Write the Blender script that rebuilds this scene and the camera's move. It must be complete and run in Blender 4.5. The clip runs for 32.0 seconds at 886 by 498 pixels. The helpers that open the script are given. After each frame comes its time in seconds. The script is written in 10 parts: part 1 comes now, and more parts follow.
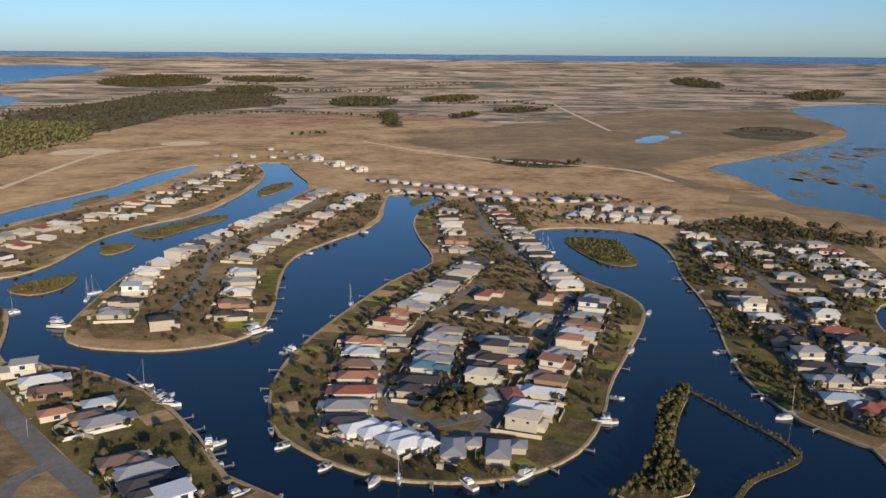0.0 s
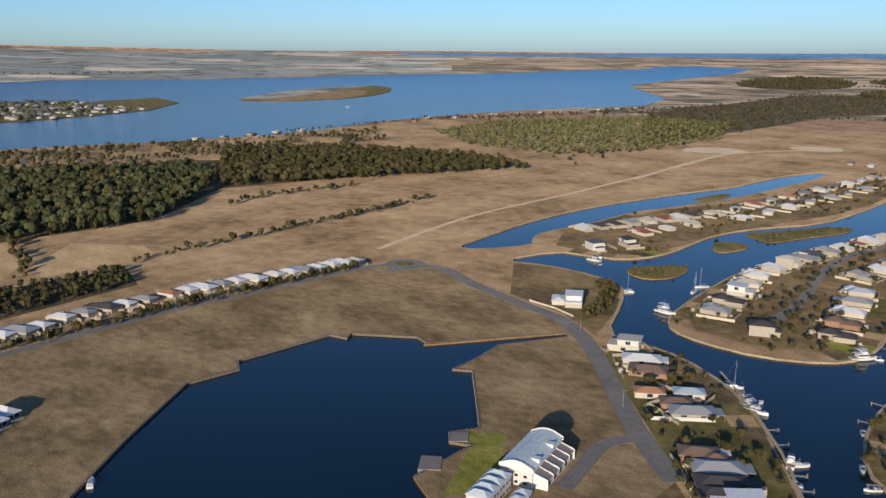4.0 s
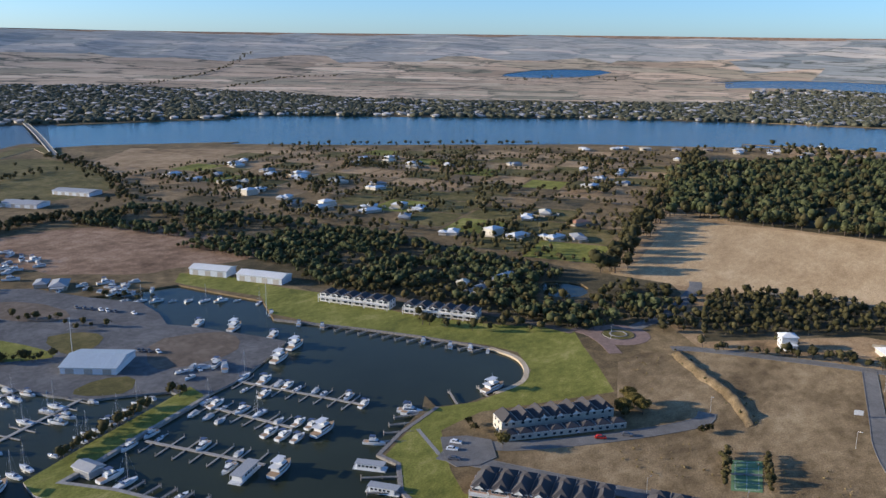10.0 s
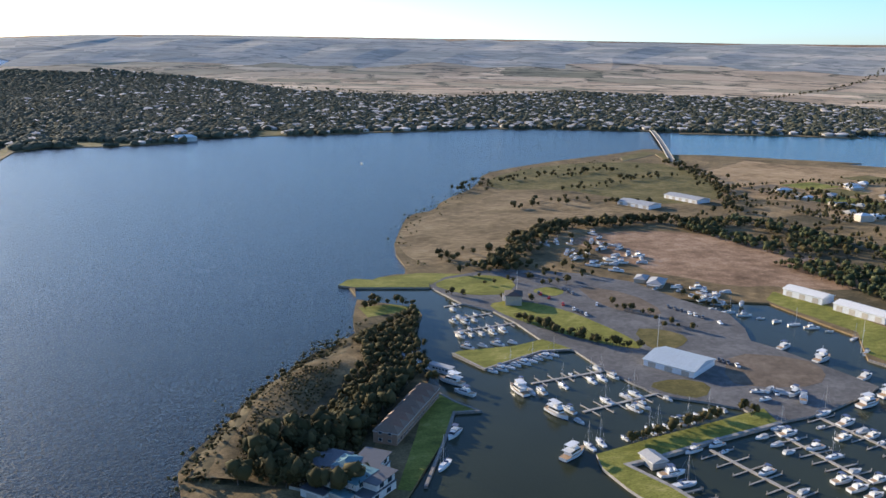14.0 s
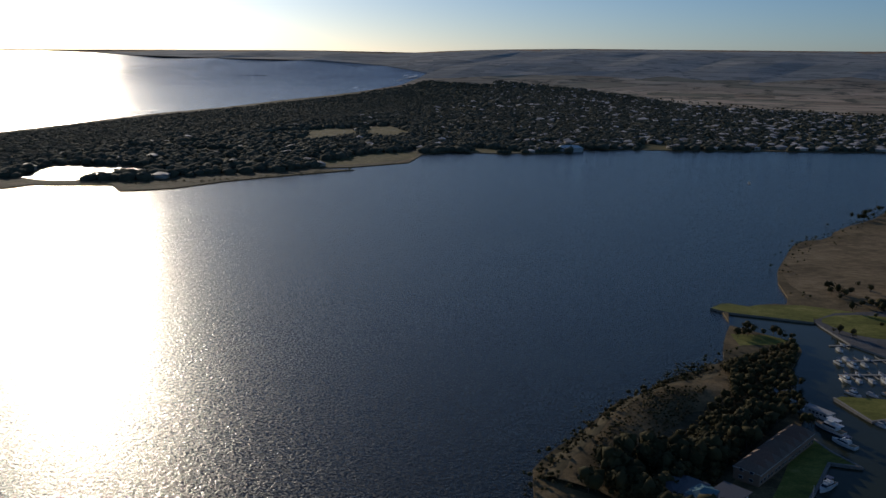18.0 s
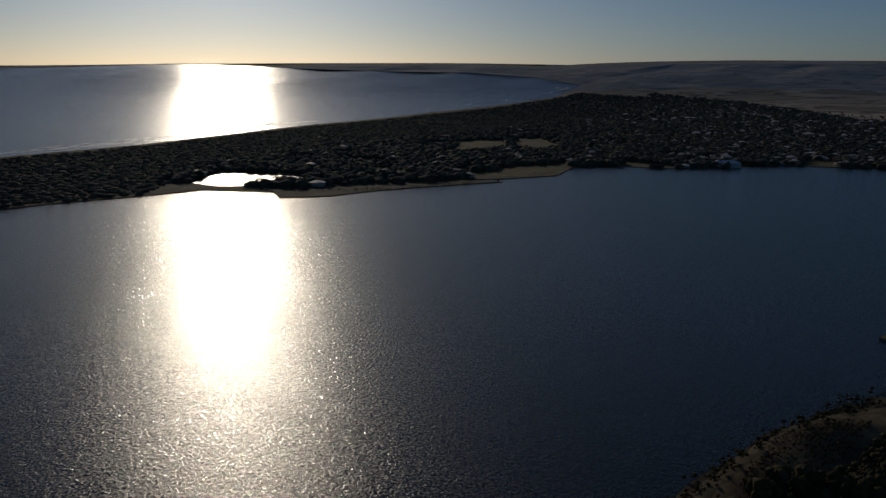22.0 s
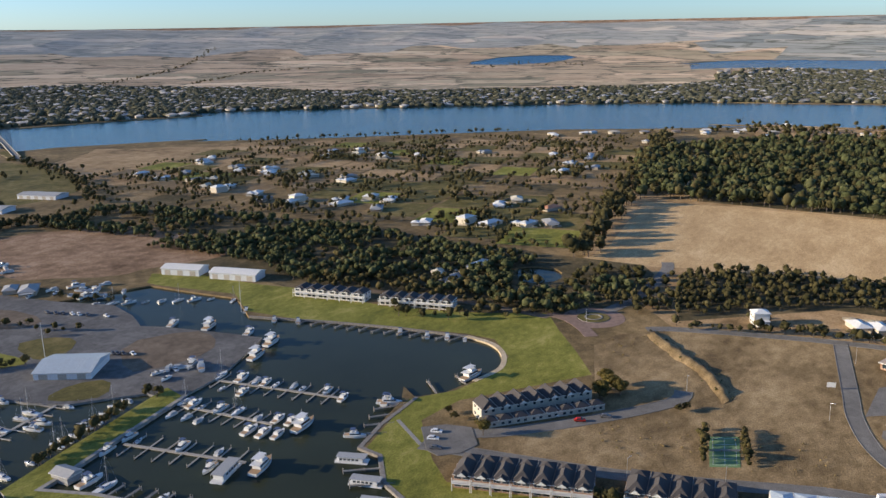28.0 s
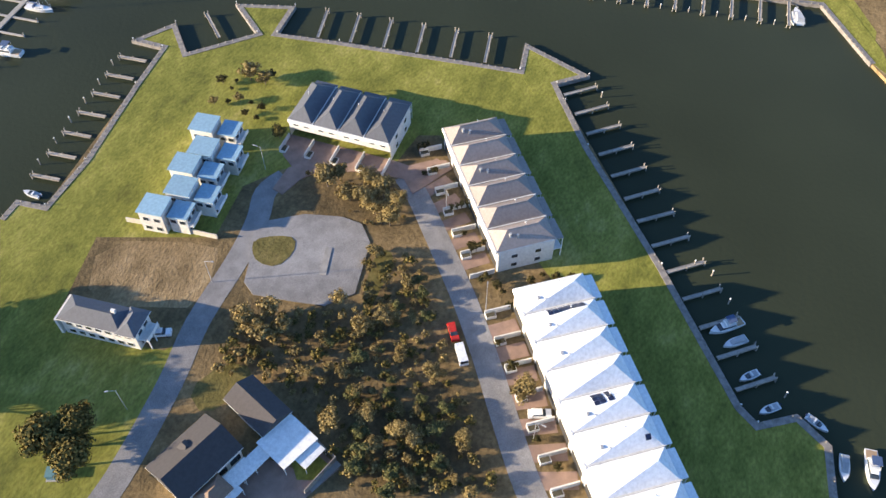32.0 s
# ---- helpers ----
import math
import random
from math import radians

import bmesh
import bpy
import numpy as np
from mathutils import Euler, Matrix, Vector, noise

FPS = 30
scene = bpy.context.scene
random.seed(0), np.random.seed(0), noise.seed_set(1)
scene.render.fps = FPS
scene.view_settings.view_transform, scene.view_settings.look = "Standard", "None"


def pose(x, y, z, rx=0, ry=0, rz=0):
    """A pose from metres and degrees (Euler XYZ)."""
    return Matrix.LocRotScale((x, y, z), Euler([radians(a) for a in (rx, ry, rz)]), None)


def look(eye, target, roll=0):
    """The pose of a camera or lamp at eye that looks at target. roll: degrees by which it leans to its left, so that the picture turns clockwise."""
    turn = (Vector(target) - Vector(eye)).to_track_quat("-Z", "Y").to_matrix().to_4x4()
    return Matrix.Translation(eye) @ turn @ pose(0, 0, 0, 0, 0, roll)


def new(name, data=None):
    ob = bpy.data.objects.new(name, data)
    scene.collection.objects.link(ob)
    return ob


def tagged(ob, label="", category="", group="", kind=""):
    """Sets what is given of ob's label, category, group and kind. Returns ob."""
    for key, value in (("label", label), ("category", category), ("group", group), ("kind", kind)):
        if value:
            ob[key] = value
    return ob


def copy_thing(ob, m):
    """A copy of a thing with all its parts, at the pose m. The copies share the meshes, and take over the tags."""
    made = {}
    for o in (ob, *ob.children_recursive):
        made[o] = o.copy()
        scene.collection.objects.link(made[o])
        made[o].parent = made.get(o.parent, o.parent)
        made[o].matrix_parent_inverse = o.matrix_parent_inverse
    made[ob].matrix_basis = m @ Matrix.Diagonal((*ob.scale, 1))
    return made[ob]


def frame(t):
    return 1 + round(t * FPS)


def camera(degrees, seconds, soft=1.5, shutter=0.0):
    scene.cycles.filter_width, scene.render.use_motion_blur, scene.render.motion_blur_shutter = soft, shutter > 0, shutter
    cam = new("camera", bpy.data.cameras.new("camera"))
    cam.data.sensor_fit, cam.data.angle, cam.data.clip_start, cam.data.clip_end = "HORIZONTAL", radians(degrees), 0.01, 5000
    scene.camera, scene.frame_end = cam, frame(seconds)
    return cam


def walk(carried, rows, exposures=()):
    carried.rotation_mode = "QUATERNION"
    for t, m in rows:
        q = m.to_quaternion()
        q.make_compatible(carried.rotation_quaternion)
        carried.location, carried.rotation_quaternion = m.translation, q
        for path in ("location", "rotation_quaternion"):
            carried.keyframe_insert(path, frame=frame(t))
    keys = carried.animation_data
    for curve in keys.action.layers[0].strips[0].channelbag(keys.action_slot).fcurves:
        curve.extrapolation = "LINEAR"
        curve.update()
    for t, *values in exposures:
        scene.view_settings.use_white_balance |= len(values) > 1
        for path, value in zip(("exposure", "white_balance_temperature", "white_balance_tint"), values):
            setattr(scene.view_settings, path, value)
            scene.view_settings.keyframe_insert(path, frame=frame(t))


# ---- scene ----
EYE = 150.0
cam = camera(55.02, 32.0)

# time, heading, tilt, lean (degrees) of a camera that hovers in one place
TURNS = (
    (0.0, -0.0, -13.07, 0.37),
    (0.5, 2.15, -13.03, 0.24),
    (1.0, 7.34, -13.05, 0.23),
    (1.5, 13.04, -13.07, 0.22),
    (2.0, 18.8, -13.08, 0.14),
    (2.5, 24.5, -13.08, 0.14),
    (4.5, 46.78, -13.09, 0.18),
    (5.0, 53.56, -13.11, 0.4),
    (5.5, 59.83, -13.16, 0.37),
    (6.0, 67.25, -13.23, 0.4),
    (6.5, 73.65, -13.28, 0.44),
    (7.0, 79.33, -13.31, 0.39),
    (7.5, 84.32, -13.32, 0.4),
    (8.0, 89.78, -13.35, 0.42),
    (8.5, 95.77, -13.36, 0.45),
    (9.0, 101.17, -13.37, 0.56),
    (9.5, 107.65, -13.36, 0.62),
    (10.0, 114.06, -13.38, 0.68),
    (10.5, 119.85, -13.37, 0.8),
    (11.0, 126.43, -13.35, 0.82),
    (11.5, 131.24, -13.32, 0.79),
    (12.0, 135.97, -13.28, 0.79),
    (12.5, 141.38, -13.24, 0.85),
    (13.0, 146.39, -13.23, 0.86),
    (13.5, 151.82, -13.19, 0.93),
    (14.0, 153.74, -13.06, 0.86),
    (14.5, 156.76, -12.99, 0.86),
    (15.0, 160.89, -12.93, 0.92),
    (15.5, 164.47, -12.9, 0.92),
    (17.5, 175.89, -12.61, 0.89),
    (18.0, 179.15, -12.55, 0.84),
    (18.5, 183.0, -12.49, 0.93),
    (19.0, 186.75, -12.45, 1.0),
    (19.5, 190.72, -12.38, 0.88),
    (20.0, 195.21, -12.31, 0.84),
    (20.5, 199.1, -12.27, 0.9),
    (21.0, 201.9, -12.36, 0.85),
    (21.5, 199.44, -12.02, 0.72),
    (22.0, 189.19, -11.87, 0.65),
    (22.5, 178.31, -11.76, -0.01),
    (23.0, 170.11, -11.76, -0.35),
    (23.5, 164.16, -11.81, -0.52),
    (24.0, 155.71, -11.87, -0.7),
    (24.5, 148.19, -11.91, -0.78),
    (25.0, 140.59, -11.98, -0.89),
    (25.5, 133.23, -12.08, -1.01),
    (26.0, 125.97, -12.17, -1.04),
    (26.5, 119.13, -12.27, -1.06),
    (28.5, 110.49, -16.01, -0.54),
    (29.0, 109.86, -21.26, -0.03),
    (29.5, 109.46, -26.47, 0.14),
    (30.0, 109.04, -31.62, 0.12),
    (30.5, 108.66, -37.11, 0.06),
    (31.0, 108.33, -41.91, 0.02),
    (31.5, 107.99, -47.04, -0.1),
    (32.0, 107.72, -51.38, -0.21),
)


def facing(heading, tilt, lean):
    return pose(0, 0, EYE, 0, 0, heading) @ pose(0, 0, 0, 90 + tilt) @ pose(0, 0, 0, 0, 0, lean)


walk(cam, [(t, facing(h, p, r)) for t, h, p, r in TURNS],
     exposures=[(t, s, k, 11) for t, s, k in (
         (0, -0.08, 6700), (2.5, -0.08, 6600), (4.5, -0.05, 6400), (8.0, 0.33, 6150), (10.0, 0.5, 6050), (12.5, 0.88, 6400), (15.5, 1.0, 6850), (17.5, -0.6, 6500), (18.0, -1.15, 6400),
         (19.0, -2.25, 6400), (20.0, -2.5, 6400), (22.5, -2.5, 6400), (23.0, -2.5, 6700), (23.5, -1.5, 6400), (24.0, -0.95, 6350), (25.0, -0.27, 6500), (26.0, 0.26, 6700), (28.5, 0.68, 6900),
         (30.0, 1.3, 7050), (31, 1.42, 7050), (32, 1.5, 7050))])

# ---- light ----
SUN_AZ, SUN_EL = 203.6, 13.5
world = bpy.data.worlds.new("sky")
scene.world = world
world.use_nodes = True
_n, _l = world.node_tree.nodes, world.node_tree.links
_sky = _n.new("ShaderNodeTexSky")
_sky.sky_type, _sky.sun_disc = "NISHITA", False
_sky.sun_elevation, _sky.sun_rotation = radians(SUN_EL), radians(360 - SUN_AZ)
_sky.altitude, _sky.air_density, _sky.dust_density, _sky.ozone_density = 150, 0.78, 0.55, 5.0
_l.new(_sky.outputs[0], _n["Background"].inputs[0])
_n["Background"].inputs[1].default_value = 0.15
sun = new("sun", bpy.data.lights.new("sun", "SUN"))
sun.data.energy, sun.data.angle, sun.data.color = 5.0, radians(0.55), (1.0, 0.86, 0.66)
_s = Vector((-math.sin(radians(SUN_AZ)) * math.cos(radians(SUN_EL)), math.cos(radians(SUN_AZ)) * math.cos(radians(SUN_EL)),
             math.sin(radians(SUN_EL))))
sun.matrix_world = look(_s * 900 + Vector((0, 0, 300)), (0, 0, 300))
scene.view_settings.exposure = 0.0


# ---- materials ----
def nodes_of(name):
    m = bpy.data.materials.new(name)
    m.use_nodes = True
    nt = m.node_tree
    return m, nt.nodes, nt.links, nt.nodes["Principled BSDF"]


def noise_tex(n, l, co, scale, detail=4.0, rough=0.55):
    x = n.new("ShaderNodeTexNoise")
    x.inputs["Scale"].default_value, x.inputs["Detail"].default_value, x.inputs["Roughness"].default_value = scale, detail, rough
    l.new(co, x.inputs["Vector"])
    return x.outputs[0]


def ramp(n, l, fac, stops):
    r = n.new("ShaderNodeValToRGB")
    els = r.color_ramp.elements
    while len(els) < len(stops):
        els.new(0.5)
    for e, (p, c) in zip(els, stops):
        e.position, e.color = p, (*c, 1)
    l.new(fac, r.inputs[0])
    return r.outputs[0]


def mix(n, l, a, b, fac, mode="MIX"):
    m = n.new("ShaderNodeMix")
    m.data_type, m.blend_type = "RGBA", mode
    for sock, v in ((m.inputs[0], fac), (m.inputs[6], a), (m.inputs[7], b)):
        if isinstance(v, bpy.types.NodeSocket):
            l.new(v, sock)
        elif isinstance(v, tuple):
            sock.default_value = (*v, 1)
        else:
            sock.default_value = v
    return m.outputs[2]


def bump(n, l, bsdf, height, strength, dist):
    b = n.new("ShaderNodeBump")
    b.inputs["Strength"].default_value, b.inputs["Distance"].default_value = strength, dist
    l.new(height, b.inputs["Height"])
    l.new(b.outputs[0], bsdf.inputs["Normal"])


def place_of(n):
    return n.new("ShaderNodeNewGeometry").outputs["Position"]


def plain(name, col, rough=0.6, metal=0.0, var=0.12, scale=1.5, fine=14.0, relief=0.15, island=False):
    """Paint, metal, concrete: a base colour with stains and grain, and a slight shift from thing to thing."""
    m, n, l, b = nodes_of(name)
    co = place_of(n)
    big = noise_tex(n, l, co, scale, 3)
    small = noise_tex(n, l, co, fine, 2)
    lo, hi = tuple(c * (1 - var) for c in col), tuple(min(1, c * (1 + var)) for c in col)
    c1 = ramp(n, l, big, [(0.3, lo), (0.7, hi)])
    c2 = mix(n, l, c1, ramp(n, l, small, [(0.3, (0.42,) * 3), (0.7, (0.58,) * 3)]), 0.35, "OVERLAY")
    rnd = n.new("ShaderNodeNewGeometry").outputs["Random Per Island"] if island else n.new("ShaderNodeObjectInfo").outputs["Random"]
    shade = ramp(n, l, rnd, [(0.0, (0.38,) * 3), (1.0, (0.6,) * 3)])
    l.new(mix(n, l, c2, shade, 0.5, "OVERLAY"), b.inputs["Base Color"])
    b.inputs["Roughness"].default_value, b.inputs["Metallic"].default_value = rough, metal
    bump(n, l, b, small, relief, 0.03)
    return m


def earth(name, stops, s_big, s_mid, s_fine, relief=0.6, dist=0.25, rough=0.95, stretch=(1, 1, 1), turn=0.0):
    """Ground cover: three scales of patches."""
    m, n, l, b = nodes_of(name)
    mp = n.new("ShaderNodeMapping")
    mp.inputs["Scale"].default_value, mp.inputs["Rotation"].default_value = stretch, (0, 0, radians(turn))
    l.new(place_of(n), mp.inputs[0])
    co = mp.outputs[0]
    a, c, d = noise_tex(n, l, co, s_big, 5, 0.6), noise_tex(n, l, co, s_mid, 5, 0.65), noise_tex(n, l, co, s_fine, 4, 0.6)
    f = n.new("ShaderNodeMath")
    f.operation = "MULTIPLY_ADD"
    f.inputs[1].default_value = 0.55
    l.new(a, f.inputs[0])
    g = n.new("ShaderNodeMath")
    g.operation = "MULTIPLY"
    g.inputs[1].default_value = 0.45
    l.new(c, g.inputs[0])
    l.new(g.outputs[0], f.inputs[2])
    col = ramp(n, l, f.outputs[0], stops)
    l.new(mix(n, l, col, ramp(n, l, d, [(0.3, (0.3,) * 3), (0.7, (0.7,) * 3)]), 0.75, "OVERLAY"), b.inputs["Base Color"])
    b.inputs["Roughness"].default_value, b.inputs["Diffuse Roughness"].default_value = rough, 0.3
    b.inputs["Specular IOR Level"].default_value = 0.15
    bump(n, l, b, d, relief, dist)
    return m


dry = earth("dry_grass", [(0.36, (0.15, 0.098, 0.048)), (0.45, (0.30, 0.198, 0.102)), (0.54, (0.42, 0.285, 0.155)), (0.66, (0.54, 0.385, 0.222))],
            0.012, 0.07, 0.7)
red_dirt = earth("red_dirt", [(0.36, (0.14, 0.085, 0.048)), (0.46, (0.25, 0.152, 0.09)), (0.54, (0.36, 0.228, 0.14)), (0.66, (0.50, 0.34, 0.225))], 0.02, 0.09, 0.6, relief=0.8)
waste = earth("waste_ground", [(0.36, (0.082, 0.06, 0.03)), (0.46, (0.15, 0.106, 0.052)), (0.54, (0.225, 0.156, 0.076)), (0.66, (0.35, 0.246, 0.125))],
              0.02, 0.13, 1.1, relief=0.8)
bare = earth("trodden_vacant_ground", [(0.36, (0.125, 0.085, 0.043)), (0.46, (0.21, 0.145, 0.073)), (0.54, (0.30, 0.21, 0.110)), (0.66, (0.43, 0.315, 0.176))],
             0.018, 0.11, 0.9, relief=0.8, stretch=(1, 1.8, 1), turn=60)
stubble = earth("stubble", [(0.36, (0.38, 0.252, 0.128)), (0.5, (0.49, 0.338, 0.178)), (0.64, (0.60, 0.435, 0.25))], 0.02, 0.12, 0.5, stretch=(1, 2.2, 1), turn=20)
lawn = earth("lawn", [(0.34, (0.108, 0.112, 0.025)), (0.46, (0.182, 0.182, 0.036)), (0.55, (0.252, 0.24, 0.053)), (0.66, (0.375, 0.325, 0.105))], 0.03, 0.16, 0.9, relief=0.45, dist=0.12, stretch=(1, 1.7, 1), turn=35)
verge = earth("verge", [(0.38, (0.075, 0.068, 0.022)), (0.5, (0.14, 0.118, 0.04)), (0.62, (0.235, 0.18, 0.075))], 0.03, 0.14, 1.2)
scrubland = earth("scrub_floor", [(0.38, (0.05, 0.043, 0.022)), (0.5, (0.10, 0.08, 0.042)), (0.62, (0.19, 0.14, 0.078))], 0.02, 0.12, 0.6)
mudflat = earth("mud_flat", [(0.36, (0.15, 0.102, 0.05)), (0.5, (0.24, 0.165, 0.082)), (0.64, (0.37, 0.26, 0.135))], 0.006, 0.04, 0.5, rough=0.7)
sand = earth("sand", [(0.36, (0.44, 0.34, 0.22)), (0.5, (0.55, 0.44, 0.30)), (0.64, (0.64, 0.53, 0.38))], 0.05, 0.3, 1.2)
yard_asphalt = earth("yard_asphalt", [(0.38, (0.10, 0.096, 0.093)), (0.5, (0.145, 0.139, 0.133)), (0.62, (0.21, 0.2, 0.19))], 0.05, 0.3, 6.0, relief=0.2, dist=0.02, rough=0.85)
asphalt = earth("asphalt", [(0.38, (0.135, 0.128, 0.119)), (0.5, (0.172, 0.163, 0.151)), (0.62, (0.22, 0.207, 0.19))], 0.05, 0.3, 6.0, relief=0.2, dist=0.02, rough=0.85)
pale_asphalt = earth("worn_pale_asphalt", [(0.38, (0.19, 0.182, 0.176)), (0.5, (0.245, 0.235, 0.227)), (0.62, (0.31, 0.298, 0.286))], 0.05, 0.3, 6.0, relief=0.2, dist=0.02, rough=0.85)
gravel = earth("gravel", [(0.38, (0.12, 0.092, 0.066)), (0.5, (0.175, 0.133, 0.097)), (0.62, (0.25, 0.195, 0.145))], 0.04, 0.25, 3.0, relief=0.3, dist=0.05)


def paddocks(name, stops, size, dark, scrub=0.56):
    """Far farmland: crooked paddocks of several colours with tree lines between them."""
    m, n, l, b = nodes_of(name)
    sp = n.new("ShaderNodeSeparateXYZ")
    l.new(place_of(n), sp.inputs[0])
    turn, ln, cmb = n.new("ShaderNodeMath"), n.new("ShaderNodeVectorMath"), n.new("ShaderNodeCombineXYZ")
    turn.operation, ln.operation = "ARCTAN2", "LENGTH"
    l.new(sp.outputs[0], turn.inputs[0])
    l.new(sp.outputs[1], turn.inputs[1])
    l.new(place_of(n), ln.inputs[0])
    skew = n.new("ShaderNodeMath")
    skew.operation, skew.inputs[1].default_value = "MULTIPLY_ADD", 0.11
    l.new(sp.outputs[1], skew.inputs[0])
    l.new(ln.outputs[1], skew.inputs[2])
    l.new(turn.outputs[0], cmb.inputs[0])
    l.new(skew.outputs[0], cmb.inputs[1])
    mp = n.new("ShaderNodeMapping")
    mp.inputs["Scale"].default_value = (3400 / size, 3.1 / size, 0)
    l.new(cmb.outputs[0], mp.inputs[0])
    v = n.new("ShaderNodeTexVoronoi")
    v.distance, v.inputs["Randomness"].default_value, v.inputs["Scale"].default_value = "CHEBYCHEV", 0.75, 1.0
    l.new(mp.outputs[0], v.inputs["Vector"])
    sep = n.new("ShaderNodeSeparateColor")
    l.new(v.outputs["Color"], sep.inputs[0])
    col = ramp(n, l, sep.outputs[0], stops)
    co = place_of(n)
    mid = noise_tex(n, l, mp.outputs[0], 2.6, 5, 0.65)
    col = mix(n, l, col, ramp(n, l, mid, [(0.35, (0.36,) * 3), (0.65, (0.6,) * 3)]), 0.7, "OVERLAY")
    edge = n.new("ShaderNodeTexVoronoi")
    edge.feature, edge.inputs["Randomness"].default_value = "DISTANCE_TO_EDGE", 0.75
    edge.inputs["Scale"].default_value = 1.0
    l.new(mp.outputs[0], edge.inputs["Vector"])
    clump = noise_tex(n, l, mp.outputs[0], 5.0, 4, 0.7)
    line = ramp(n, l, edge.outputs["Distance"], [(0.03, (1, 1, 1)), (0.06, (0, 0, 0))])
    wood = ramp(n, l, clump, [(0.46, (0, 0, 0)), (0.52, (1, 1, 1))])
    tufts = ramp(n, l, noise_tex(n, l, mp.outputs[0], 1.6, 6, 0.75), [(scrub, (0, 0, 0)), (scrub + 0.05, (1, 1, 1))])
    both = mix(n, l, mix(n, l, line, wood, 1.0, "MULTIPLY"), tufts, 1.0, "LIGHTEN")
    l.new(mix(n, l, col, dark, both), b.inputs["Base Color"])
    b.inputs["Roughness"].default_value, b.inputs["Specular IOR Level"].default_value = 1.0, 0.1
    b.inputs["Diffuse Roughness"].default_value = 0.3
    return m


# paddock colours lifted paler to stand for haze over the distance
farmland = paddocks("farmland", [(0.0, (0.34, 0.25, 0.17)), (0.25, (0.62, 0.46, 0.32)), (0.45, (0.44, 0.335, 0.23)), (0.62, (0.74, 0.57, 0.40)),
                                 (0.8, (0.24, 0.22, 0.15)), (1.0, (0.64, 0.48, 0.33))], 330, (0.12, 0.115, 0.085))
flats = paddocks("salt_flats", [(0.0, (0.28, 0.215, 0.155)), (0.3, (0.52, 0.395, 0.29)), (0.55, (0.38, 0.29, 0.205)), (0.8, (0.60, 0.46, 0.335)),
                                (1.0, (0.22, 0.19, 0.13))], 420, (0.12, 0.11, 0.08), 0.5)

# hill colours greyed and lightened, tree lines too: aerial haze put into the paint
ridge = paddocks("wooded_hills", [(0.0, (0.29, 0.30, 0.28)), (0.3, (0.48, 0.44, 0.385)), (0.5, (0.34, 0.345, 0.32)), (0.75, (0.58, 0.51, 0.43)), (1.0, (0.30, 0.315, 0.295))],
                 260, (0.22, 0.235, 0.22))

# blue-grey paddocks: the haze over the plain is painted into them
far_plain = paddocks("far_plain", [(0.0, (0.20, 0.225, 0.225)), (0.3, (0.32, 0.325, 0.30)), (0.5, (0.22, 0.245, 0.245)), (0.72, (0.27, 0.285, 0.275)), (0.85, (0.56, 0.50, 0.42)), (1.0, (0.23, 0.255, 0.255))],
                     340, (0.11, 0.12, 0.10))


def waters(name, deep, wave, height, rough, gloss=0.5, patchy=0.0):
    m, n, l, b = nodes_of(name)
    co = place_of(n)
    l.new(ramp(n, l, noise_tex(n, l, co, 0.01, 3), [(0.3, tuple(c * 0.8 for c in deep)), (0.7, tuple(c * 1.2 for c in deep))]), b.inputs["Base Color"])
    b.inputs["Roughness"].default_value, b.inputs["IOR"].default_value = rough, 1.33
    b.inputs["Specular IOR Level"].default_value = gloss
    if patchy:
        v = n.new("ShaderNodeMapRange")
        v.inputs[1].default_value, v.inputs[2].default_value, v.inputs[3].default_value, v.inputs[4].default_value = 0.42, 0.6, rough * 0.4, rough * 1.7
        l.new(noise_tex(n, l, co, 1 / patchy, 2, 0.6), v.inputs[0])
        l.new(v.outputs[0], b.inputs["Roughness"])
    a = noise_tex(n, l, co, 1 / wave, 3, 0.6)
    bump(n, l, b, a, 1.0, height)
    return m


calm = waters("still_water", (0.033, 0.0395, 0.0235), 1.2, 0.07, 0.1, 0.17)
canal = waters("canal_water", (0.003, 0.0155, 0.027), 1.4, 0.04, 0.07, 0.46)
open_water = waters("wind_ruffled_water", (0.006, 0.0095, 0.008), 1.7, 0.38, 0.235, 0.5, 1.15)
river_water = waters("blue_river_water", (0.006, 0.055, 0.092), 1.7, 0.2, 0.15, 0.3)
# lighter body colour than the other waters: horizon haze painted in
hazed_sea = waters("pale_far_sea", (0.07, 0.13, 0.17), 3.0, 0.3, 0.2)

# ---- helpers of this place ----
rng = np.random.default_rng(4)


def mesh_of(name, verts, faces, mats, index=None, smooth=False):
    me = bpy.data.meshes.new(name)
    me.from_pydata([tuple(v) for v in verts], [], [tuple(f) for f in faces])
    for m in (mats if isinstance(mats, (list, tuple)) else [mats]):
        me.materials.append(m)
    if index is not None:
        me.polygons.foreach_set("material_index", np.asarray(index, dtype=np.int32))
    if smooth:
        me.polygons.foreach_set("use_smooth", np.ones(len(me.polygons), dtype=bool))
    me.update()
    return me


def structure(name, me, label, category):
    return tagged(new(name, me), label, category, kind="structure")


def inside(px, py, poly):
    hit = np.zeros(len(px), bool)
    n = len(poly)
    for i in range(n):
        (x1, y1), (x2, y2) = poly[i], poly[(i + 1) % n]
        if y1 != y2:
            c = ((y1 > py) != (y2 > py)) & (px < (x2 - x1) * (py - y1) / (y2 - y1) + x1)
            hit ^= c
    return hit


def rounded(poly, times=1):
    """Corner cutting, for natural shores."""
    p = np.array(poly, float)
    for _ in range(times):
        q = np.roll(p, -1, 0)
        p = np.stack([p * 0.75 + q * 0.25, p * 0.25 + q * 0.75], 1).reshape(-1, 2)
    return [tuple(v) for v in p]


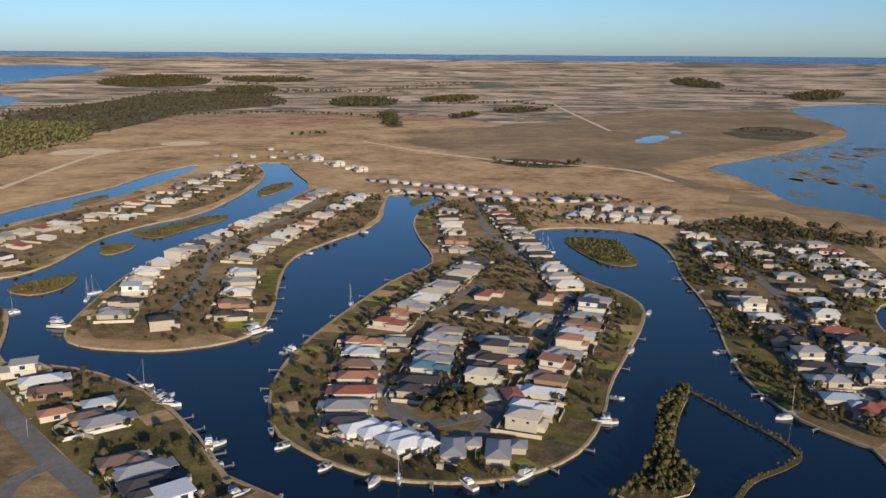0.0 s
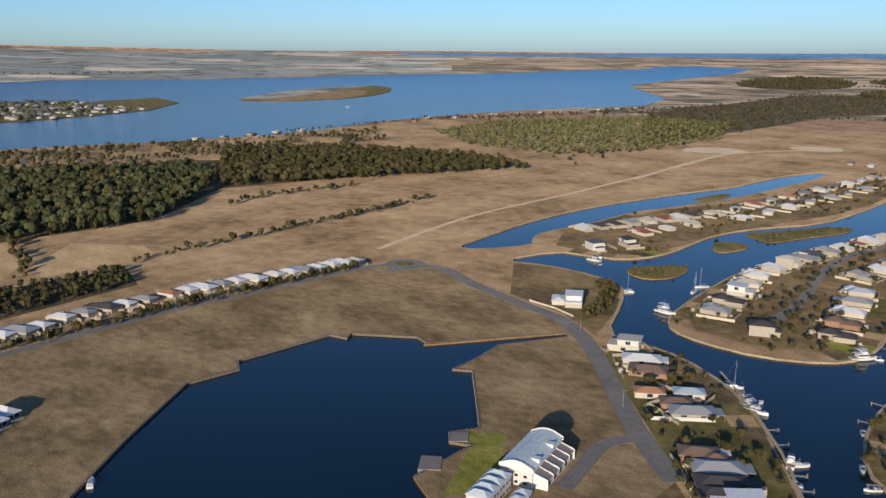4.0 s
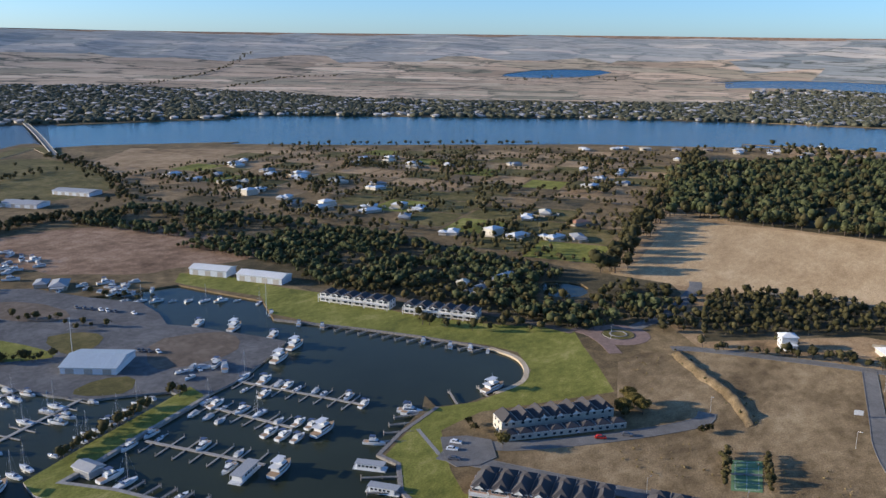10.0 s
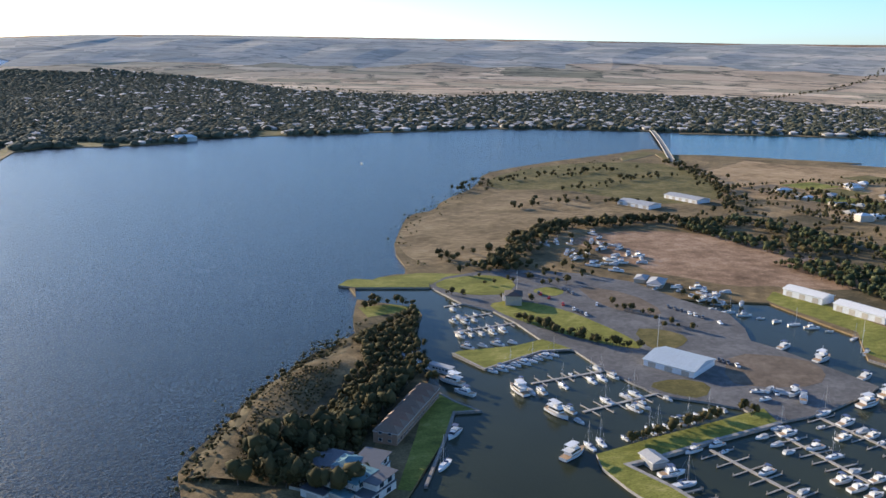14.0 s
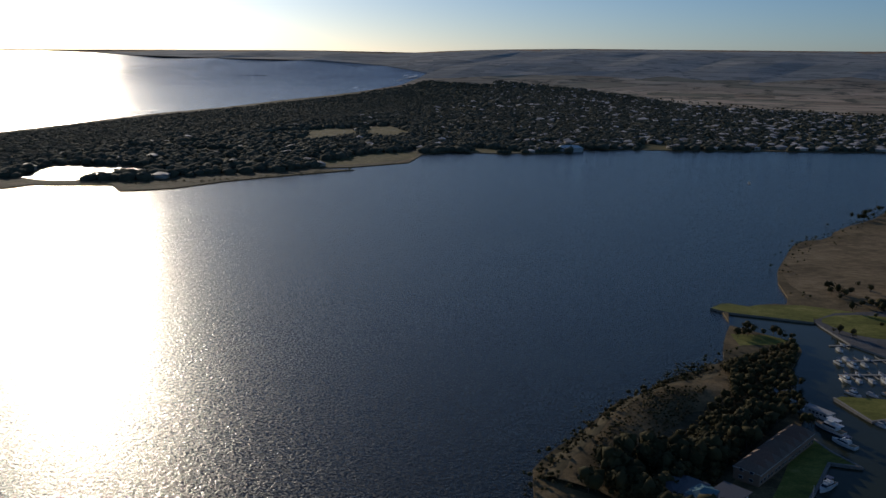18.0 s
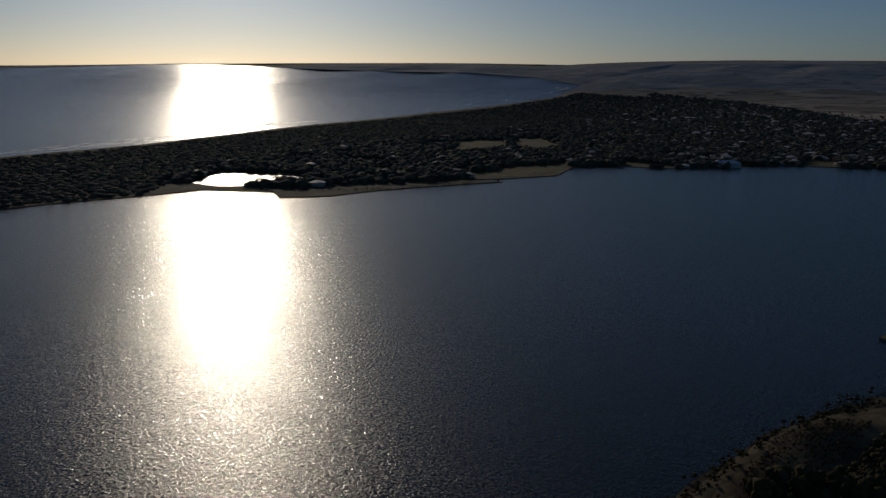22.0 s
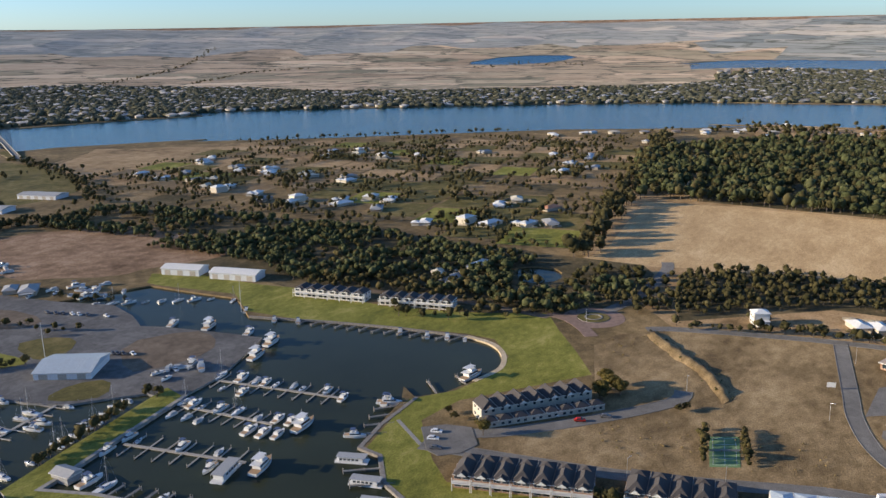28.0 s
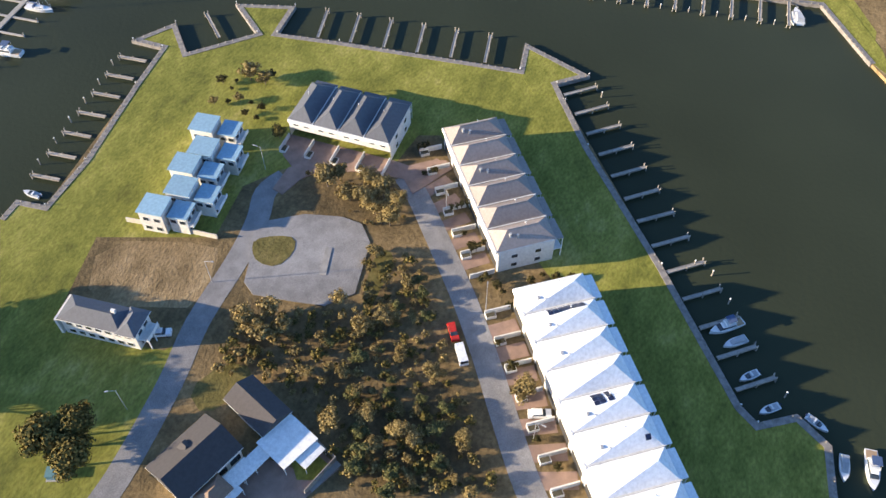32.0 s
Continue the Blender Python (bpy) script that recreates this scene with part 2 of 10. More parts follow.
# crest of the far hills by bearing: bearing, height
CREST = ((-45, 122), (0, 122), (14, 127), (27, 128), (35, 124), (50, 135), (64, 149), (74, 168), (85, 186), (94, 194), (104, 198), (115, 200),
         (122, 195), (128, 192), (139, 197), (146, 205), (153, 202), (161, 207), (167, 204), (172, 198), (178, 192), (182, 166), (187, 178),
         (194, 171), (201, 154), (207, 156), (211, 141), (216, 124), (229, 122), (315, 122))


def lie(x, y):
    """Height of the land at a place: flat round about, rising to the skyline."""
    r = np.hypot(x, y)
    az = np.degrees(np.arctan2(-x, y))
    az = np.where(az < -45, az + 360, az)
    base = np.where(r < 2600, 0, 120 * (np.maximum(r - 2600, 0) / 2300) ** 1.6)
    crest = np.interp(az, [c[0] for c in CREST], [c[1] for c in CREST])
    k = np.clip((r - 3500) / 1200, 0, 1)
    k = k * k * (3 - 2 * k)
    fold = 0.92 + 0.08 * np.sin(az * 1.7 + r / 160) * np.cos(r / 230 + az * 0.6) if np.ndim(r) else 1.0
    fold = np.where(k > 0.98, 1.0, fold) if np.ndim(r) else 1.0
    return base + np.maximum(0, crest - 104) * k * fold

# ---- the waters, as outlines in plan ----
NEAR_SHORE = rounded([(-36.4, -288.9), (-48.7, -310.7), (-63.2, -326.4), (-83.6, -359.3), (-96.8, -366.9), (-116.3, -391.8), (-151, -410), (-160, -440), (-173, -470)])[:-2] + [(-178, -480), (-181, -503)] + rounded(
    [(-182, -508), (-217, -524), (-232, -521), (-249, -594), (-287, -666), (-318, -720), (-353, -733), (-378, -775), (-462, -850), (-518, -941), (-589, -980), (-706, -1030), (-822, -1063), (-935, -1116), (-896, -1027)])[1:-2] + [(-900, -1025)]
WATERS = []
WATERS.append((canal, rounded([(-417, 503), (-422, 540), (-433, 625), (-430, 713), (-415, 793), (-394, 872), (-371, 946), (-370, 973), (-361, 1064), (-332, 1149), (-319, 1096), (-328, 977), (-340, 876), (-364, 779), (-384, 731), (-385, 646), (-397, 595), (-389, 566), (-374, 548), (-400, 505)])))
WATERS.append((canal, rounded([(-67.5, 261.9), (-78.7, 282.5), (-91.4, 305.6), (-109.7, 331.2), (-124.3, 349.5), (-140.5, 365.9), (-171, 386), (-199, 393), (-220, 394), (-240, 448), (-260, 487), (-289, 498), (-328, 501), (-364, 490), (-350, 543), (-323, 545), (-295, 551), (-281, 581), (-280, 620), (-282, 675), (-265, 729), (-228, 784), (-218, 875), (-214, 963), (-220, 1050),
                     (-242, 1118), (-260, 1164), (-212, 1166), (-198, 1098), (-147, 957), (-157, 880), (-177, 726), (-190, 673), (-203, 614), (-216, 580), (-216, 529), (-211, 463), (-206, 439), (-196, 423), (-175, 414), (-142, 412), (-114, 424), (-117.6, 342.0), (-68.2, 265.4)])))
WATERS.append((canal, rounded([(-175, 414), (-142, 412), (-114, 424), (-101, 443), (-100, 482), (-109, 545), (-114, 608), (-100, 655), (-66, 722), (-56, 774), (-60, 850), (-59, 921), (12, 901), (-22, 813), (-28, 756), (-21, 689), (-8, 629), (-8, 594), (-32, 559), (-50, 507), (-67, 451), (-76.1, 412.4), (-79.0, 382.5), (-77.1, 351.9), (-69.4, 320.2), (-52.4, 300.4), (-33.5, 286.1), (-16.5, 278.7), (9.8, 277.0), (-15.8, 266.1), (-68.2, 265.4), (-106.9, 330.6), (-163, 396)])))
WATERS.append((canal, rounded([(9.8, 277.0), (30.5, 282.7), (48.9, 296.2), (60.6, 314.3), (70.1, 339.0), (78.1, 370.9), (95, 413), (114, 460), (123, 493), (118, 523), (98, 557), (84, 596), (75, 660), (73, 715), (87, 730), (128, 736), (160, 722), (175, 684), (176, 634), (164, 567), (163, 518), (156, 461), (146, 410), (142.9, 368.6), (148.8, 337.3), (159.5, 318.3), (171.6, 302.5), (152.8, 210.3), (85.0, 147.2), (-28.7, 162.5), (-68.2, 265.4), (-16.5, 278.7)])))
WATERS.append((canal, rounded([(262, 496), (287, 514), (298, 502), (268, 448), (247, 438), (246, 457)])))
WATERS.append((river_water, rounded([(414, 782), (388, 827), (356, 858), (368, 970), (365, 1081), (344, 1140), (428, 1224), (589, 1387), (778, 1620), (849, 1854), (903, 2201), (978, 2475), (1150, 2562), (1341, 2616), (1626, 1626), (438, 438)], 2)))
WATERS.append((river_water, [(-1267, 991), (-1314, 1148), (-1331, 1303), (-1329, 1465), (-1326, 1656), (-1298, 1848), (-1240, 2030), (-1148, 2190), (-1245, 2555), (-1483, 2830), (-1619, 2994), (-1579, 3323), (-1491, 3748), (-1780, 3745), (-2108, 3460), (-2425, 3042), (-2713, 2680), (-2925, 2319), (-3335, 1604), (-3381, 975), (-3582, 115), (-3467, -374), (-1504, -126), (-1418, 399), (-1406, 523), (-1374, 653), (-1288, 823)]))
WATERS.append((river_water, [(-1478, -124), (-1488, -3), (-1499, 129), (-1466, 313), (-1387, 544), (-1307, 780), (-1251, 1006), (-1307, 1299), (-1407, 1560), (-1505, 1792), (-2498, 2949), (-2734, 2690), (-2875, 2233), (-2932, 1868), (-3153, 1606), (-3357, 952), (-3553, 539), (-3642, 14), (-3516, -467), (-3371, -26), (-3170, 479), (-3036, 735), (-2706, 1081), (-2522, 1245), (-2485, 1499), (-2207, 1400), (-2006, 1194), (-1954, 997), (-1896, 672), (-1925, 412), (-1941, 56), (-1950, -159)]))
WATERS.append((river_water, [(-1436, 419), (-1435, 193), (-1458, -32), (-1386, -213), (-1347, -346), (-1250, -503), (-1162, -645), (-1060, -851), (-1097, -844), (-950, -1000), (-896, -1027), (-1138, -1307), (-1308, -1217), (-1443, -1115), (-1498, -1195), (-1613, -1019), (-1697, -808), (-1854, -477), (-1959, -108), (-1991, 142), (-1990, 381), (-1960, 565), (-1950, -159), (-1941, 56), (-1539, 42), (-1478, -124)]))
WATERS.append((open_water, [(-1171, -1319), (-1134, -1364), (-987, -1458), (-832, -1512), (-703, -1501), (-612, -1504), (-471, -1497), (-328, -1498), (-224, -1497), (-233, -1437), (-117, -1406), (-28, -1425), (16, -1372), (34, -1264), (116, -1200), (188, -1176), (107, -1171), (195, -1100), (255, -1045), (300, -983), (352, -956), (377, -1003), (468, -996), (515, -930), (573, -866), (613, -799), (718, -702), (731, -661), (739, -625), (326, -264), (173.2, -100.0), (94.6, -73.9), (35.9, -98.7), (-22.6, -128.0)] + NEAR_SHORE))
WATERS.append((open_water, [(1091, -931), (1013, -1080), (985, -1182), (953, -1298), (910, -1420), (861, -1557), (826, -1756), (731, -2296), (531, -2917), (299, -3373), (134, -3705), (22, -4072), (260, -4293), (661, -4345), (1086, -4335), (1524, -4366), (1756, -4463), (2233, -4305), (2504, -4154), (2851, -3924), (3660, -3182), (4200, -2425), (779, -450)]))
WATERS.append((open_water, rounded([(531, -1076), (513, -1214), (450, -1174), (362, -1184), (397, -1079), (449, -1025), (502, -1049)])))
WATERS.append((river_water, [(-1606, 3131), (-1906, 3728), (-1768, 3851), (-1477, 3875), (-1472, 3612), (-1550, 3416)]))
WATERS.append((river_water, rounded([(-3395, -1305), (-3673, -1149), (-3725, -842), (-3525, -906), (-3363, -1100)])))
WATERS.append((river_water, rounded([(-3504, -427), (-3643, -208), (-3629, 135), (-3494, 449), (-3258, 925), (-3079, 876), (-3225, 607), (-3386, 232), (-3481, -198)])))
WATERS.append((canal, [(-250.5, 88.0), (-270.0, 117.5), (-298.7, 155.9), (-330.8, 204.1), (-327.4, 230.7), (-337.4, 237.4), (-333, 294), (-321, 296), (-325, 303), (-294, 322), (-283, 318), (-283, 315), (-237, 380), (-233, 376), (-253, 341), (-249.3, 317.8), (-248.8, 297.9), (-240.5, 302.6), (-198.2, 254.4), (-205.0, 243.2), (-199.4, 236.7), (-190.9, 240.1), (-191.1, 206.9), (-188.0, 205.0), (-160.0, 190.0), (-150.0, 120.0), (-180.0, 105.0), (-240.0, 82.0)]))
WATERS.append((calm, rounded([(-521, -163), (-530, -149), (-526, -131), (-501, -125), (-490, -140), (-494, -150)])))
WATERS.append((calm, rounded([(-510, -252), (-519, -233), (-507, -222), (-495, -222), (-494, -243)])))
WATERS.append((calm, [(-409, -368), (-406, -335), (-404, -299), (-377, -272), (-379, -257), (-384, -224), (-387, -187), (-386.9, -146.0), (-381.9, -132.2), (-374.1, -123.8), (-362.3, -118.1), (-349.3, -116.7), (-333.3, -122.8), (-317.6, -129.7), (-308.5, -140.2), (-317.2, -149.6), (-303.2, -144.3), (-279.6, -143.1), (-258.6, -142.0),
            (-255.4, -131.9), (-238.3, -122.0), (-229.8, -110.1), (-212.5, -101.5), (-225.4, -96.7), (-226.9, -75.1), (-229.2, -37.5), (-232.0, 14.7), (-234.5, 41.6), (-210.7, 55.6), (-150.0, 97.0), (-70.0, 110.0), (-55.0, 60.0), (-80.1, 49.7), (-90.5, 48.4), (-95.3, 41.9), (-91.1, 34.7), (-93.9, 31.2), (-124.2, 11.2), (-170.8, -20.9), (-205, -60), (-205, -110), (-235, -172), (-330, -200)]))
WATERS.append((calm, [(-330, -200), (-235, -172), (-205, -110), (-205, -60), (-170.8, -20.9), (-176.8, -24.5), (-182.7, -17.0), (-191.0, -36.6), (-179.4, -35.3), (-176.1, -86.6), (-174.4, -104.8), (-187.6, -105.1), (-183.5, -122.0), (-172.7, -110.2), (-158.9, -125.1), (-170.0, -134.6), (-159.5, -142.2), (-159.1, -132.7), (-143.1, -131.8), (-98.4, -129.7), (-97.9, -137.2), (-91.7, -137.4), (-60.0, -139.0), (-60.0, -190.0),
            (-143.7, -283.7), (-155.8, -301.6), (-166.3, -297.4), (-160.8, -311.1), (-157.2, -330.9), (-162.7, -347.9), (-164.3, -369.6), (-180, -399), (-200, -432), (-203, -446), (-176, -477), (-186, -507), (-229, -484), (-409, -368)]))

WATERS.append((hazed_sea, [(2633, 3624), (1902, 4078), (1172, 4376), (397, 4543), (-399, 4563), (-1191, 4443), (-2097, 4116), (-2661, 3801), (-3219, 3452), (-3376, 3496), (-2788, 3981), (-2206, 4330), (-1258, 4694), (-424, 4842), (424, 4842), (1258, 4694), (2054, 4405), (2857, 3932)]))

# land that rises out of those waters
LANDS = [
    [(-3136, -482), (-3236, -352), (-3297, -256), (-3323, -26), (-3121, 471), (-2988, 723), (-2659, 1062), (-2477, 1223), (-2485, 1499), (-2252, 1428), (-2047, 1218), (-1954, 997), (-1896, 672), (-1925, 412), (-1941, 56), (-1950, -159), (-1927, -217), (-1915, -302)],
    rounded([(-2264, 1612), (-2466, 2041), (-2421, 2387), (-2196, 2316), (-2010, 1942), (-2082, 1623)]),
]


FAR_WOODS = [
    [(-1299, 3180), (-1333, 3490), (-1157, 3656), (-938, 3545), (-899, 3232), (-1081, 3086)], [(-331, 2451), (-348, 2718), (-270, 2827), (-145, 2740), (-136, 2419), (-256, 2357)], [(-827, 3042), (-758, 3261), (-595, 3187), (-587, 2935), (-723, 2863)],
    [(-938, 3545), (-807, 3688), (-534, 3628), (-555, 3459), (-793, 3414)], [(-82, 2746), (27, 2907), (121, 2864), (97, 2712), (-44, 2592)], [(6, 2045), (78, 2167), (87, 2052), (19, 1943)],
    [(110, 2254), (223, 2356), (290, 2271), (161, 2134)], [(1151, 2913), (1355, 3124), (1401, 3001), (1241, 2729), (1101, 2693)], [(932, 3631), (1062, 3673), (1102, 3351), (994, 3211), (910, 3368)]]


def ragged(poly, step, amp):
    """Breaks long straight edges of a natural patch into an uneven outline."""
    out = []
    for (x1, y1), (x2, y2) in zip(poly, poly[1:] + poly[:1]):
        n = max(1, int(math.hypot(x2 - x1, y2 - y1) / step))
        for i in range(n):
            out.append((x1 + (x2 - x1) * i / n + rng.uniform(-amp, amp), y1 + (y2 - y1) * i / n + rng.uniform(-amp, amp)))
    return out


ZONES = []
ZONES.append((verge, LANDS[0]))
ZONES.append((verge, LANDS[1]))
ZONES.append((bare, rounded([(-2173, 1651), (-2315, 1918), (-2299, 2268), (-2044, 1974), (-2082, 1623)])))
ZONES.append((farmland, rounded([(-228, -2100), (56, -1599), (170, -4857), (-2430, -4209), (-4209, -2430), (-4842, -424), (-4694, 1258), (-2608, 699), (-2326, 668), (-2264, -126), (-1892, -899), (-1729, -1376), (-1979, -1106), (-1368, -1543)])))
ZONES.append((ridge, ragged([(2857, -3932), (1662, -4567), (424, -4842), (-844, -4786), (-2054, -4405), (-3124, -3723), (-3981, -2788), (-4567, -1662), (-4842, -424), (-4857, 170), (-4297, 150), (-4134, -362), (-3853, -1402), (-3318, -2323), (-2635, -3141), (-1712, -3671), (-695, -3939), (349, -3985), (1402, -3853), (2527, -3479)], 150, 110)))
ZONES.append((farmland, [(-4126, 1198), (-3453, 2219), (-2598, 3230), (-2430, 4209), (-3981, 2788), (-4786, 844)]))
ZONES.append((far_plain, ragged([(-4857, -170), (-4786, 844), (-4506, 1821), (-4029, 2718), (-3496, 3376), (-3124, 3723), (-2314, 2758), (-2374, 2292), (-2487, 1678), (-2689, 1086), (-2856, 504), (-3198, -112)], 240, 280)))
ZONES.append((flats, rounded([(-942, 1818), (-769, 1996), (-399, 2123), (-121, 2149), (241, 1701), (258, 1119), (341, 1123), (998, 2476), (1763, 2427), (2857, 3932), (-0, 4860), (-3124, 3723), (-1607, 1915)])))
ZONES.append((mudflat, ragged(rounded([(-85, 1511), (66, 1168), (190, 1116), (249, 1018), (275, 879), (391, 737), (428, 738), (1277, 2276), (951, 2356), (799, 2232), (477, 2311), (271, 1915), (40, 1752)]), 45, 26)))
ZONES.append((dry, ragged(rounded([(-184, 1504), (-84, 1481), (60, 1205), (202, 1187), (272, 1028), (291, 955), (311, 898), (230, 822), (137, 948), (78, 1010), (-63, 1104), (-187, 1252)]), 30, 14)))
ZONES.append((scrubland, ragged(rounded([(68, 1205), (119, 1234), (200, 1174), (177, 1126), (87, 1133)]), 20, 8)))
ZONES.append((scrubland, ragged(rounded([(571, 1751), (685, 1841), (724, 1674), (681, 1550), (582, 1503), (531, 1561)]), 30, 14)))
ZONES.append((scrubland, ragged(rounded([(-163, 2145), (-133, 2369), (-81, 1743), (-118, 1701)]), 20, 10)))
ZONES.append((sand, rounded([(-578, 1231), (-590, 1296), (-543, 1330), (-475, 1287), (-524, 1241)])))
ZONES.append((sand, rounded([(-474, 1401), (-434, 1440), (-393, 1434), (-380, 1381), (-438, 1361)])))
ZONES.append((dry, rounded([(269, 1120), (310, 1180), (458, 1340), (675, 1560), (810, 1768), (778, 1620), (589, 1387), (428, 1224), (344, 1140), (365, 1081), (368, 970), (356, 858), (324, 936)])))
ZONES.append((scrubland, rounded([(-1066, 2063), (-641, 1228), (-657, 1426), (-624, 1702), (-630, 2102), (-430, 2467), (-592, 2959), (-958, 3015), (-1004, 2406)])))
ZONES.extend((scrubland, rounded(p)) for p in FAR_WOODS)
ZONES.append((scrubland, [(1091, -931), (1013, -1080), (953, -1298), (861, -1557), (826, -1756), (731, -2296), (531, -2917), (299, -3373), (150, -3592), (3, -3292), (-275, -3012), (-173, -2416), (-403, -2292), (-657, -2546), (-677, -1886), (-538, -1494), (-250, -1426), (16, -1372), (101, -1115), (241, -988), (353, -940), (487, -880), (585, -762), (701, -592), (513, -415)]))
ZONES.append((scrubland, ragged([(-146, -1393), (-328, -1498), (-612, -1504), (-832, -1512), (-1134, -1364), (-1454, -1124), (-1649, -918), (-1979, -1106), (-2114, -1453), (-1954, -1943), (-1540, -2278), (-1107, -2211), (-686, -2414), (-289, -2630)], 90, 60)))
ZONES.append((scrubland, ragged([(-1498, -1195), (-1697, -808), (-1854, -477), (-1959, -108), (-1960, 565), (-2416, 693), (-2545, 332), (-2565, 20), (-2374, -288), (-2123, -850), (-2038, -1285), (-1982, -1575)], 90, 60)))
ZONES.append((sand, [(1091, -931), (1013, -1080), (953, -1298), (861, -1557), (826, -1756), (731, -2296), (531, -2917), (299, -3373), (22, -4072), (319, -3580), (563, -3088), (780, -2449), (870, -1850), (903, -1632), (993, -1354), (1058, -1128), (1136, -970)]))
ZONES.append((scrubland, [(290, -3272), (150, -3600), (30, -3840), (-263, -3719), (-492, -3574), (-640, -3380), (-630, -3000), (-272, -2967), (2, -3243)]))
ZONES.append((verge, rounded([(319, -1600), (272, -1841), (113, -1696), (79, -1467), (158, -1378), (253, -1416)])))
ZONES.append((lawn, rounded([(489, -1474), (448, -1629), (362, -1600), (359, -1459), (416, -1373)])))
ZONES.append((lawn, rounded([(229, -1628), (169, -1741), (127, -1616), (173, -1502)])))
ZONES.append((lawn, rounded([(562, -1195), (534, -1336), (468, -1294), (519, -1228)])))
# open ground in the town: golf links, river lawns, sports fields
FAIRWAYS = [[(269, -1824), (218, -1889), (164, -1845), (141, -1700), (231, -1555)], [(150, -1860), (98, -1994), (39, -1758), (75, -1640), (130, -1690)], [(155, -1273), (105, -1374), (24, -1424), (23, -1320), (88, -1243), (181, -1198)],
            [(-71, -1502), (-119, -1469), (-174, -1433), (-68, -1405)], [(-388, -1593), (-448, -1615), (-420, -1480), (-371, -1476)], [(-827, -1958), (-947, -2021), (-930, -1900), (-850, -1880)], [(-874, -1748), (-921, -1728), (-993, -1699), (-900, -1650)]]
ZONES.extend((verge, rounded(p)) for p in FAIRWAYS)
ZONES.append((verge, [(-208.6, 397.7), (-190.8, 389.1), (-169.8, 378.8), (-150.1, 368.4), (-134.2, 357.9), (-115.6, 336.8), (-96.7, 310.8), (-80.4, 279.9), (-68.3, 259.6), (-100, 245), (-112.5, 265.5), (-137, 290), (-162, 317), (-187, 345), (-203, 364)]))
ZONES.append((waste, [(-351.3, 489.5), (-332.8, 496.2), (-301.6, 496.6), (-270.3, 485.1), (-255.9, 474.6), (-234.9, 429.1), (-222.3, 387), (-257.6, 409.1), (-305.5, 422.2)]))
ZONES.append((stubble, [(-776, -118), (-773, -39), (-747, 83), (-730, 171), (-741, 106), (-716, 200), (-697, 279), (-610, 249), (-553, 196), (-562, 101), (-561, 135), (-560, 83), (-557, -26), (-548, -125), (-595, -115)]))
ZONES.append((stubble, [(-607, 257), (-658, 311), (-608, 345), (-574, 333), (-566, 282), (-570, 247)]))
ZONES.append((scrubland, [(-542, -55), (-556, -9), (-557, 42), (-562, 101), (-561, 198), (-551, 298), (-504, 280), (-497, 215), (-482, 99), (-492, 30), (-445, -48)]))
ZONES.append((scrubland, [(-1188, -102), (-1293, 33), (-1275, 188), (-1043, 680), (-801, 966), (-712, 861), (-802, 555), (-694, 405), (-702, 281), (-749, 107), (-791, -73)]))
ZONES.append((scrubland, [(-614, -501), (-602, -414), (-602, -325), (-563, -145), (-554, -83), (-534, -73), (-459, -75), (-421, -109), (-434, -284), (-467, -386)]))
ZONES.append((bare, rounded([(-793, -866), (-920, -908), (-1049, -806), (-1114, -668), (-1081, -595), (-986, -541), (-840, -642), (-715, -685)])))
ZONES.append((bare, ragged([(-334, -660), (-394, -718), (-454, -754), (-514, -766), (-506, -657), (-432, -599), (-353, -553), (-310, -531), (-284, -531), (-289, -576)], 16, 6)))
ZONES.append((dry, ragged([(-770, -842), (-949, -922), (-1028, -753), (-1031, -595), (-881, -610), (-726, -643), (-695, -703)], 16, 6)))
ZONES.append((red_dirt, ragged(rounded([(-400, -575), (-455, -585), (-527, -549), (-543, -474), (-533, -402), (-500, -364), (-455, -385), (-401, -425), (-385, -500)]), 14, 5)))
ZONES.append((lawn, [(-432, -386), (-440, -352), (-433, -302), (-434, -277), (-419, -210), (-422, -166), (-426, -148), (-436, -116), (-412, -104), (-384.9, -88.5), (-358.0, -74.6), (-344.3, -88.3), (-311.7, -121.0), (-296.9, -126.1), (-273.8, -132.8), (-246.4, -121.9), (-222.2, -114.4), (-248.2, -132.7), (-280.1, -140.1), (-305.7, -141.7), (-320.5, -126.6), (-344.5, -116.5), (-366.9, -116.8), (-387.2, -130.9), (-390.5, -147.5), (-387, -198), (-382, -244), (-384, -267), (-385, -279), (-411, -305), (-411, -363), (-413, -374)]))
ZONES.append((lawn, [(-246.6, -130.8), (-260.0, -138.7), (-280.1, -140.1), (-289.4, -129.3), (-260.0, -112.1), (-246.4, -101.0), (-252.0, -51.2), (-256.4, 2.7), (-252.2, 45.6), (-258.9, 41.5), (-237.5, 44.1), (-234.5, 41.6), (-232.0, 14.7), (-229.2, -37.5), (-225.4, -96.7), (-212.5, -101.5), (-238.3, -122.0)]))
ZONES.append((lawn, [(-252.4, 44.7), (-225.8, 56.9), (-210.7, 55.6), (-234.5, 41.6)]))
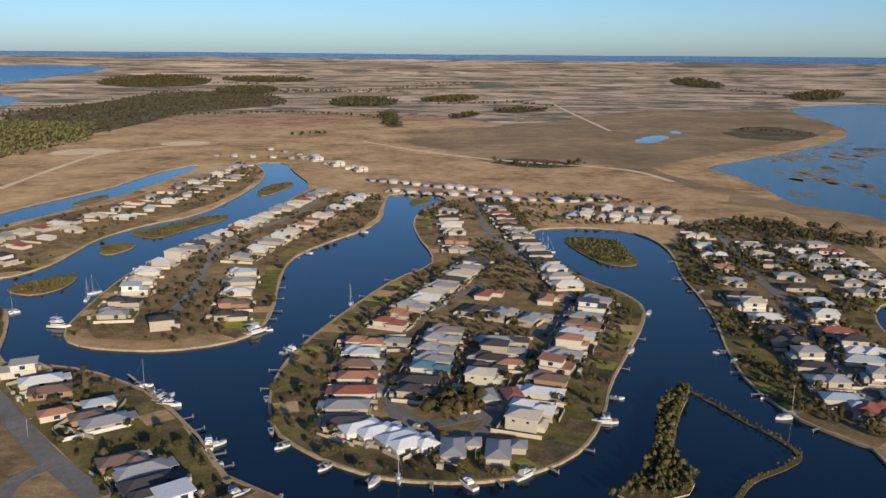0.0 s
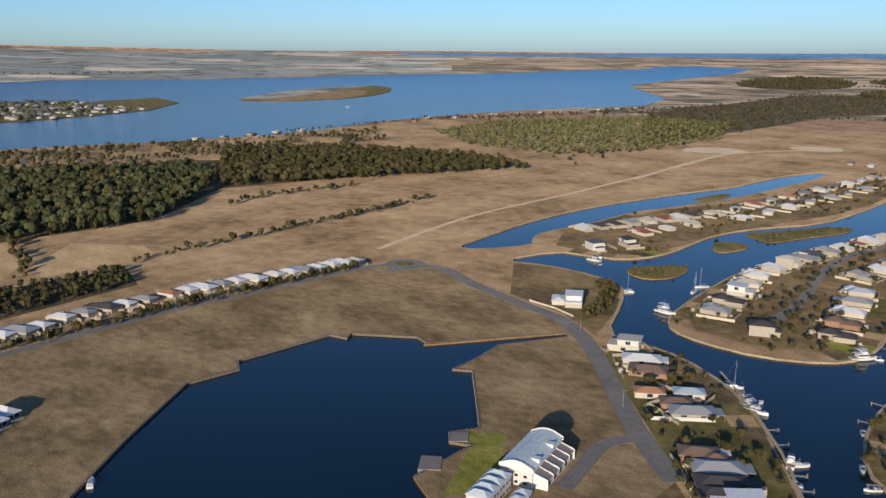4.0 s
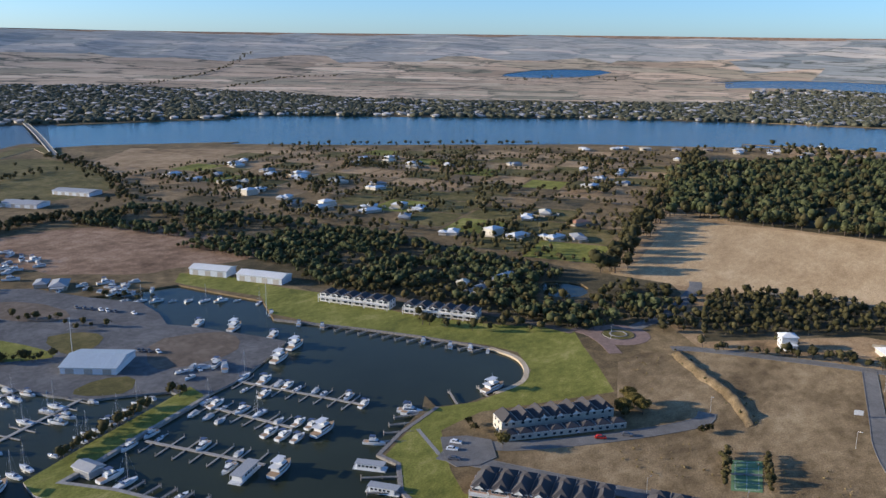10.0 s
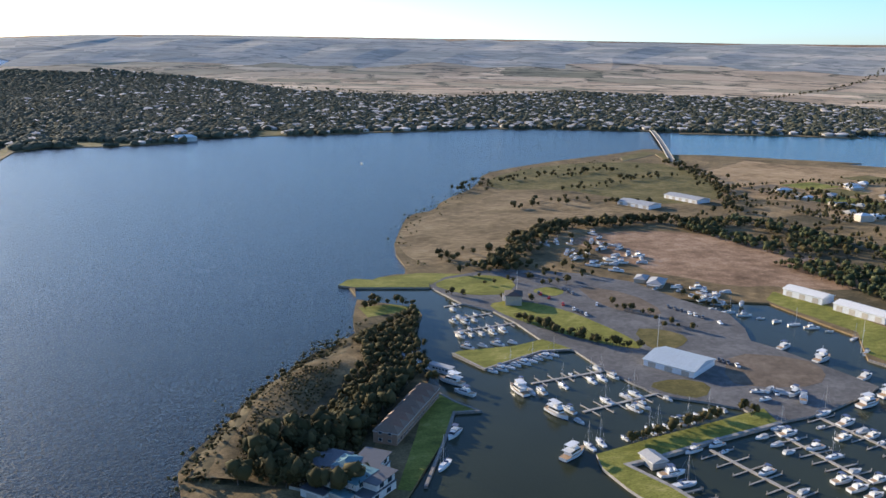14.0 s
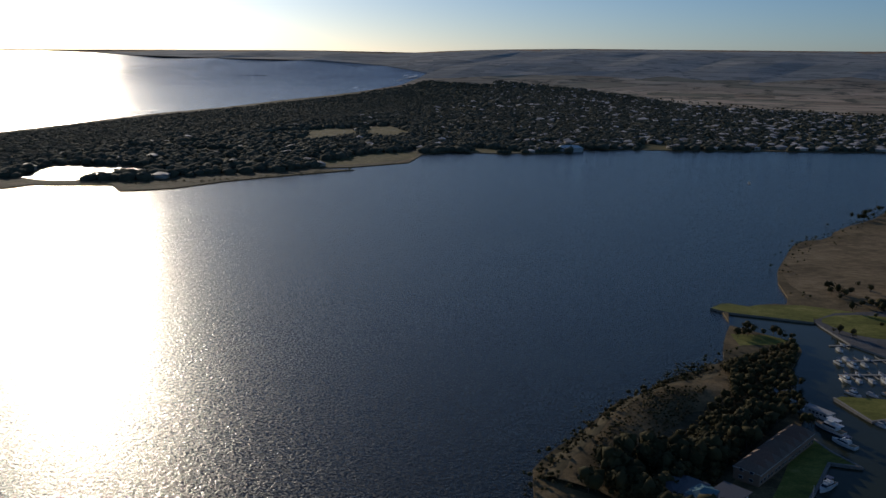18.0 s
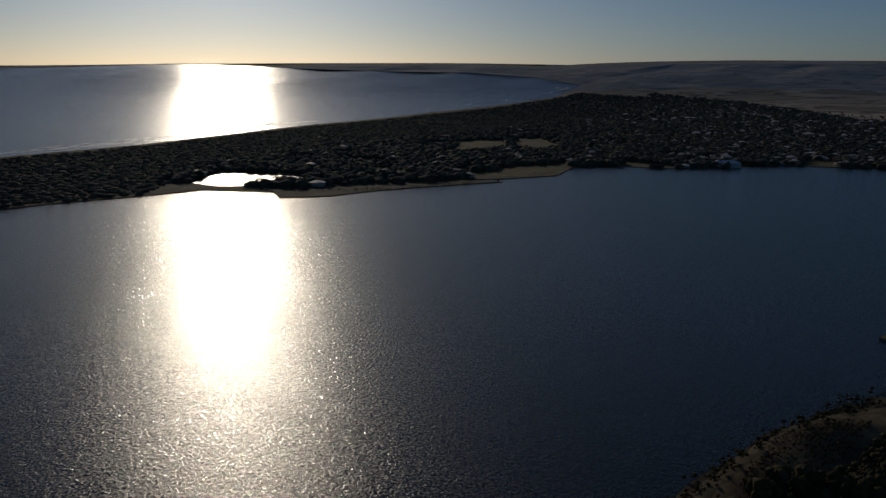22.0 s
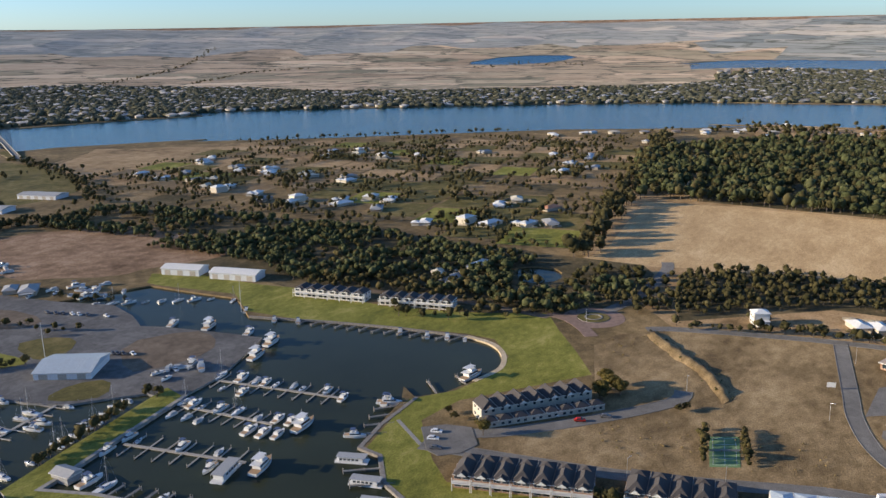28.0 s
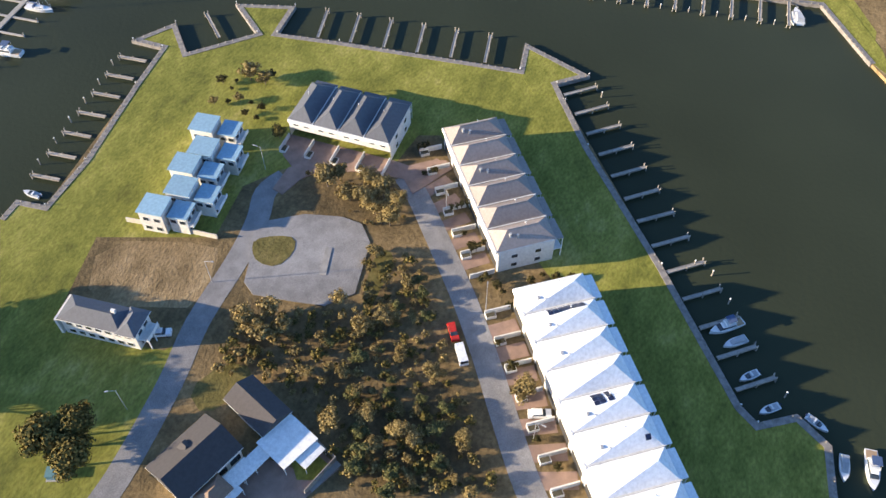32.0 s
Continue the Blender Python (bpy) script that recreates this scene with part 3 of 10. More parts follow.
ZONES.append((lawn, [(-91.7, -137.4), (-97.9, -137.2), (-98.4, -129.7), (-114.2, -129.0), (-143.1, -131.8), (-159.1, -132.7), (-159.5, -142.2), (-170.0, -134.6), (-158.9, -125.1), (-172.7, -110.2), (-183.5, -122.0), (-187.6, -105.1), (-174.4, -104.8), (-176.1, -86.6), (-179.4, -35.3), (-191.0, -36.6), (-182.7, -17.0), (-176.8, -24.5), (-170.8, -20.9), (-156.1, -11.9), (-124.2, 11.2), (-93.9, 31.2), (-91.1, 34.7), (-95.3, 41.9), (-90.5, 48.4), (-80.1, 49.7), (-72.1, 24.1), (-112.5, -10.5), (-149.0, -48.1), (-147.3, -53.5), (-136.2, -55.7), (-130.0, -75.5), (-126.1, -81.3), (-118.1, -88.1), (-101.8, -87.2), (-98.3, -98.3), (-93.7, -113.1), (-72.1, -109.3), (-58.9, -114.0)]))
ZONES.append((lawn, [(-58.9, -114.0), (-72.1, -109.3), (-69.3, -99.3), (-71.4, -83.3), (-75.3, -80.2), (-62.1, -78.1), (-46.4, -80.1), (-39.7, -78.5), (-34.1, -96.2), (-45.5, -130.7)]))
ZONES.append((lawn, [(-298.1, 72.4), (-277.3, 75.5), (-257.7, 68.0), (-264.2, 51.9), (-274.2, 50.0), (-290.6, 66.2)]))
ZONES.append((lawn, [(-233, -493), (-195, -520), (-238, -520), (-285, -496), (-283, -463), (-266, -442), (-243, -451), (-235, -472)]))
ZONES.append((lawn, [(-169, -437), (-171, -460), (-202, -458), (-205, -442), (-193, -425), (-179, -423)]))
ZONES.append((lawn, [(-157.2, -330.9), (-160.8, -311.1), (-166.3, -297.4), (-155.8, -301.6), (-143.7, -283.7), (-117.7, -242.2), (-107.0, -250.3), (-130.8, -287.1)]))
ZONES.append((lawn, [(-205.0, 243.2), (-198.9, 249.9), (-185.7, 256.6), (-162.4, 216.1), (-174.3, 203.3), (-190.9, 240.1), (-199.4, 236.7)]))
ZONES.append((waste, rounded([(-216, 529), (-203, 614), (-182, 695), (-138, 918), (-62, 884), (-62, 735), (-113, 626), (-105, 518), (-102, 455), (-141, 425), (-199, 432)])))
ZONES.append((waste, rounded([(-381, 559), (-381, 725), (-317, 869), (-275, 1120), (-222, 1050), (-220, 875), (-268, 729), (-283, 620), (-297, 555)])))
ZONES.append((lawn, rounded([(-123, 450), (-122, 471), (-104, 476), (-98, 455), (-104, 436)])))
ZONES.append((verge, rounded([(-33.5, 286.1), (-52.4, 300.4), (-69.4, 320.2), (-77.1, 351.9), (-79.0, 382.5), (-56.1, 355.4), (-49.5, 325.9), (-31.7, 310.4), (4.0, 306.0), (25.7, 301.5), (41.1, 321.8), (56.1, 363.8), (64.0, 400.3), (78.1, 370.9), (70.1, 339.0), (60.6, 314.3), (48.9, 296.2), (30.5, 282.7), (9.8, 277.0), (-16.5, 278.7)])))
ZONES.append((verge, rounded([(-216, 529), (-216, 580), (-203, 614), (-210, 573), (-199, 492), (-197, 439), (-206, 439), (-211, 463)])))
ZONES.append((verge, rounded([(176, 634), (164, 567), (163, 518), (156, 461), (146, 410), (142.9, 368.6), (148.8, 337.3), (159.5, 318.3), (167.8, 326.4), (170.4, 365.7), (169, 402), (174, 456), (179, 500), (185, 552), (186, 625)])))
ZONES.append((scrubland, rounded([(-36.4, -288.9), (-48.7, -310.7), (-63.2, -326.4), (-83.6, -359.3), (-96.8, -366.9), (-116.3, -391.8), (-151, -410), (-160, -440), (-205, -442), (-181, -392), (-170.2, -359.1), (-145.0, -332.9), (-120.5, -300.1), (-94.5, -252.6)])))
ZONES.append((waste, rounded([(-52.5, -278.8), (-63.1, -312.3), (-84.3, -348.3), (-104.1, -365.6), (-131.1, -373.9), (-130.5, -357.5), (-106.7, -334.6), (-83.4, -305.3), (-67.7, -279.3)])))
ZONES.append((bare, rounded([(-46.8, -282.4), (-54.8, -306.9), (-69.7, -331.3), (-71.3, -324.3), (-60.9, -303.1), (-51.6, -279.3)])))
ZONES.append((waste, rounded([(-110.7, -53.4), (-113.4, -47.6), (-104.2, -37.1), (-85.8, -24.1), (-60.0, -7.9), (-51.0, -36.3), (-66.6, -47.3), (-71.5, -56.7), (-71.8, -64.3), (-73.2, -68.8), (-82.9, -74.9), (-88.3, -72.3), (-88.7, -56.6), (-94.3, -48.5)])))
ZONES.append((waste, rounded([(-63.4, -73.8), (-74.9, -72.2), (-83.6, -72.6), (-87.2, -71.0), (-82.8, -65.7), (-73.0, -64.9), (-66.1, -65.3), (-56.3, -64.0), (-51.6, -71.1)])))
ZONES.append((verge, rounded([(-94.3, -48.5), (-108.0, -51.0), (-110.7, -48.0), (-106.5, -45.1), (-98.1, -46.3), (-89.0, -45.8)])))
ZONES.append((verge, rounded([(-64.5, -74.4), (-72.8, -69.9), (-73.3, -63.8), (-67.9, -63.7), (-60.0, -68.3)])))
ZONES.append((bare, rounded([(-93.1, -112.1), (-100.5, -85.9), (-94.7, -82.9), (-82.9, -82.3), (-80.9, -88.6), (-76.4, -105.2)])))
ZONES.append((bare, rounded([(-276, -649), (-314, -698), (-383, -742), (-476, -813), (-504, -776), (-516, -707), (-502, -642), (-391, -611), (-323, -551), (-283, -532), (-251, -541), (-251, -581)])))
ZONES.append((verge, rounded([(-498, -900), (-629, -983), (-767, -985), (-820, -921), (-704, -691), (-595, -664), (-564, -722), (-543, -800), (-465, -819)])))

# bare ground of the village, the marina and the near canal island
VILLAGE = []
VILLAGE.append([(-117.2, 264.8), (-142.7, 288.6), (-167.8, 315.8), (-208.2, 362.3), (-249, 397), (-288, 409), (-335, 424), (-387, 444), (-413, 433), (-424, 405), (-428, 344), (-436, 265), (-435, 188), (-434, 120), (-436, 65), (-438, 31), (-436, -10), (-432, -47),
     (-552, -124), (-705, -136), (-923, -147), (-1275, -170), (-999, -35), (-1879, -66), (-1440, -1208), (-0, -1880), (1440, -1208), (564, 205), (50.0, 86.6)])
VILLAGE.append(rounded([(-33.5, 286.1), (-52.4, 300.4), (-69.4, 320.2), (-77.1, 351.9), (-79.0, 382.5), (-67, 432), (-47, 472), (-9, 578), (-7, 737), (-24, 789), (9, 886), (69, 889), (83, 692), (97, 550), (120, 487), (89.4, 400.7), (70.8, 339.0), (48.9, 296.2), (30.5, 282.7), (9.8, 277.0), (-16.5, 278.7)]))
VILLAGE.append(rounded([(176, 634), (214, 744), (285, 772), (362, 679), (219, 360), (174.6, 308.4), (149.9, 340.3), (146, 410)]))
VILLAGE.append([(-117.2, 264.8), (-142.7, 288.6), (-167.8, 315.8), (-208.2, 362.3), (-249, 397), (-288, 409), (-335, 424), (-387, 444), (-413, 433), (-424, 405), (-428, 344), (-436, 265), (-435, 188), (-434, 120), (-436, 65), (-438, 31),
     (-436, -10), (-432, -47), (-414, -74), (-395.4, -81.6), (-340.3, -69.5), (-312.0, -64.5), (-290.1, -93.4), (-284.3, -105.5), (-269.6, -97.8), (-270.3, -76.2), (-271.6, -47.4), (-276.1, -16.7), (-283.0, 19.9), (-283.3, 37.5), (-290.8, 58.6), (-190.0, 90.0), (-120.0, 160.0)])

# garden plots and paddocks beyond the basin, a crooked grid of covers
GARDENS = [(-763, -755), (-947, -763), (-1081, -776), (-1208, -486), (-1290, -198), (-1114, -155), (-785, -138), (-575, -129), (-567, -231), (-618, -348), (-625, -509), (-556, -556)]
_o = Vector((-802, -324))
_ex = (Vector((-552, -124)) - Vector((-1275, -170))).normalized()
_ey = Vector((-_ex.y, _ex.x))
PLOTS = []
for _i in range(-9, 10):
    for _j in range(-14, 15):
        _k = (_i * 7 + _j * 13) % 11
        _w, _h = 58, 44 + 16 * ((_i * 5 + _j * 3) % 3 == 0)
        _p = _o + _ex * (_i * 62 + (_j % 2) * 14) + _ey * (_j * 48)
        _q = [tuple(_p + _ex * a * _w / 2 + _ey * b * _h / 2) for a, b in ((-1, -1), (1, -1), (1, 1), (-1, 1))]
        if inside(np.array([v[0] for v in _q]), np.array([v[1] for v in _q]), GARDENS).all():
            PLOTS.append(_q)
            ZONES.append((((verge, waste, bare, verge, scrubland, lawn, waste, verge, bare, verge, mudflat) if _p.length < 900 else (dry, verge, dry, bare, verge, dry, mudflat, verge, dry, bare, lawn))[_k], _q))

# ---- the ground: one sheet to the skyline, cut along the shores ----
from mathutils.geometry import delaunay_2d_cdt

_pts, _edges = [], []


def outline(poly):
    k = len(_pts)
    fine = []
    for (x1, y1), (x2, y2) in zip(poly, poly[1:] + poly[:1]):
        n = max(1, int(math.hypot(x2 - x1, y2 - y1) / max(25.0, 0.06 * math.hypot(x1, y1))))
        fine += [(x1 + (x2 - x1) * i / n, y1 + (y2 - y1) * i / n) for i in range(n)]
    poly = fine
    _pts.extend(Vector(p) for p in poly)
    _edges.extend((k + i, k + (i + 1) % len(poly)) for i in range(len(poly)))


for _, _poly in WATERS + ZONES + [(waste, p) for p in VILLAGE]:
    outline(_poly)
for _k in range(36):
    _r = 60 * 1.125 ** _k
    if _r < 2600:
        for _a in range(0, 360, 5):
            _t = radians(_a + (_k % 2) * 2.5)
            _pts.append(Vector((-math.sin(_t) * _r, math.cos(_t) * _r)))
for _k, _r in enumerate(range(2600, 4851, 150)):
    for _a in range(-48, 246, 2 if _r > 3300 else 4):
        _t = radians(_a + (_k % 2))
        _pts.append(Vector((-math.sin(_t) * _r, math.cos(_t) * _r)))
for _a in range(246, 312, 6):
    _pts.append(Vector((-math.sin(radians(_a)) * 4850, math.cos(radians(_a)) * 4850)))
_v, _e, _f, *_ = delaunay_2d_cdt(_pts, _edges, [], 0, 0.05)
_xy = np.array([tuple(p) for p in _v])
_tri = np.array([tuple(f) for f in _f])
_c = _xy[_tri].mean(1)
_wet = np.full(len(_tri), -1)
for _m in (canal, open_water, river_water, calm, hazed_sea):
    for _mat, _poly in WATERS:
        if _mat is _m:
            _wet[inside(_c[:, 0], _c[:, 1], _poly)] = (canal, open_water, river_water, calm, hazed_sea).index(_m)
for _poly in LANDS:
    _wet[inside(_c[:, 0], _c[:, 1], _poly)] = -1
COVERS = [dry, red_dirt, farmland, flats, mudflat, sand, scrubland, verge, stubble, lawn, waste, ridge, bare, far_plain]
_cover = np.zeros(len(_tri), np.int32)
_rc = np.hypot(_c[:, 0], _c[:, 1])
for _k, _poly in enumerate(VILLAGE):
    _cover[inside(_c[:, 0], _c[:, 1], _poly)] = COVERS.index(bare if _k == 3 else waste)
_cover[_rc > 1900] = 1
for _mat, _poly in ZONES:
    _cover[inside(_c[:, 0], _c[:, 1], _poly)] = COVERS.index(_mat)
_z = lie(_xy[:, 0], _xy[:, 1])
_land = _tri[_wet < 0]
_faces, _mats = [tuple(t) for t in _land], list(_cover[_wet < 0])
_verts = [(x, y, z) for (x, y), z in zip(_xy, _z)]
_sides = {}
for _k, _t in enumerate(_tri):
    for _i in range(3):
        _sides.setdefault(tuple(sorted((_t[_i], _t[(_i + 1) % 3]))), []).append(_k)
_low = {}
for (_a, _b), _ks in _sides.items():
    if len(_ks) == 2 and (_wet[_ks[0]] < 0) != (_wet[_ks[1]] < 0):
        for _q in (_a, _b):
            if _q not in _low:
                _low[_q] = len(_verts)
                _verts.append((_xy[_q][0], _xy[_q][1], _z[_q] - 3.0))
        _faces.append((_a, _b, _low[_b], _low[_a]))
        _mats.append(COVERS.index(mudflat))
structure("ground", mesh_of("ground", _verts, _faces, COVERS, _mats), "flat dry island with lawns, paddocks and low hills on the skyline", "ground")
LEVEL = -1.0
for _i, (_m, _label) in enumerate(((canal, "dark blue canals and lake between the house plots"), (open_water, "wind-ruffled grey-blue lagoon and sea"), (river_water, "bright blue river beyond the woods"),
                                   (calm, "still olive-green water of the marina basin"), (hazed_sea, "pale strip of sea along the skyline"))):
    structure("water", mesh_of("water", [(x, y, z + LEVEL) for (x, y), z in zip(_xy, _z)], _tri[_wet == _i], _m), _label, "water")


# ---- building blocks ----
def part(name, me, parent, label=""):
    """One mesh under a thing or under a part."""
    ob = new(name, me)
    ob.parent = parent
    if label:
        ob["label"] = label
    return ob


def thing(name, at, turn, label, category, group=""):
    ob = new(name)
    ob.empty_display_size = 0.5
    ob.matrix_basis = pose(at[0], at[1], at[2] if len(at) > 2 else 0, 0, 0, turn)
    return tagged(ob, label, category, group)


class Shape:
    """Collects faces of one mesh, with a material for each."""

    def __init__(self):
        self.v, self.f, self.m = [], [], []

    def box(self, x0, x1, y0, y1, z0, z1, m=0, taper=0.0):
        k = len(self.v)
        t = taper
        self.v += [(x0, y0, z0), (x1, y0, z0), (x1, y1, z0), (x0, y1, z0), (x0 + t, y0 + t, z1), (x1 - t, y0 + t, z1), (x1 - t, y1 - t, z1), (x0 + t, y1 - t, z1)]
        self.f += [(k + 3, k + 2, k + 1, k), (k + 4, k + 5, k + 6, k + 7), (k, k + 1, k + 5, k + 4), (k + 1, k + 2, k + 6, k + 5),
                   (k + 2, k + 3, k + 7, k + 6), (k + 3, k, k + 4, k + 7)]
        self.m += [m] * 6
        return self

    def poly(self, pts, m=0):
        k = len(self.v)
        self.v += list(pts)
        self.f.append(tuple(range(k, k + len(pts))))
        self.m.append(m)
        return self

    def hip(self, x0, x1, y0, y1, z, rise, inset=None, t=0.22, m=0, edge=None):
        """Hip roof with a fascia; the ridge runs along the longer side. inset 0 makes gables."""
        lx, ly = x1 - x0, y1 - y0
        along = lx >= ly
        half = (ly if along else lx) / 2
        i = half if inset is None else inset
        if along:
            r1, r2 = (x0 + min(i, lx / 2), (y0 + y1) / 2, z + rise), (x1 - min(i, lx / 2), (y0 + y1) / 2, z + rise)
            a, b, c, d = (x0, y0, z), (x1, y0, z), (x1, y1, z), (x0, y1, z)
        else:
            r1, r2 = ((x0 + x1) / 2, y0 + min(i, ly / 2), z + rise), ((x0 + x1) / 2, y1 - min(i, ly / 2), z + rise)
            a, b, c, d = (x1, y0, z), (x1, y1, z), (x0, y1, z), (x0, y0, z)
        k = len(self.v)
        self.v += [a, b, c, d, r1, r2]
        self.f += [(k, k + 1, k + 5, k + 4), (k + 2, k + 3, k + 4, k + 5), (k + 1, k + 2, k + 5), (k + 3, k, k + 4)]
        self.m += [m] * 4
        e = m if edge is None else edge
        self.box(x0, x1, y0, y1, z - t, z, e)
        del self.f[-5], self.m[-5]
        return self

    def tube(self, p, q, r0, r1, n=6, m=0):
        p, q = Vector(p), Vector(q)
        w = (q - p).normalized()
        u = w.orthogonal().normalized()
        s = w.cross(u)
        k = len(self.v)
        for c, r in ((p, r0), (q, r1)):
            self.v += [tuple(c + (u * math.cos(2 * math.pi * i / n) + s * math.sin(2 * math.pi * i / n)) * r) for i in range(n)]
        self.f += [(k + i, k + (i + 1) % n, k + n + (i + 1) % n, k + n + i) for i in range(n)] + [tuple(k + n + i for i in range(n))]
        self.m += [m] * (n + 1)
        return self

    def mesh(self, name, mats, smooth=False):
        return mesh_of(name, self.v, self.f, mats, self.m, smooth)


def ribbon(line, width, z, thick=0.12, closed=False, side=0.0):
    """A strip of even width along a line in plan; side shifts it to the left of the line."""
    p = [Vector(q) for q in line]
    n = len(p)
    s = Shape()
    rim = []
    for i in range(n):
        a, b = p[i - 1] if (i or closed) else p[i], p[(i + 1) % n] if (i < n - 1 or closed) else p[i]
        d1, d2 = (p[i] - a), (b - p[i])
        d1, d2 = (d1.normalized() if d1.length > 1e-6 else d2.normalized()), (d2.normalized() if d2.length > 1e-6 else d1.normalized())
        t = (d1 + d2)
        t = t.normalized() if t.length > 1e-3 else d1
        nrm = Vector((-t.y, t.x))
        k = 1 / max(0.35, nrm.dot(Vector((-d1.y, d1.x))))
        rim.append((p[i] + nrm * k * (side + width / 2), p[i] + nrm * k * (side - width / 2)))
    for l_, r_ in rim:
        s.v += [(l_.x, l_.y, z), (r_.x, r_.y, z), (r_.x, r_.y, z - thick), (l_.x, l_.y, z - thick)]
    for i in range(n if closed else n - 1):
        a, b = 4 * i, 4 * ((i + 1) % n)
        for j in range(4):
            s.f.append((a + j, a + (j + 1) % 4, b + (j + 1) % 4, b + j))
            s.m.append(0)
    if not closed:
        s.f += [(0, 3, 2, 1), (4 * n - 4, 4 * n - 3, 4 * n - 2, 4 * n - 1)]
        s.m += [0, 0]
    return s


def slab(poly, z, depth, mats, side=0):
    """A flat patch with an upright rim, for quays, islands, yards."""
    pts = [Vector(p) for p in poly]
    v, e, f, *_r = delaunay_2d_cdt(pts, [(i, (i + 1) % len(pts)) for i in range(len(pts))], [], 1, 0.01)
    vs = [(p.x, p.y, z) for p in v]
    fs = [tuple(t) for t in f]
    ix = [0] * len(fs)
    k = len(vs)
    vs += [(p.x, p.y, z) for p in pts] + [(p.x, p.y, z - depth) for p in pts]
    n = len(pts)
    for i in range(n):
        fs.append((k + i, k + (i + 1) % n, k + n + (i + 1) % n, k + n + i))
        ix.append(side)
    return mesh_of("slab", vs, fs, mats, ix)


def spline(pts, n=5, closed=False):
    """Rounds a line through its points."""
    p = [Vector(q) for q in pts]
    m = len(p)
    out = []
    for i in range(m if closed else m - 1):
        a, b, c, d = (p[(i + k) % m] if closed else p[min(max(i + k, 0), m - 1)] for k in (-1, 0, 1, 2))
        for j in range(n):
            t = j / n
            out.append(0.5 * ((2 * b) + (c - a) * t + (2 * a - 5 * b + 4 * c - d) * t * t + (3 * b - a - 3 * c + d) * t ** 3))
    if not closed:
        out.append(p[-1])
    return [tuple(q) for q in out]


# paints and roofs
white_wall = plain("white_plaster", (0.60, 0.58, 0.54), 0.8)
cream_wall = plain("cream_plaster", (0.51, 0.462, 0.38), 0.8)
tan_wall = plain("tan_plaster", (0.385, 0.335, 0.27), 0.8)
# brown brick; also the painted shade behind the white balconies of two terraces
brick_or_recess_wall = plain("brown_brick", (0.30, 0.18, 0.12), 0.85)
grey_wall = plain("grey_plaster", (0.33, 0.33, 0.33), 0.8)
ROOFS = {
    "w": plain("white_metal_roof", (0.72, 0.715, 0.69), 0.6), "g": plain("grey_metal_roof", (0.33, 0.33, 0.33), 0.6),
    "d": plain("dark_tile_roof", (0.062, 0.056, 0.056), 0.95), "r": plain("red_tile_roof", (0.32, 0.105, 0.07), 0.7),
    "o": plain("orange_tile_roof", (0.42, 0.20, 0.115), 0.75), "b": plain("pale_blue_metal_roof", (0.48, 0.54, 0.58), 0.5),
    "c": plain("cream_metal_roof", (0.60, 0.54, 0.42), 0.55), "n": plain("brown_tile_roof", (0.20, 0.13, 0.09), 0.7),
    "t": plain("teal_metal_roof", (0.10, 0.22, 0.25), 0.5), "k": plain("taupe_tile_roof", (0.27, 0.225, 0.20), 0.7),
    "x": plain("bright_white_metal_roof", (0.80, 0.80, 0.79), 0.45), "y": plain("sky_blue_metal_roof", (0.235, 0.375, 0.46), 0.5),
    "s": plain("slate_blue_roof", (0.085, 0.09, 0.105), 0.6)}
SHADES = {"w": "white", "g": "grey", "d": "dark charcoal", "r": "red-tiled", "o": "orange-tiled", "b": "pale blue", "c": "cream", "n": "brown-tiled",
          "t": "teal", "k": "taupe", "s": "slate", "x": "bright white", "y": "sky blue"}
WALLS = {"w": cream_wall, "g": tan_wall, "d": tan_wall, "r": cream_wall, "o": cream_wall, "b": cream_wall, "c": cream_wall, "n": brick_or_recess_wall, "t": cream_wall,
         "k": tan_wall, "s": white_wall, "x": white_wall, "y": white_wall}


def glass_of(name, col, rough=0.08):
    m, n, l, b = nodes_of(name)
    b.inputs["Base Color"].default_value = (*col, 1)
    b.inputs["Roughness"].default_value, b.inputs["IOR"].default_value = rough, 1.5
    l.new(ramp(n, l, noise_tex(n, l, place_of(n), 0.8, 2), [(0.3, tuple(c * 0.6 for c in col)), (0.7, tuple(c * 1.5 for c in col))]), b.inputs["Base Color"])
    return m


glass = glass_of("window_glass", (0.03, 0.04, 0.05))
solar = glass_of("solar_cells", (0.012, 0.016, 0.04), 0.15)
trim_white = plain("white_trim", (0.68, 0.67, 0.64), 0.6)
dock_timber = plain("bleached_dock_boards", (0.33, 0.305, 0.27), 0.85, var=0.2)
timber = plain("grey_timber", (0.27, 0.235, 0.195), 0.85, var=0.2)
pile_mat = plain("pile_timber", (0.33, 0.29, 0.24), 0.85)
kerb_stone = plain("kerb_stone", (0.20, 0.188, 0.17), 0.9)
concrete = plain("concrete", (0.27, 0.255, 0.235), 0.9, var=0.2, scale=0.5)
quay_stone = plain("quay_stone", (0.205, 0.185, 0.165), 0.92, var=0.3, scale=0.8, fine=5.0, relief=0.4)
wet_timber = plain("weathered_wall_timber", (0.155, 0.12, 0.085), 0.9, var=0.3)
paving = plain("brick_paving", (0.26, 0.17, 0.13), 0.9, var=0.2, scale=0.4)
garage_mat = plain("garage_door_paint", (0.42, 0.38, 0.33), 0.6)
hull_white = plain("white_gelcoat", (0.68, 0.68, 0.67), 0.25, var=0.05)
hull_navy = plain("navy_gelcoat", (0.02, 0.03, 0.07), 0.25)
canvas_blue = plain("blue_canvas", (0.05, 0.09, 0.18), 0.9)
canvas_grey = plain("grey_canvas", (0.35, 0.36, 0.37), 0.9)
deck_teak = plain("teak_deck", (0.36, 0.24, 0.14), 0.75)
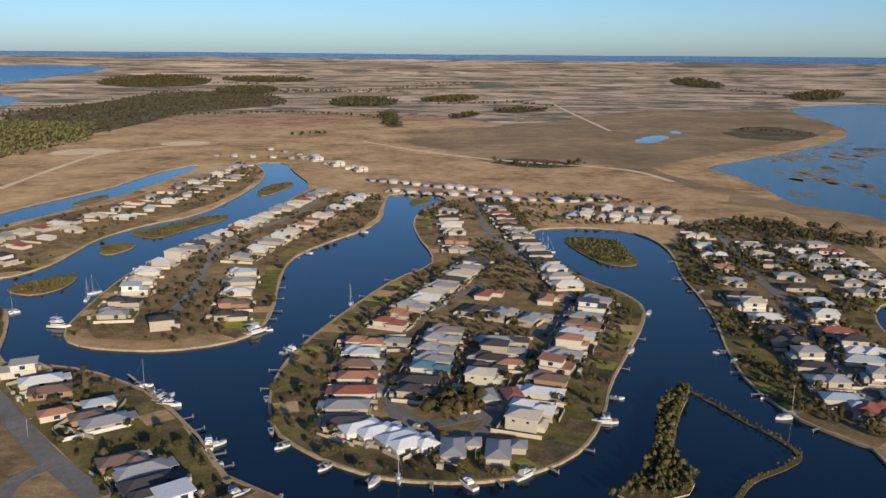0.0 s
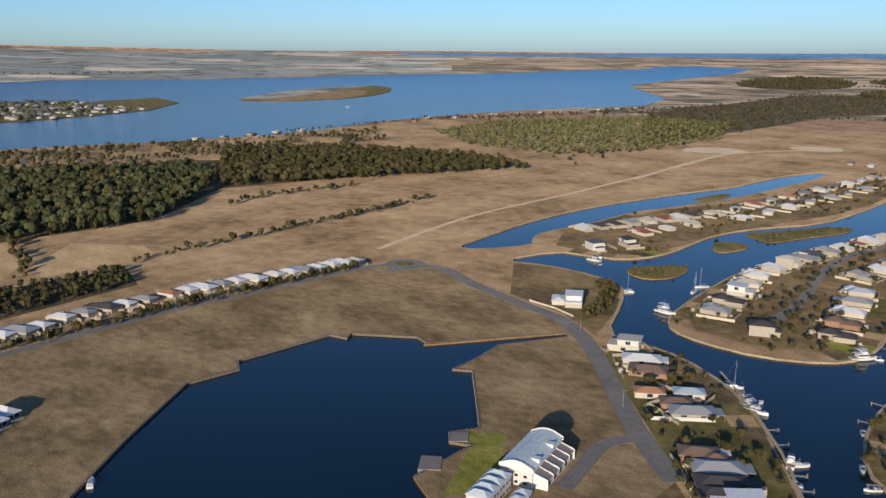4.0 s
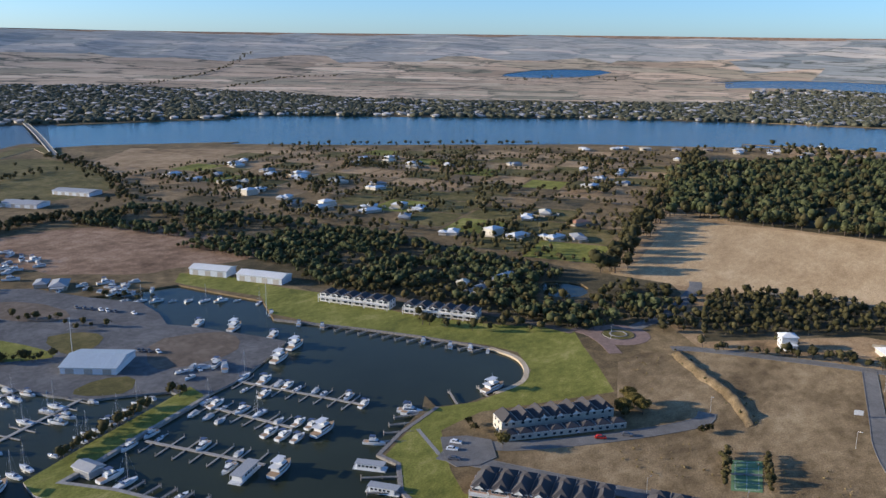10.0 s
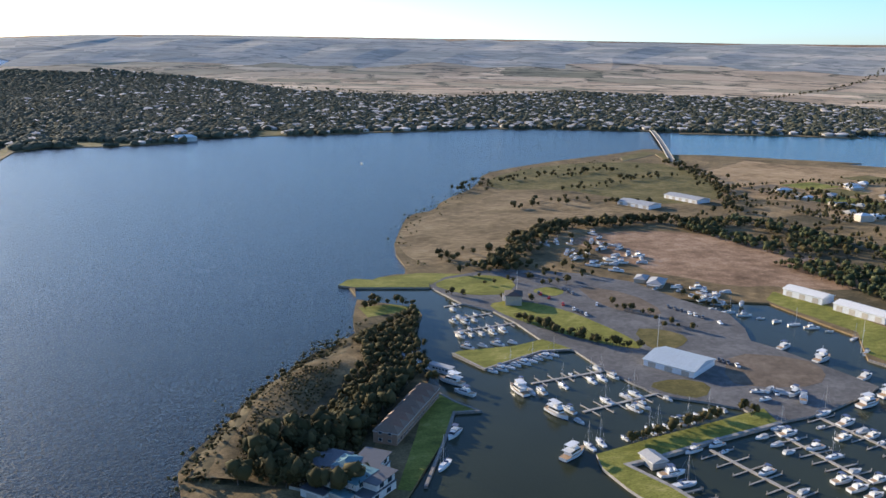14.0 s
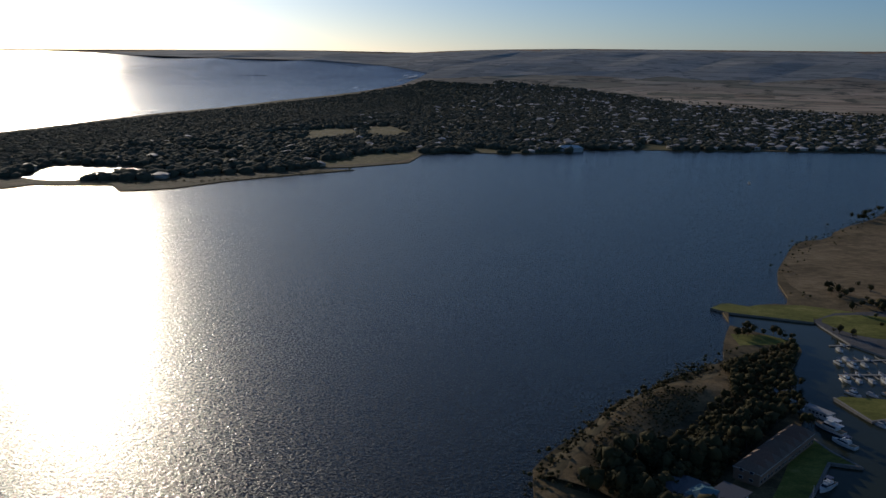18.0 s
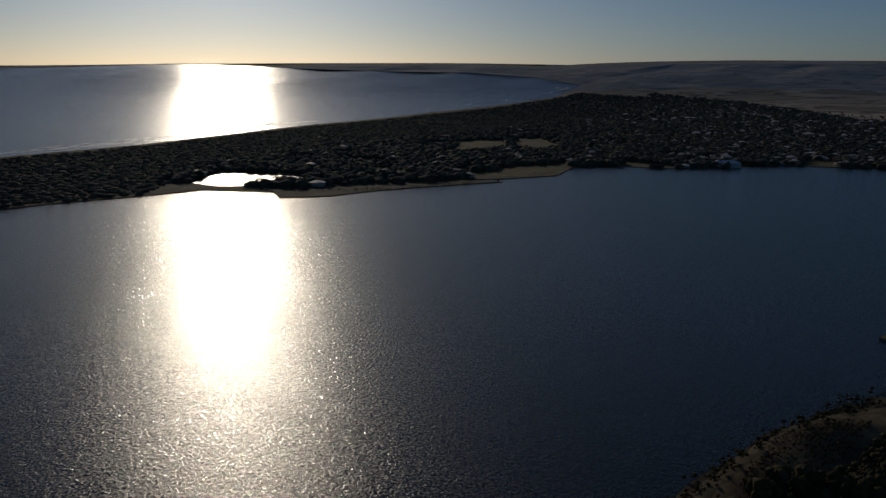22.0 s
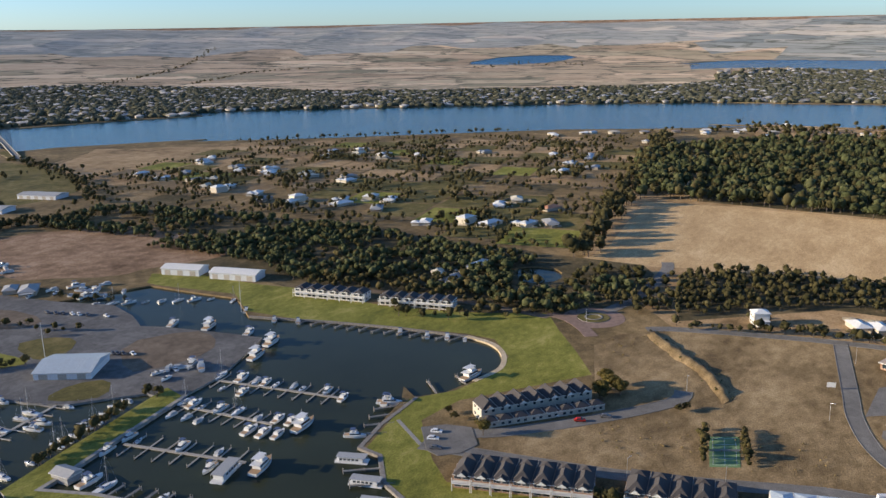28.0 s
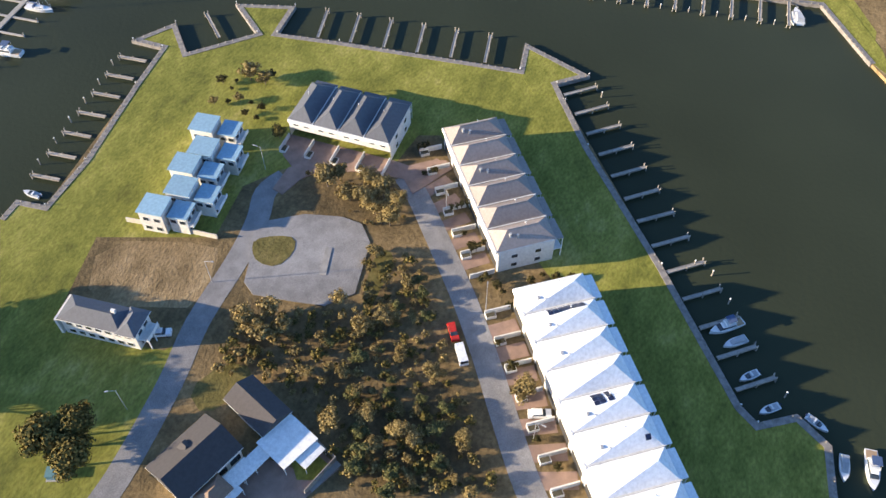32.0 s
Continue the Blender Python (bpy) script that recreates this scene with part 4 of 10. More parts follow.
alloy = plain("mast_alloy", (0.62, 0.62, 0.62), 0.4, 0.6)
bark = plain("bark", (0.13, 0.10, 0.075), 0.95, var=0.3, scale=3)


def foliage(name, stops):
    m, n, l, b = nodes_of(name)
    rnd = n.new("ShaderNodeNewGeometry").outputs["Random Per Island"]
    c = ramp(n, l, rnd, stops)
    c = mix(n, l, c, ramp(n, l, noise_tex(n, l, place_of(n), 0.09, 4, 0.7), [(0.35, (0.34,) * 3), (0.65, (0.66,) * 3)]), 0.6, "OVERLAY")
    l.new(c, b.inputs["Base Color"])
    b.inputs["Roughness"].default_value, b.inputs["Specular IOR Level"].default_value = 0.9, 0.1
    b.inputs["Diffuse Roughness"].default_value = 0.3
    return m


leaf_dark = foliage("dark_foliage", [(0, (0.040, 0.037, 0.015)), (0.5, (0.062, 0.055, 0.023)), (1, (0.095, 0.079, 0.035))])
leaf_olive = foliage("olive_foliage", [(0, (0.042, 0.038, 0.014)), (0.5, (0.066, 0.057, 0.022)), (1, (0.108, 0.084, 0.034))])
leaf_mid = foliage("sunlit_foliage", [(0, (0.06, 0.055, 0.016)), (0.5, (0.13, 0.105, 0.032)), (1, (0.23, 0.17, 0.055))])
leaf_plant = foliage("plantation_foliage", [(0, (0.08, 0.085, 0.033)), (0.5, (0.12, 0.12, 0.047)), (1, (0.175, 0.162, 0.066))])
leaf_wood = foliage("wood_foliage", [(0, (0.044, 0.052, 0.022)), (0.5, (0.068, 0.076, 0.032)), (1, (0.105, 0.108, 0.048))])
leaf_town = foliage("town_foliage", [(0, (0.080, 0.082, 0.055)), (0.5, (0.100, 0.100, 0.066)), (1, (0.13, 0.122, 0.08))])
leaf_gold = foliage("golden_foliage", [(0, (0.13, 0.098, 0.038)), (0.5, (0.245, 0.18, 0.072)), (1, (0.37, 0.27, 0.115))])
reed = foliage("reeds", [(0, (0.05, 0.05, 0.02)), (0.5, (0.09, 0.085, 0.032)), (1, (0.15, 0.12, 0.05))])


# ---- trees ----
def tree_shape(seed, height, spread, leaves, leaf, low=0.3, limbs=6):
    """Tapered trunk with limbs, and a crown of many small leaf sprays with gaps. Materials: bark, leaf."""
    r = np.random.default_rng(seed)
    s = Shape()
    top = height * 0.62
    s.tube((0, 0, -0.2), (r.normal(0, 0.15), r.normal(0, 0.15), top * 0.6), height * 0.028, height * 0.018, 5)
    lobes = []
    for i in range(limbs):
        a = 2 * math.pi * (i + r.random() * 0.7) / limbs
        d = spread * r.uniform(0.25, 0.6)
        e = (math.cos(a) * d, math.sin(a) * d, height * r.uniform(low + 0.25, 0.86))
        s.tube((0, 0, top * r.uniform(0.35, 0.6)), e, height * 0.013, height * 0.005, 4)
        lobes.append((e, spread * r.uniform(0.26, 0.42)))
        f = tuple(c * r.uniform(0.4, 0.75) for c in e[:2]) + (height * r.uniform(low + 0.15, 0.8),)
        lobes.append((f, spread * r.uniform(0.22, 0.36)))
    lobes.append(((r.normal(0, 0.1) * spread, r.normal(0, 0.1) * spread, height * 0.8), spread * 0.42))
    for i in range(leaves):
        (cx, cy, cz), rad = lobes[r.integers(len(lobes))]
        d = r.normal(size=3)
        d /= np.linalg.norm(d)
        q = np.array((cx, cy, cz)) + d * rad * r.uniform(0.35, 1.08) * np.array((1, 1, 0.72))
        t = np.cross(d, r.normal(size=3))
        t /= np.linalg.norm(t)
        b = np.cross(d, t) + d * r.uniform(-0.7, 0.7)
        w = leaf * r.uniform(0.6, 1.3)
        s.poly([tuple(q + t * w), tuple(q + b * w * 0.8), tuple(q - t * w), tuple(q - b * w * 0.9)], 1)
    return s


def far_tree(seed, leaves=42, hearts=1):
    """A small tree, unit height, for woods: trunk, dark heart and loose sprays."""
    r = np.random.default_rng(seed)
    s = Shape()
    s.tube((0, 0, -0.02), (0, 0, 0.4), 0.028, 0.018, 4)
    bm = bmesh.new()
    bmesh.ops.create_icosphere(bm, subdivisions=1, radius=1)
    for k in range(hearts):
        o = r.normal(0, 0.11, 3) * (1, 1, 0.5)
        n0 = len(s.v)
        sc = r.uniform(0.24, 0.30)
        for v in bm.verts:
            j = r.uniform(0.6, 1.3)
            s.v.append((o[0] + v.co.x * sc * j, o[1] + v.co.y * sc * j, 0.60 + o[2] + k * 0.12 + v.co.z * sc * 1.3 * j))
        for f in bm.faces:
            s.f.append(tuple(n0 + v.index for v in f.verts))
            s.m.append(1)
    bm.free()
    for i in range(leaves):
        d = r.normal(size=3)
        d /= np.linalg.norm(d)
        q = np.array((0, 0, 0.64)) + d * np.array((0.36, 0.36, 0.33)) * r.uniform(0.7, 1.15)
        t = np.cross(d, r.normal(size=3))
        t /= np.linalg.norm(t)
        b = np.cross(d, t)
        w = r.uniform(0.05, 0.12)
        s.poly([tuple(q + t * w), tuple(q + b * w + d * w * 0.5), tuple(q - t * w - d * w * 0.3)], 1)
    return s


def joined(name, shapes, spots, mats, label, category, turn=True):
    """Many alike small things as one mesh. Spots: x, y, z, size, width factor."""
    packs = []
    for s in shapes:
        loops = [i for f in s.f for i in f]
        packs.append((np.array(s.v, float), np.array(loops), np.array([len(f) for f in s.f]), np.array(s.m)))
    V, L, C, M = [], [], [], []
    off = 0
    for i, (x, y, z, size, wide) in enumerate(spots):
        v, lo, ct, mi = packs[i % len(packs)]
        a = rng.uniform(0, 6.283) if turn is True else turn
        c, q = math.cos(a), math.sin(a)
        w = v * (size * wide, size * wide, size)
        V.append(np.stack([w[:, 0] * c - w[:, 1] * q + x, w[:, 0] * q + w[:, 1] * c + y, w[:, 2] + z], 1))
        L.append(lo + off)
        C.append(ct)
        M.append(mi)
        off += len(v)
    V, L, C, M = np.concatenate(V), np.concatenate(L), np.concatenate(C), np.concatenate(M)
    me = bpy.data.meshes.new(name)
    me.vertices.add(len(V))
    me.vertices.foreach_set("co", V.ravel())
    me.loops.add(len(L))
    me.loops.foreach_set("vertex_index", L.astype(np.int32))
    me.polygons.add(len(C))
    me.polygons.foreach_set("loop_start", (np.cumsum(C) - C).astype(np.int32))
    for m in mats:
        me.materials.append(m)
    me.polygons.foreach_set("material_index", M.astype(np.int32))
    me.update(calc_edges=True)
    return tagged(new(name, me), label, category, kind="stuff")


DRY_LAND = [p for _m, p in WATERS]


def on_land(x, y):
    ok = np.ones(len(x), bool)
    for p in DRY_LAND:
        ok &= ~inside(x, y, p)
    for p in LANDS:
        ok |= inside(x, y, p)
    return ok


def spread_in(poly, gap, jitter=0.5, land=True, avoid=(), thin=0.0):
    """Loose spots in an outline, about gap apart; thin leaves clearings by a slow noise."""
    p = np.array(poly)
    (x0, y0), (x1, y1) = p.min(0), p.max(0)
    gx, gy = np.meshgrid(np.arange(x0, x1, gap), np.arange(y0, y1, gap))
    x = gx.ravel() + rng.uniform(-jitter, jitter, gx.size) * gap
    y = gy.ravel() + rng.uniform(-jitter, jitter, gx.size) * gap
    ok = inside(x, y, poly)
    for q in avoid:
        ok &= ~inside(x, y, q)
    x, y = x[ok], y[ok]
    if land and len(x):
        ok = on_land(x, y)
        x, y = x[ok], y[ok]
    if thin:
        keep = np.array([noise.noise((a / 55.0, b / 55.0, 3.3)) + rng.normal(0, 0.12) for a, b in zip(x, y)]) > thin
        x, y = x[keep], y[keep]
    return x, y


def along(line, gap, wide):
    out = []
    for (x1, y1), (x2, y2) in zip(line, line[1:]):
        n = max(1, int(math.hypot(x2 - x1, y2 - y1) / gap))
        for i in range(n):
            t = (i + rng.random()) / n
            out.append((x1 + (x2 - x1) * t + rng.normal(0, wide / 2), y1 + (y2 - y1) * t + rng.normal(0, wide / 2)))
    return out


RIDGE = [Vector(q) for q in ((-55, -278), (-64, -294), (-75, -309), (-84, -326), (-102, -348), (-122, -365), (-142, -376), (-157, -402))]
RIDGE_CUT = ((-20, -0.05), (-12, 1.8), (-4, 3.8), (4, 5.0), (9.2, 4.9), (11.0, 4.7), (14.5, 2.2), (18.5, -0.6))


def ridge_end(t):
    """The bank sinks towards both of its ends; t counts the ridge's points."""
    return min(1.0, 0.45 + 0.3 * t, 0.15 + 0.4 * (len(RIDGE) - 1 - t))


def bank(x, y):
    """Height of the headland bank at places in plan."""
    out = np.zeros(len(x))
    for i, (px, py) in enumerate(zip(x, y)):
        q, best = Vector((px, py)), 1e9
        for k in range(len(RIDGE) - 1):
            a, d = RIDGE[k], RIDGE[k + 1] - RIDGE[k]
            t = min(1, max(0, (q - a).dot(d) / d.length_squared))
            o = q - (a + d * t)
            if o.length < best:
                best = o.length
                side = o.dot(Vector((-d.y, d.x)).normalized())
                out[i] = max(0.0, float(np.interp(side, [c[0] for c in RIDGE_CUT], [c[1] for c in RIDGE_CUT]))) * ridge_end(k + t) if best < 20 else 0.0
    return out


def grove(name, spots, low, high, mat, label, wide=1.0, shapes=None, base=None):
    if len(spots):
        a = np.array(spots)
        zs = (base or lie)(a[:, 0], a[:, 1])
        joined(name, shapes or FAR_TREES, [(x, y, z, rng.uniform(low, high), wide * rng.uniform(0.8, 1.3)) for (x, y), z in zip(a, zs)], (bark, mat), label, "trees")


FAR_TREES = [far_tree(k, 44, 2) for k in range(6)]
TINY_TREES = [far_tree(k + 20, 12) for k in range(5)]
CLUMPS = [far_tree(k + 40, 5) for k in range(5)]


def dome(seed, tufts=4):
    """A low rounded crown, unit height, for closed canopies seen from afar."""
    r = np.random.default_rng(seed)
    s = Shape()
    for z, w in ((0.0, 0.42), (0.55, 0.5)):
        for i in range(6):
            a, q = (i + r.uniform(-0.3, 0.3)) * 1.0472, w * r.uniform(0.75, 1.2)
            s.v.append((math.cos(a) * q, math.sin(a) * q, z * r.uniform(0.85, 1.2)))
    s.v.append((r.normal(0, 0.1), r.normal(0, 0.1), 1.0))
    s.f = [(i, (i + 1) % 6, 6 + (i + 1) % 6, 6 + i) for i in range(6)] + [(6 + i, 6 + (i + 1) % 6, 12) for i in range(6)]
    s.m = [1] * 12
    for i in range(tufts):
        a, z, w = r.uniform(0, 6.283), r.uniform(0.5, 0.95), r.uniform(0.12, 0.2)
        c = Vector((math.cos(a) * 0.42 * (1.25 - z * 0.6), math.sin(a) * 0.42 * (1.25 - z * 0.6), z))
        s.poly([tuple(c + Vector(r.normal(0, 1, 3)) * w) for _ in range(3)], 1)
    return s


DOMES = [dome(k) for k in range(7)]


# ---- houses ----
def window_mesh(w, h):
    s = Shape()
    s.box(-w / 2, w / 2, -0.06, 0.0, 0, h, 1)
    s.box(-w / 2 + 0.08, w / 2 - 0.08, -0.09, -0.05, 0.08, h - 0.08, 0)
    return s.mesh("window", [glass, trim_white])


WINDOW_S, WINDOW_L = window_mesh(1.5, 1.2), window_mesh(2.6, 2.0)


AFAR = [False]


def put_windows(wall, x0, x1, y, z, n, big=False, back=False):
    """A run of windows on one face of a wall; back: on the face that looks along +y."""
    if AFAR[0]:
        n = 1 if big else 0
    for i in range(n):
        x = x0 + (x1 - x0) * (i + 0.5) / n
        w = part("window", WINDOW_L if big else WINDOW_S, wall)
        w.matrix_basis = pose(x, y, z, 0, 0, 180 if back else 0)


def end_windows(wall, x, y0, y1, z, n, right=True):
    n = 0 if AFAR[0] else n
    for i in range(n):
        w = part("window", WINDOW_S, wall)
        w.matrix_basis = pose(x, y0 + (y1 - y0) * (i + 0.5) / n, z, 0, 0, 90 if right else -90)


HOUSES = {}
KIND_WORDS = {"H": "long one-storey house", "I": "cross-winged one-storey house", "J": "stepped one-storey house", "L": "L-shaped house", "F": "two-storey flat-roofed modern house", "T": "two-storey hip-roofed house",
              "S": "small single-storey cottage"}


def make_house(kind, col, ob):
    wallm, roofm = WALLS[col], ROOFS[col]
    mats = [roofm, wallm]

    def body(x0, x1, y0, y1, h, roof=True, rise=None, over=0.6):
        wall = part("wall", Shape().box(x0, x1, y0, y1, -0.3, h).mesh("wall", [wallm]), ob)
        if roof:
            r = (min(x1 - x0, y1 - y0) / 2 + over) * 0.34 if rise is None else rise
            part("roof", Shape().hip(x0 - over, x1 + over, y0 - over, y1 + over, h + 0.1, r, edge=1).mesh("roof", mats), ob)
        return wall

    def garage(wall, x, y):
        if AFAR[0]:
            return
        g = part("garage_door", Shape().box(-2.4, 2.4, -0.07, 0.02, 0, 2.2).mesh("garage_door", [garage_mat]), wall)
        g.matrix_basis = pose(x, y, 0, 0, 0, -90)

    if kind == "H":
        w = body(-9, 9, -5, 5, 2.6)
        put_windows(w, -8, 8, -5, 0.8, 2, True)
        garage(w, -9, 1.2)
        s = Shape()
        s.box(9.7, 13, -4, 4, 2.25, 2.4)
        for y in (-3.8, 3.8):
            s.box(12.7, 12.85, y - 0.07, y + 0.07, -0.2, 2.25)
        part("verandah", s.mesh("verandah", [roofm]), ob)
    elif kind == "I":
        w = body(-8.5, 6, -4.4, 4.4, 2.7)
        put_windows(w, -7.5, 0, -4.4, 0.8, 1, True)
        w2 = body(0.5, 8.5, -7.6, -1.0, 2.7, rise=1.7)
        put_windows(w2, 1, 8, -7.6, 0.8, 1, True)
        garage(w, -8.5, 0.8)
        part("pergola", Shape().box(6.7, 10.6, -0.8, 4.2, 2.3, 2.42).box(10.3, 10.45, 3.8, 3.95, -0.2, 2.3).box(10.3, 10.45, -0.6, -0.45, -0.2, 2.3).mesh("pergola", [trim_white]), ob)
    elif kind == "J":
        w = body(-9.5, 1.0, -4.0, 5.2, 2.7)
        w2 = body(-1.2, 9.0, -5.2, 3.6, 3.3, rise=2.0)
        put_windows(w2, 0, 8.5, -5.2, 0.7, 1, True)
        garage(w, -9.5, 0.6)
        part("garden_wall", Shape().box(9.2, 14.5, -5.3, -5.1, -0.2, 1.5).box(14.3, 14.5, -5.1, 3.6, -0.2, 1.2).mesh("garden_wall", [cream_wall]), ob)
    elif kind == "L":
        w = body(-8, 8, -4.5, 4.5, 2.6)
        put_windows(w, -7, 7, 4.5, 0.8, 2, back=True)
        w2 = body(1.5, 8.5, -10.5, -4.4, 2.6, rise=1.4)
        put_windows(w2, 2, 8, -10.5, 0.8, 1, True)
        garage(w, -8, 0.8)
        end_windows(w2, 8.5, -10, -5, 0.6, 1)
    elif kind == "F":
        w = body(-8, 8, -5, 5, 3.0, False)
        part("parapet", Shape().box(-8.2, 8.2, -5.2, 5.2, 3.0, 3.35).mesh("parapet", mats), ob)
        w2 = part("upper_wall", Shape().box(-3, 7.6, -4.6, 4.6, 3.35, 6.2).mesh("upper_wall", [white_wall]), ob)
        s = Shape()
        s.poly([(-3.8, -5.4, 6.25), (8.8, -5.4, 6.7), (8.8, 5.4, 6.7), (-3.8, 5.4, 6.25)])
        s.poly([(-3.8, -5.4, 6.05), (-3.8, 5.4, 6.05), (8.8, 5.4, 6.5), (8.8, -5.4, 6.5)])
        s.box(8.7, 8.8, -5.4, 5.4, 6.5, 6.7).box(-3.8, -3.7, -5.4, 5.4, 6.05, 6.25).poly([(-3.8, -5.4, 6.05), (8.8, -5.4, 6.5), (8.8, -5.4, 6.7), (-3.8, -5.4, 6.25)])
        s.poly([(-3.8, 5.4, 6.05), (-3.8, 5.4, 6.25), (8.8, 5.4, 6.7), (8.8, 5.4, 6.5)])
        part("roof", s.mesh("roof", [roofm]), ob)
        put_windows(w, -7, 7, -5, 0.5, 2, True)
        put_windows(w2, -2.5, 7, -4.6, 3.8, 2, True)
        put_windows(w2, -2.5, 7, 4.6, 3.8, 1, True, True)
        end_windows(w2, 7.6, -4, 4, 4.1, 2)
        garage(w, -8, 0)
    elif kind == "T":
        w = body(-6.5, 6.5, -5, 5, 5.8)
        put_windows(w, -6, 6, -5, 0.6, 2, True)
        put_windows(w, -6, 6, -5, 3.5, 2, True)
        put_windows(w, -6, 6, 5, 3.7, 2, back=True)
        w2 = body(-9.5, -6.4, -4, 3, 2.7, rise=1.0)
        garage(w2, -9.5, -0.5)
        part("balcony", Shape().box(-6, 6, -6.8, -5, 2.8, 3.0).box(-6, 6, -6.8, -6.72, 3.0, 3.9).mesh("balcony", [trim_white]), ob)
    else:
        w = body(-6.5, 6.5, -3.8, 3.8, 2.6)
        put_windows(w, -4.5, 4.5, -3.8, 0.5, 1, True)


def house(at, turn, kind, col, group, what=""):
    AFAR[0] = math.hypot(*at) > 400
    key = (kind, col, AFAR[0])
    if key in HOUSES:
        AFAR[0] = False
        return tagged(copy_thing(HOUSES[key], pose(at[0], at[1], 0, 0, 0, turn)), group=group)
    ob = thing("house", at, turn, f"{SHADES[col]} roof on a {KIND_WORDS[kind]}, pale walls", "house", group)
    HOUSES[key] = ob
    make_house(kind, col, ob)
    AFAR[0] = False
    return ob


HOUSE_SPOTS, FAR_HOUSES = [], []


def row(a, b, colours, kinds="H", group="houses on the canal plots", swing=90, side=0.0):
    """Houses from a to b, one for each colour letter, gable ends to the street."""
    n = len(colours)
    d = math.degrees(math.atan2(b[1] - a[1], b[0] - a[0]))
    for i, c in enumerate(colours):
        if c == "w" and "cottage" not in group and rng.random() < 0.5:
            c = "gkdcgsgdbcg"[rng.integers(11)]
        t = i / max(1, n - 1)
        x, y = a[0] + (b[0] - a[0]) * t + rng.normal(0, 0.8), a[1] + (b[1] - a[1]) * t + rng.normal(0, 0.6)
        k = kinds[i % len(kinds)]
        if k == "H" and "cottage" not in group:
            k = "HIJ"[rng.integers(3)]
        if k == "S" and math.hypot(x, y) > 780:
            FAR_HOUSES.append((x, y, d + swing))
            continue
        house((x, y), d + swing + rng.normal(0, 2) + (180 if rng.random() < side else 0), k, c, group)
        HOUSE_SPOTS.append((x, y))
    if n > 2 and math.hypot(*a) < 1000:
        s = Shape()
        step = math.hypot(b[0] - a[0], b[1] - a[1]) / (n - 1)
        v = Vector((b[0] - a[0], b[1] - a[1])).normalized()
        w = Vector((-v.y, v.x))
        for i in range(n + 1):
            if rng.random() < 0.75:
                c = Vector(a) + v * step * (i - 0.5)
                q = rng.uniform(8, 13)
                p1, p2 = c - w * q, c + w * rng.uniform(8, 13)
                e = v * 0.06
                s.poly([(*(p1 + e), 1.7), (*(p2 + e), 1.7), (*(p2 - e), 1.7), (*(p1 - e), 1.7)])
                s.poly([(*(p1 + e), 0), (*(p2 + e), 0), (*(p2 + e), 1.7), (*(p1 + e), 1.7)])
                s.poly([(*(p2 - e), 0), (*(p1 - e), 0), (*(p1 - e), 1.7), (*(p2 - e), 1.7)])
        structure("fence", s.mesh("fence", [cream_fence]), "cream sheet-metal fences between the plots", "fence")


cream_fence = plain("cream_fence", (0.55, 0.47, 0.35), 0.6)
# the near island in the canals
for _line, _cols, _kinds in (
        ([(-39.4, 323.8), (-42, 422)], "dgronbo", "HHHH"), ([(-29, 455), (24, 596)], "rogwcgdcgw", "HHH"), ([(12, 636), (4, 798)], "gncwdg", "H"),
        ([(-11.9, 354.1), (3, 441)], "ddtgggw", "HHH"), ([(17.1, 370.8), (29, 425)], "cdddg", "THH"), ([(19, 481), (49, 465)], "dgw", "LH"),
        ([(9.3, 349.3), (30.7, 352.9)], "dgr", "S"), ([(33.7, 391.7), (39, 425)], "ogd", "S"), ([(-25, 424), (-35.1, 390.5)], "gg", "S"),
        ([(28, 513), (63, 504)], "ro", "L"), ([(33.1, 323.3), (95, 502)], "cwwnogobngwg", "THHHFH"), ([(82, 539), (49, 830)], "wgbddgdwgdndrgd", "HHHH"),
        ([(117, 866), (181, 882)], "wdwgw", "SH"), ([(38, 870), (91, 872)], "wcwd", "S"), ([(-84, 1001), (71, 915)], "cwcwcowcwcwcw", "S"),
        ([(-52, 922), (27, 898)], "wcwdwc", "S"), ([(122, 784), (209, 754)], "bwcwwgcw", "HT"), ([(142, 824), (216, 811)], "dwcwd", "H")):
    row(_line[0], _line[1], _cols, _kinds)
row(*[(-32.5, 319.6), (-11.8, 303.5)], "xxbx", "LH", swing=70)
row(*[(5.0, 299.9), (21.2, 299.1)], "gg", "L", swing=90)
# the second island
for _line, _cols, _kinds in (
        ([(-188, 468), (-202, 564)], "gdwcw", "LHF"), ([(-201, 590), (-194, 634)], "wcg", "HT"), ([(-192, 649), (-129, 915)], "wgwrwcwwgwrwgw", "HHLS"),
        ([(-120, 465), (-137, 566)], "dnwgw", "HH"), ([(-147, 609), (-137, 661)], "gwg", "HL"), ([(-132, 683), (-86, 883)], "wcorwnwcwr", "HS"),
        ([(-193, 1207), (-104, 1080)], "wwgwcw", "HT"), ([(-267, 1319), (-184, 1227)], "wcwd", "S")):
    row(_line[0], _line[1], _cols, _kinds, "houses on the second canal island")
house((-155, 448), 200, "T", "d", "houses on the second canal island")
# the long spit
for _line, _cols, _kinds in (
        ([(-377, 625), (-327, 739)], "wdwgcrwd", "HL"), ([(-329, 568), (-315, 593)], "ww", "TF"), ([(-317, 765), (-267, 1109)], "cwrwogwdwcw", "HS"),
        ([(-288, 758), (-250, 1013)], "wrwgwcw", "HS"), ([(-330, 642), (-311, 702)], "rwc", "HS"), ([(-328, 1235), (-191, 1204)], "wcwdwc", "S")):
    row(_line[0], _line[1], _cols, _kinds, "houses on the long spit")
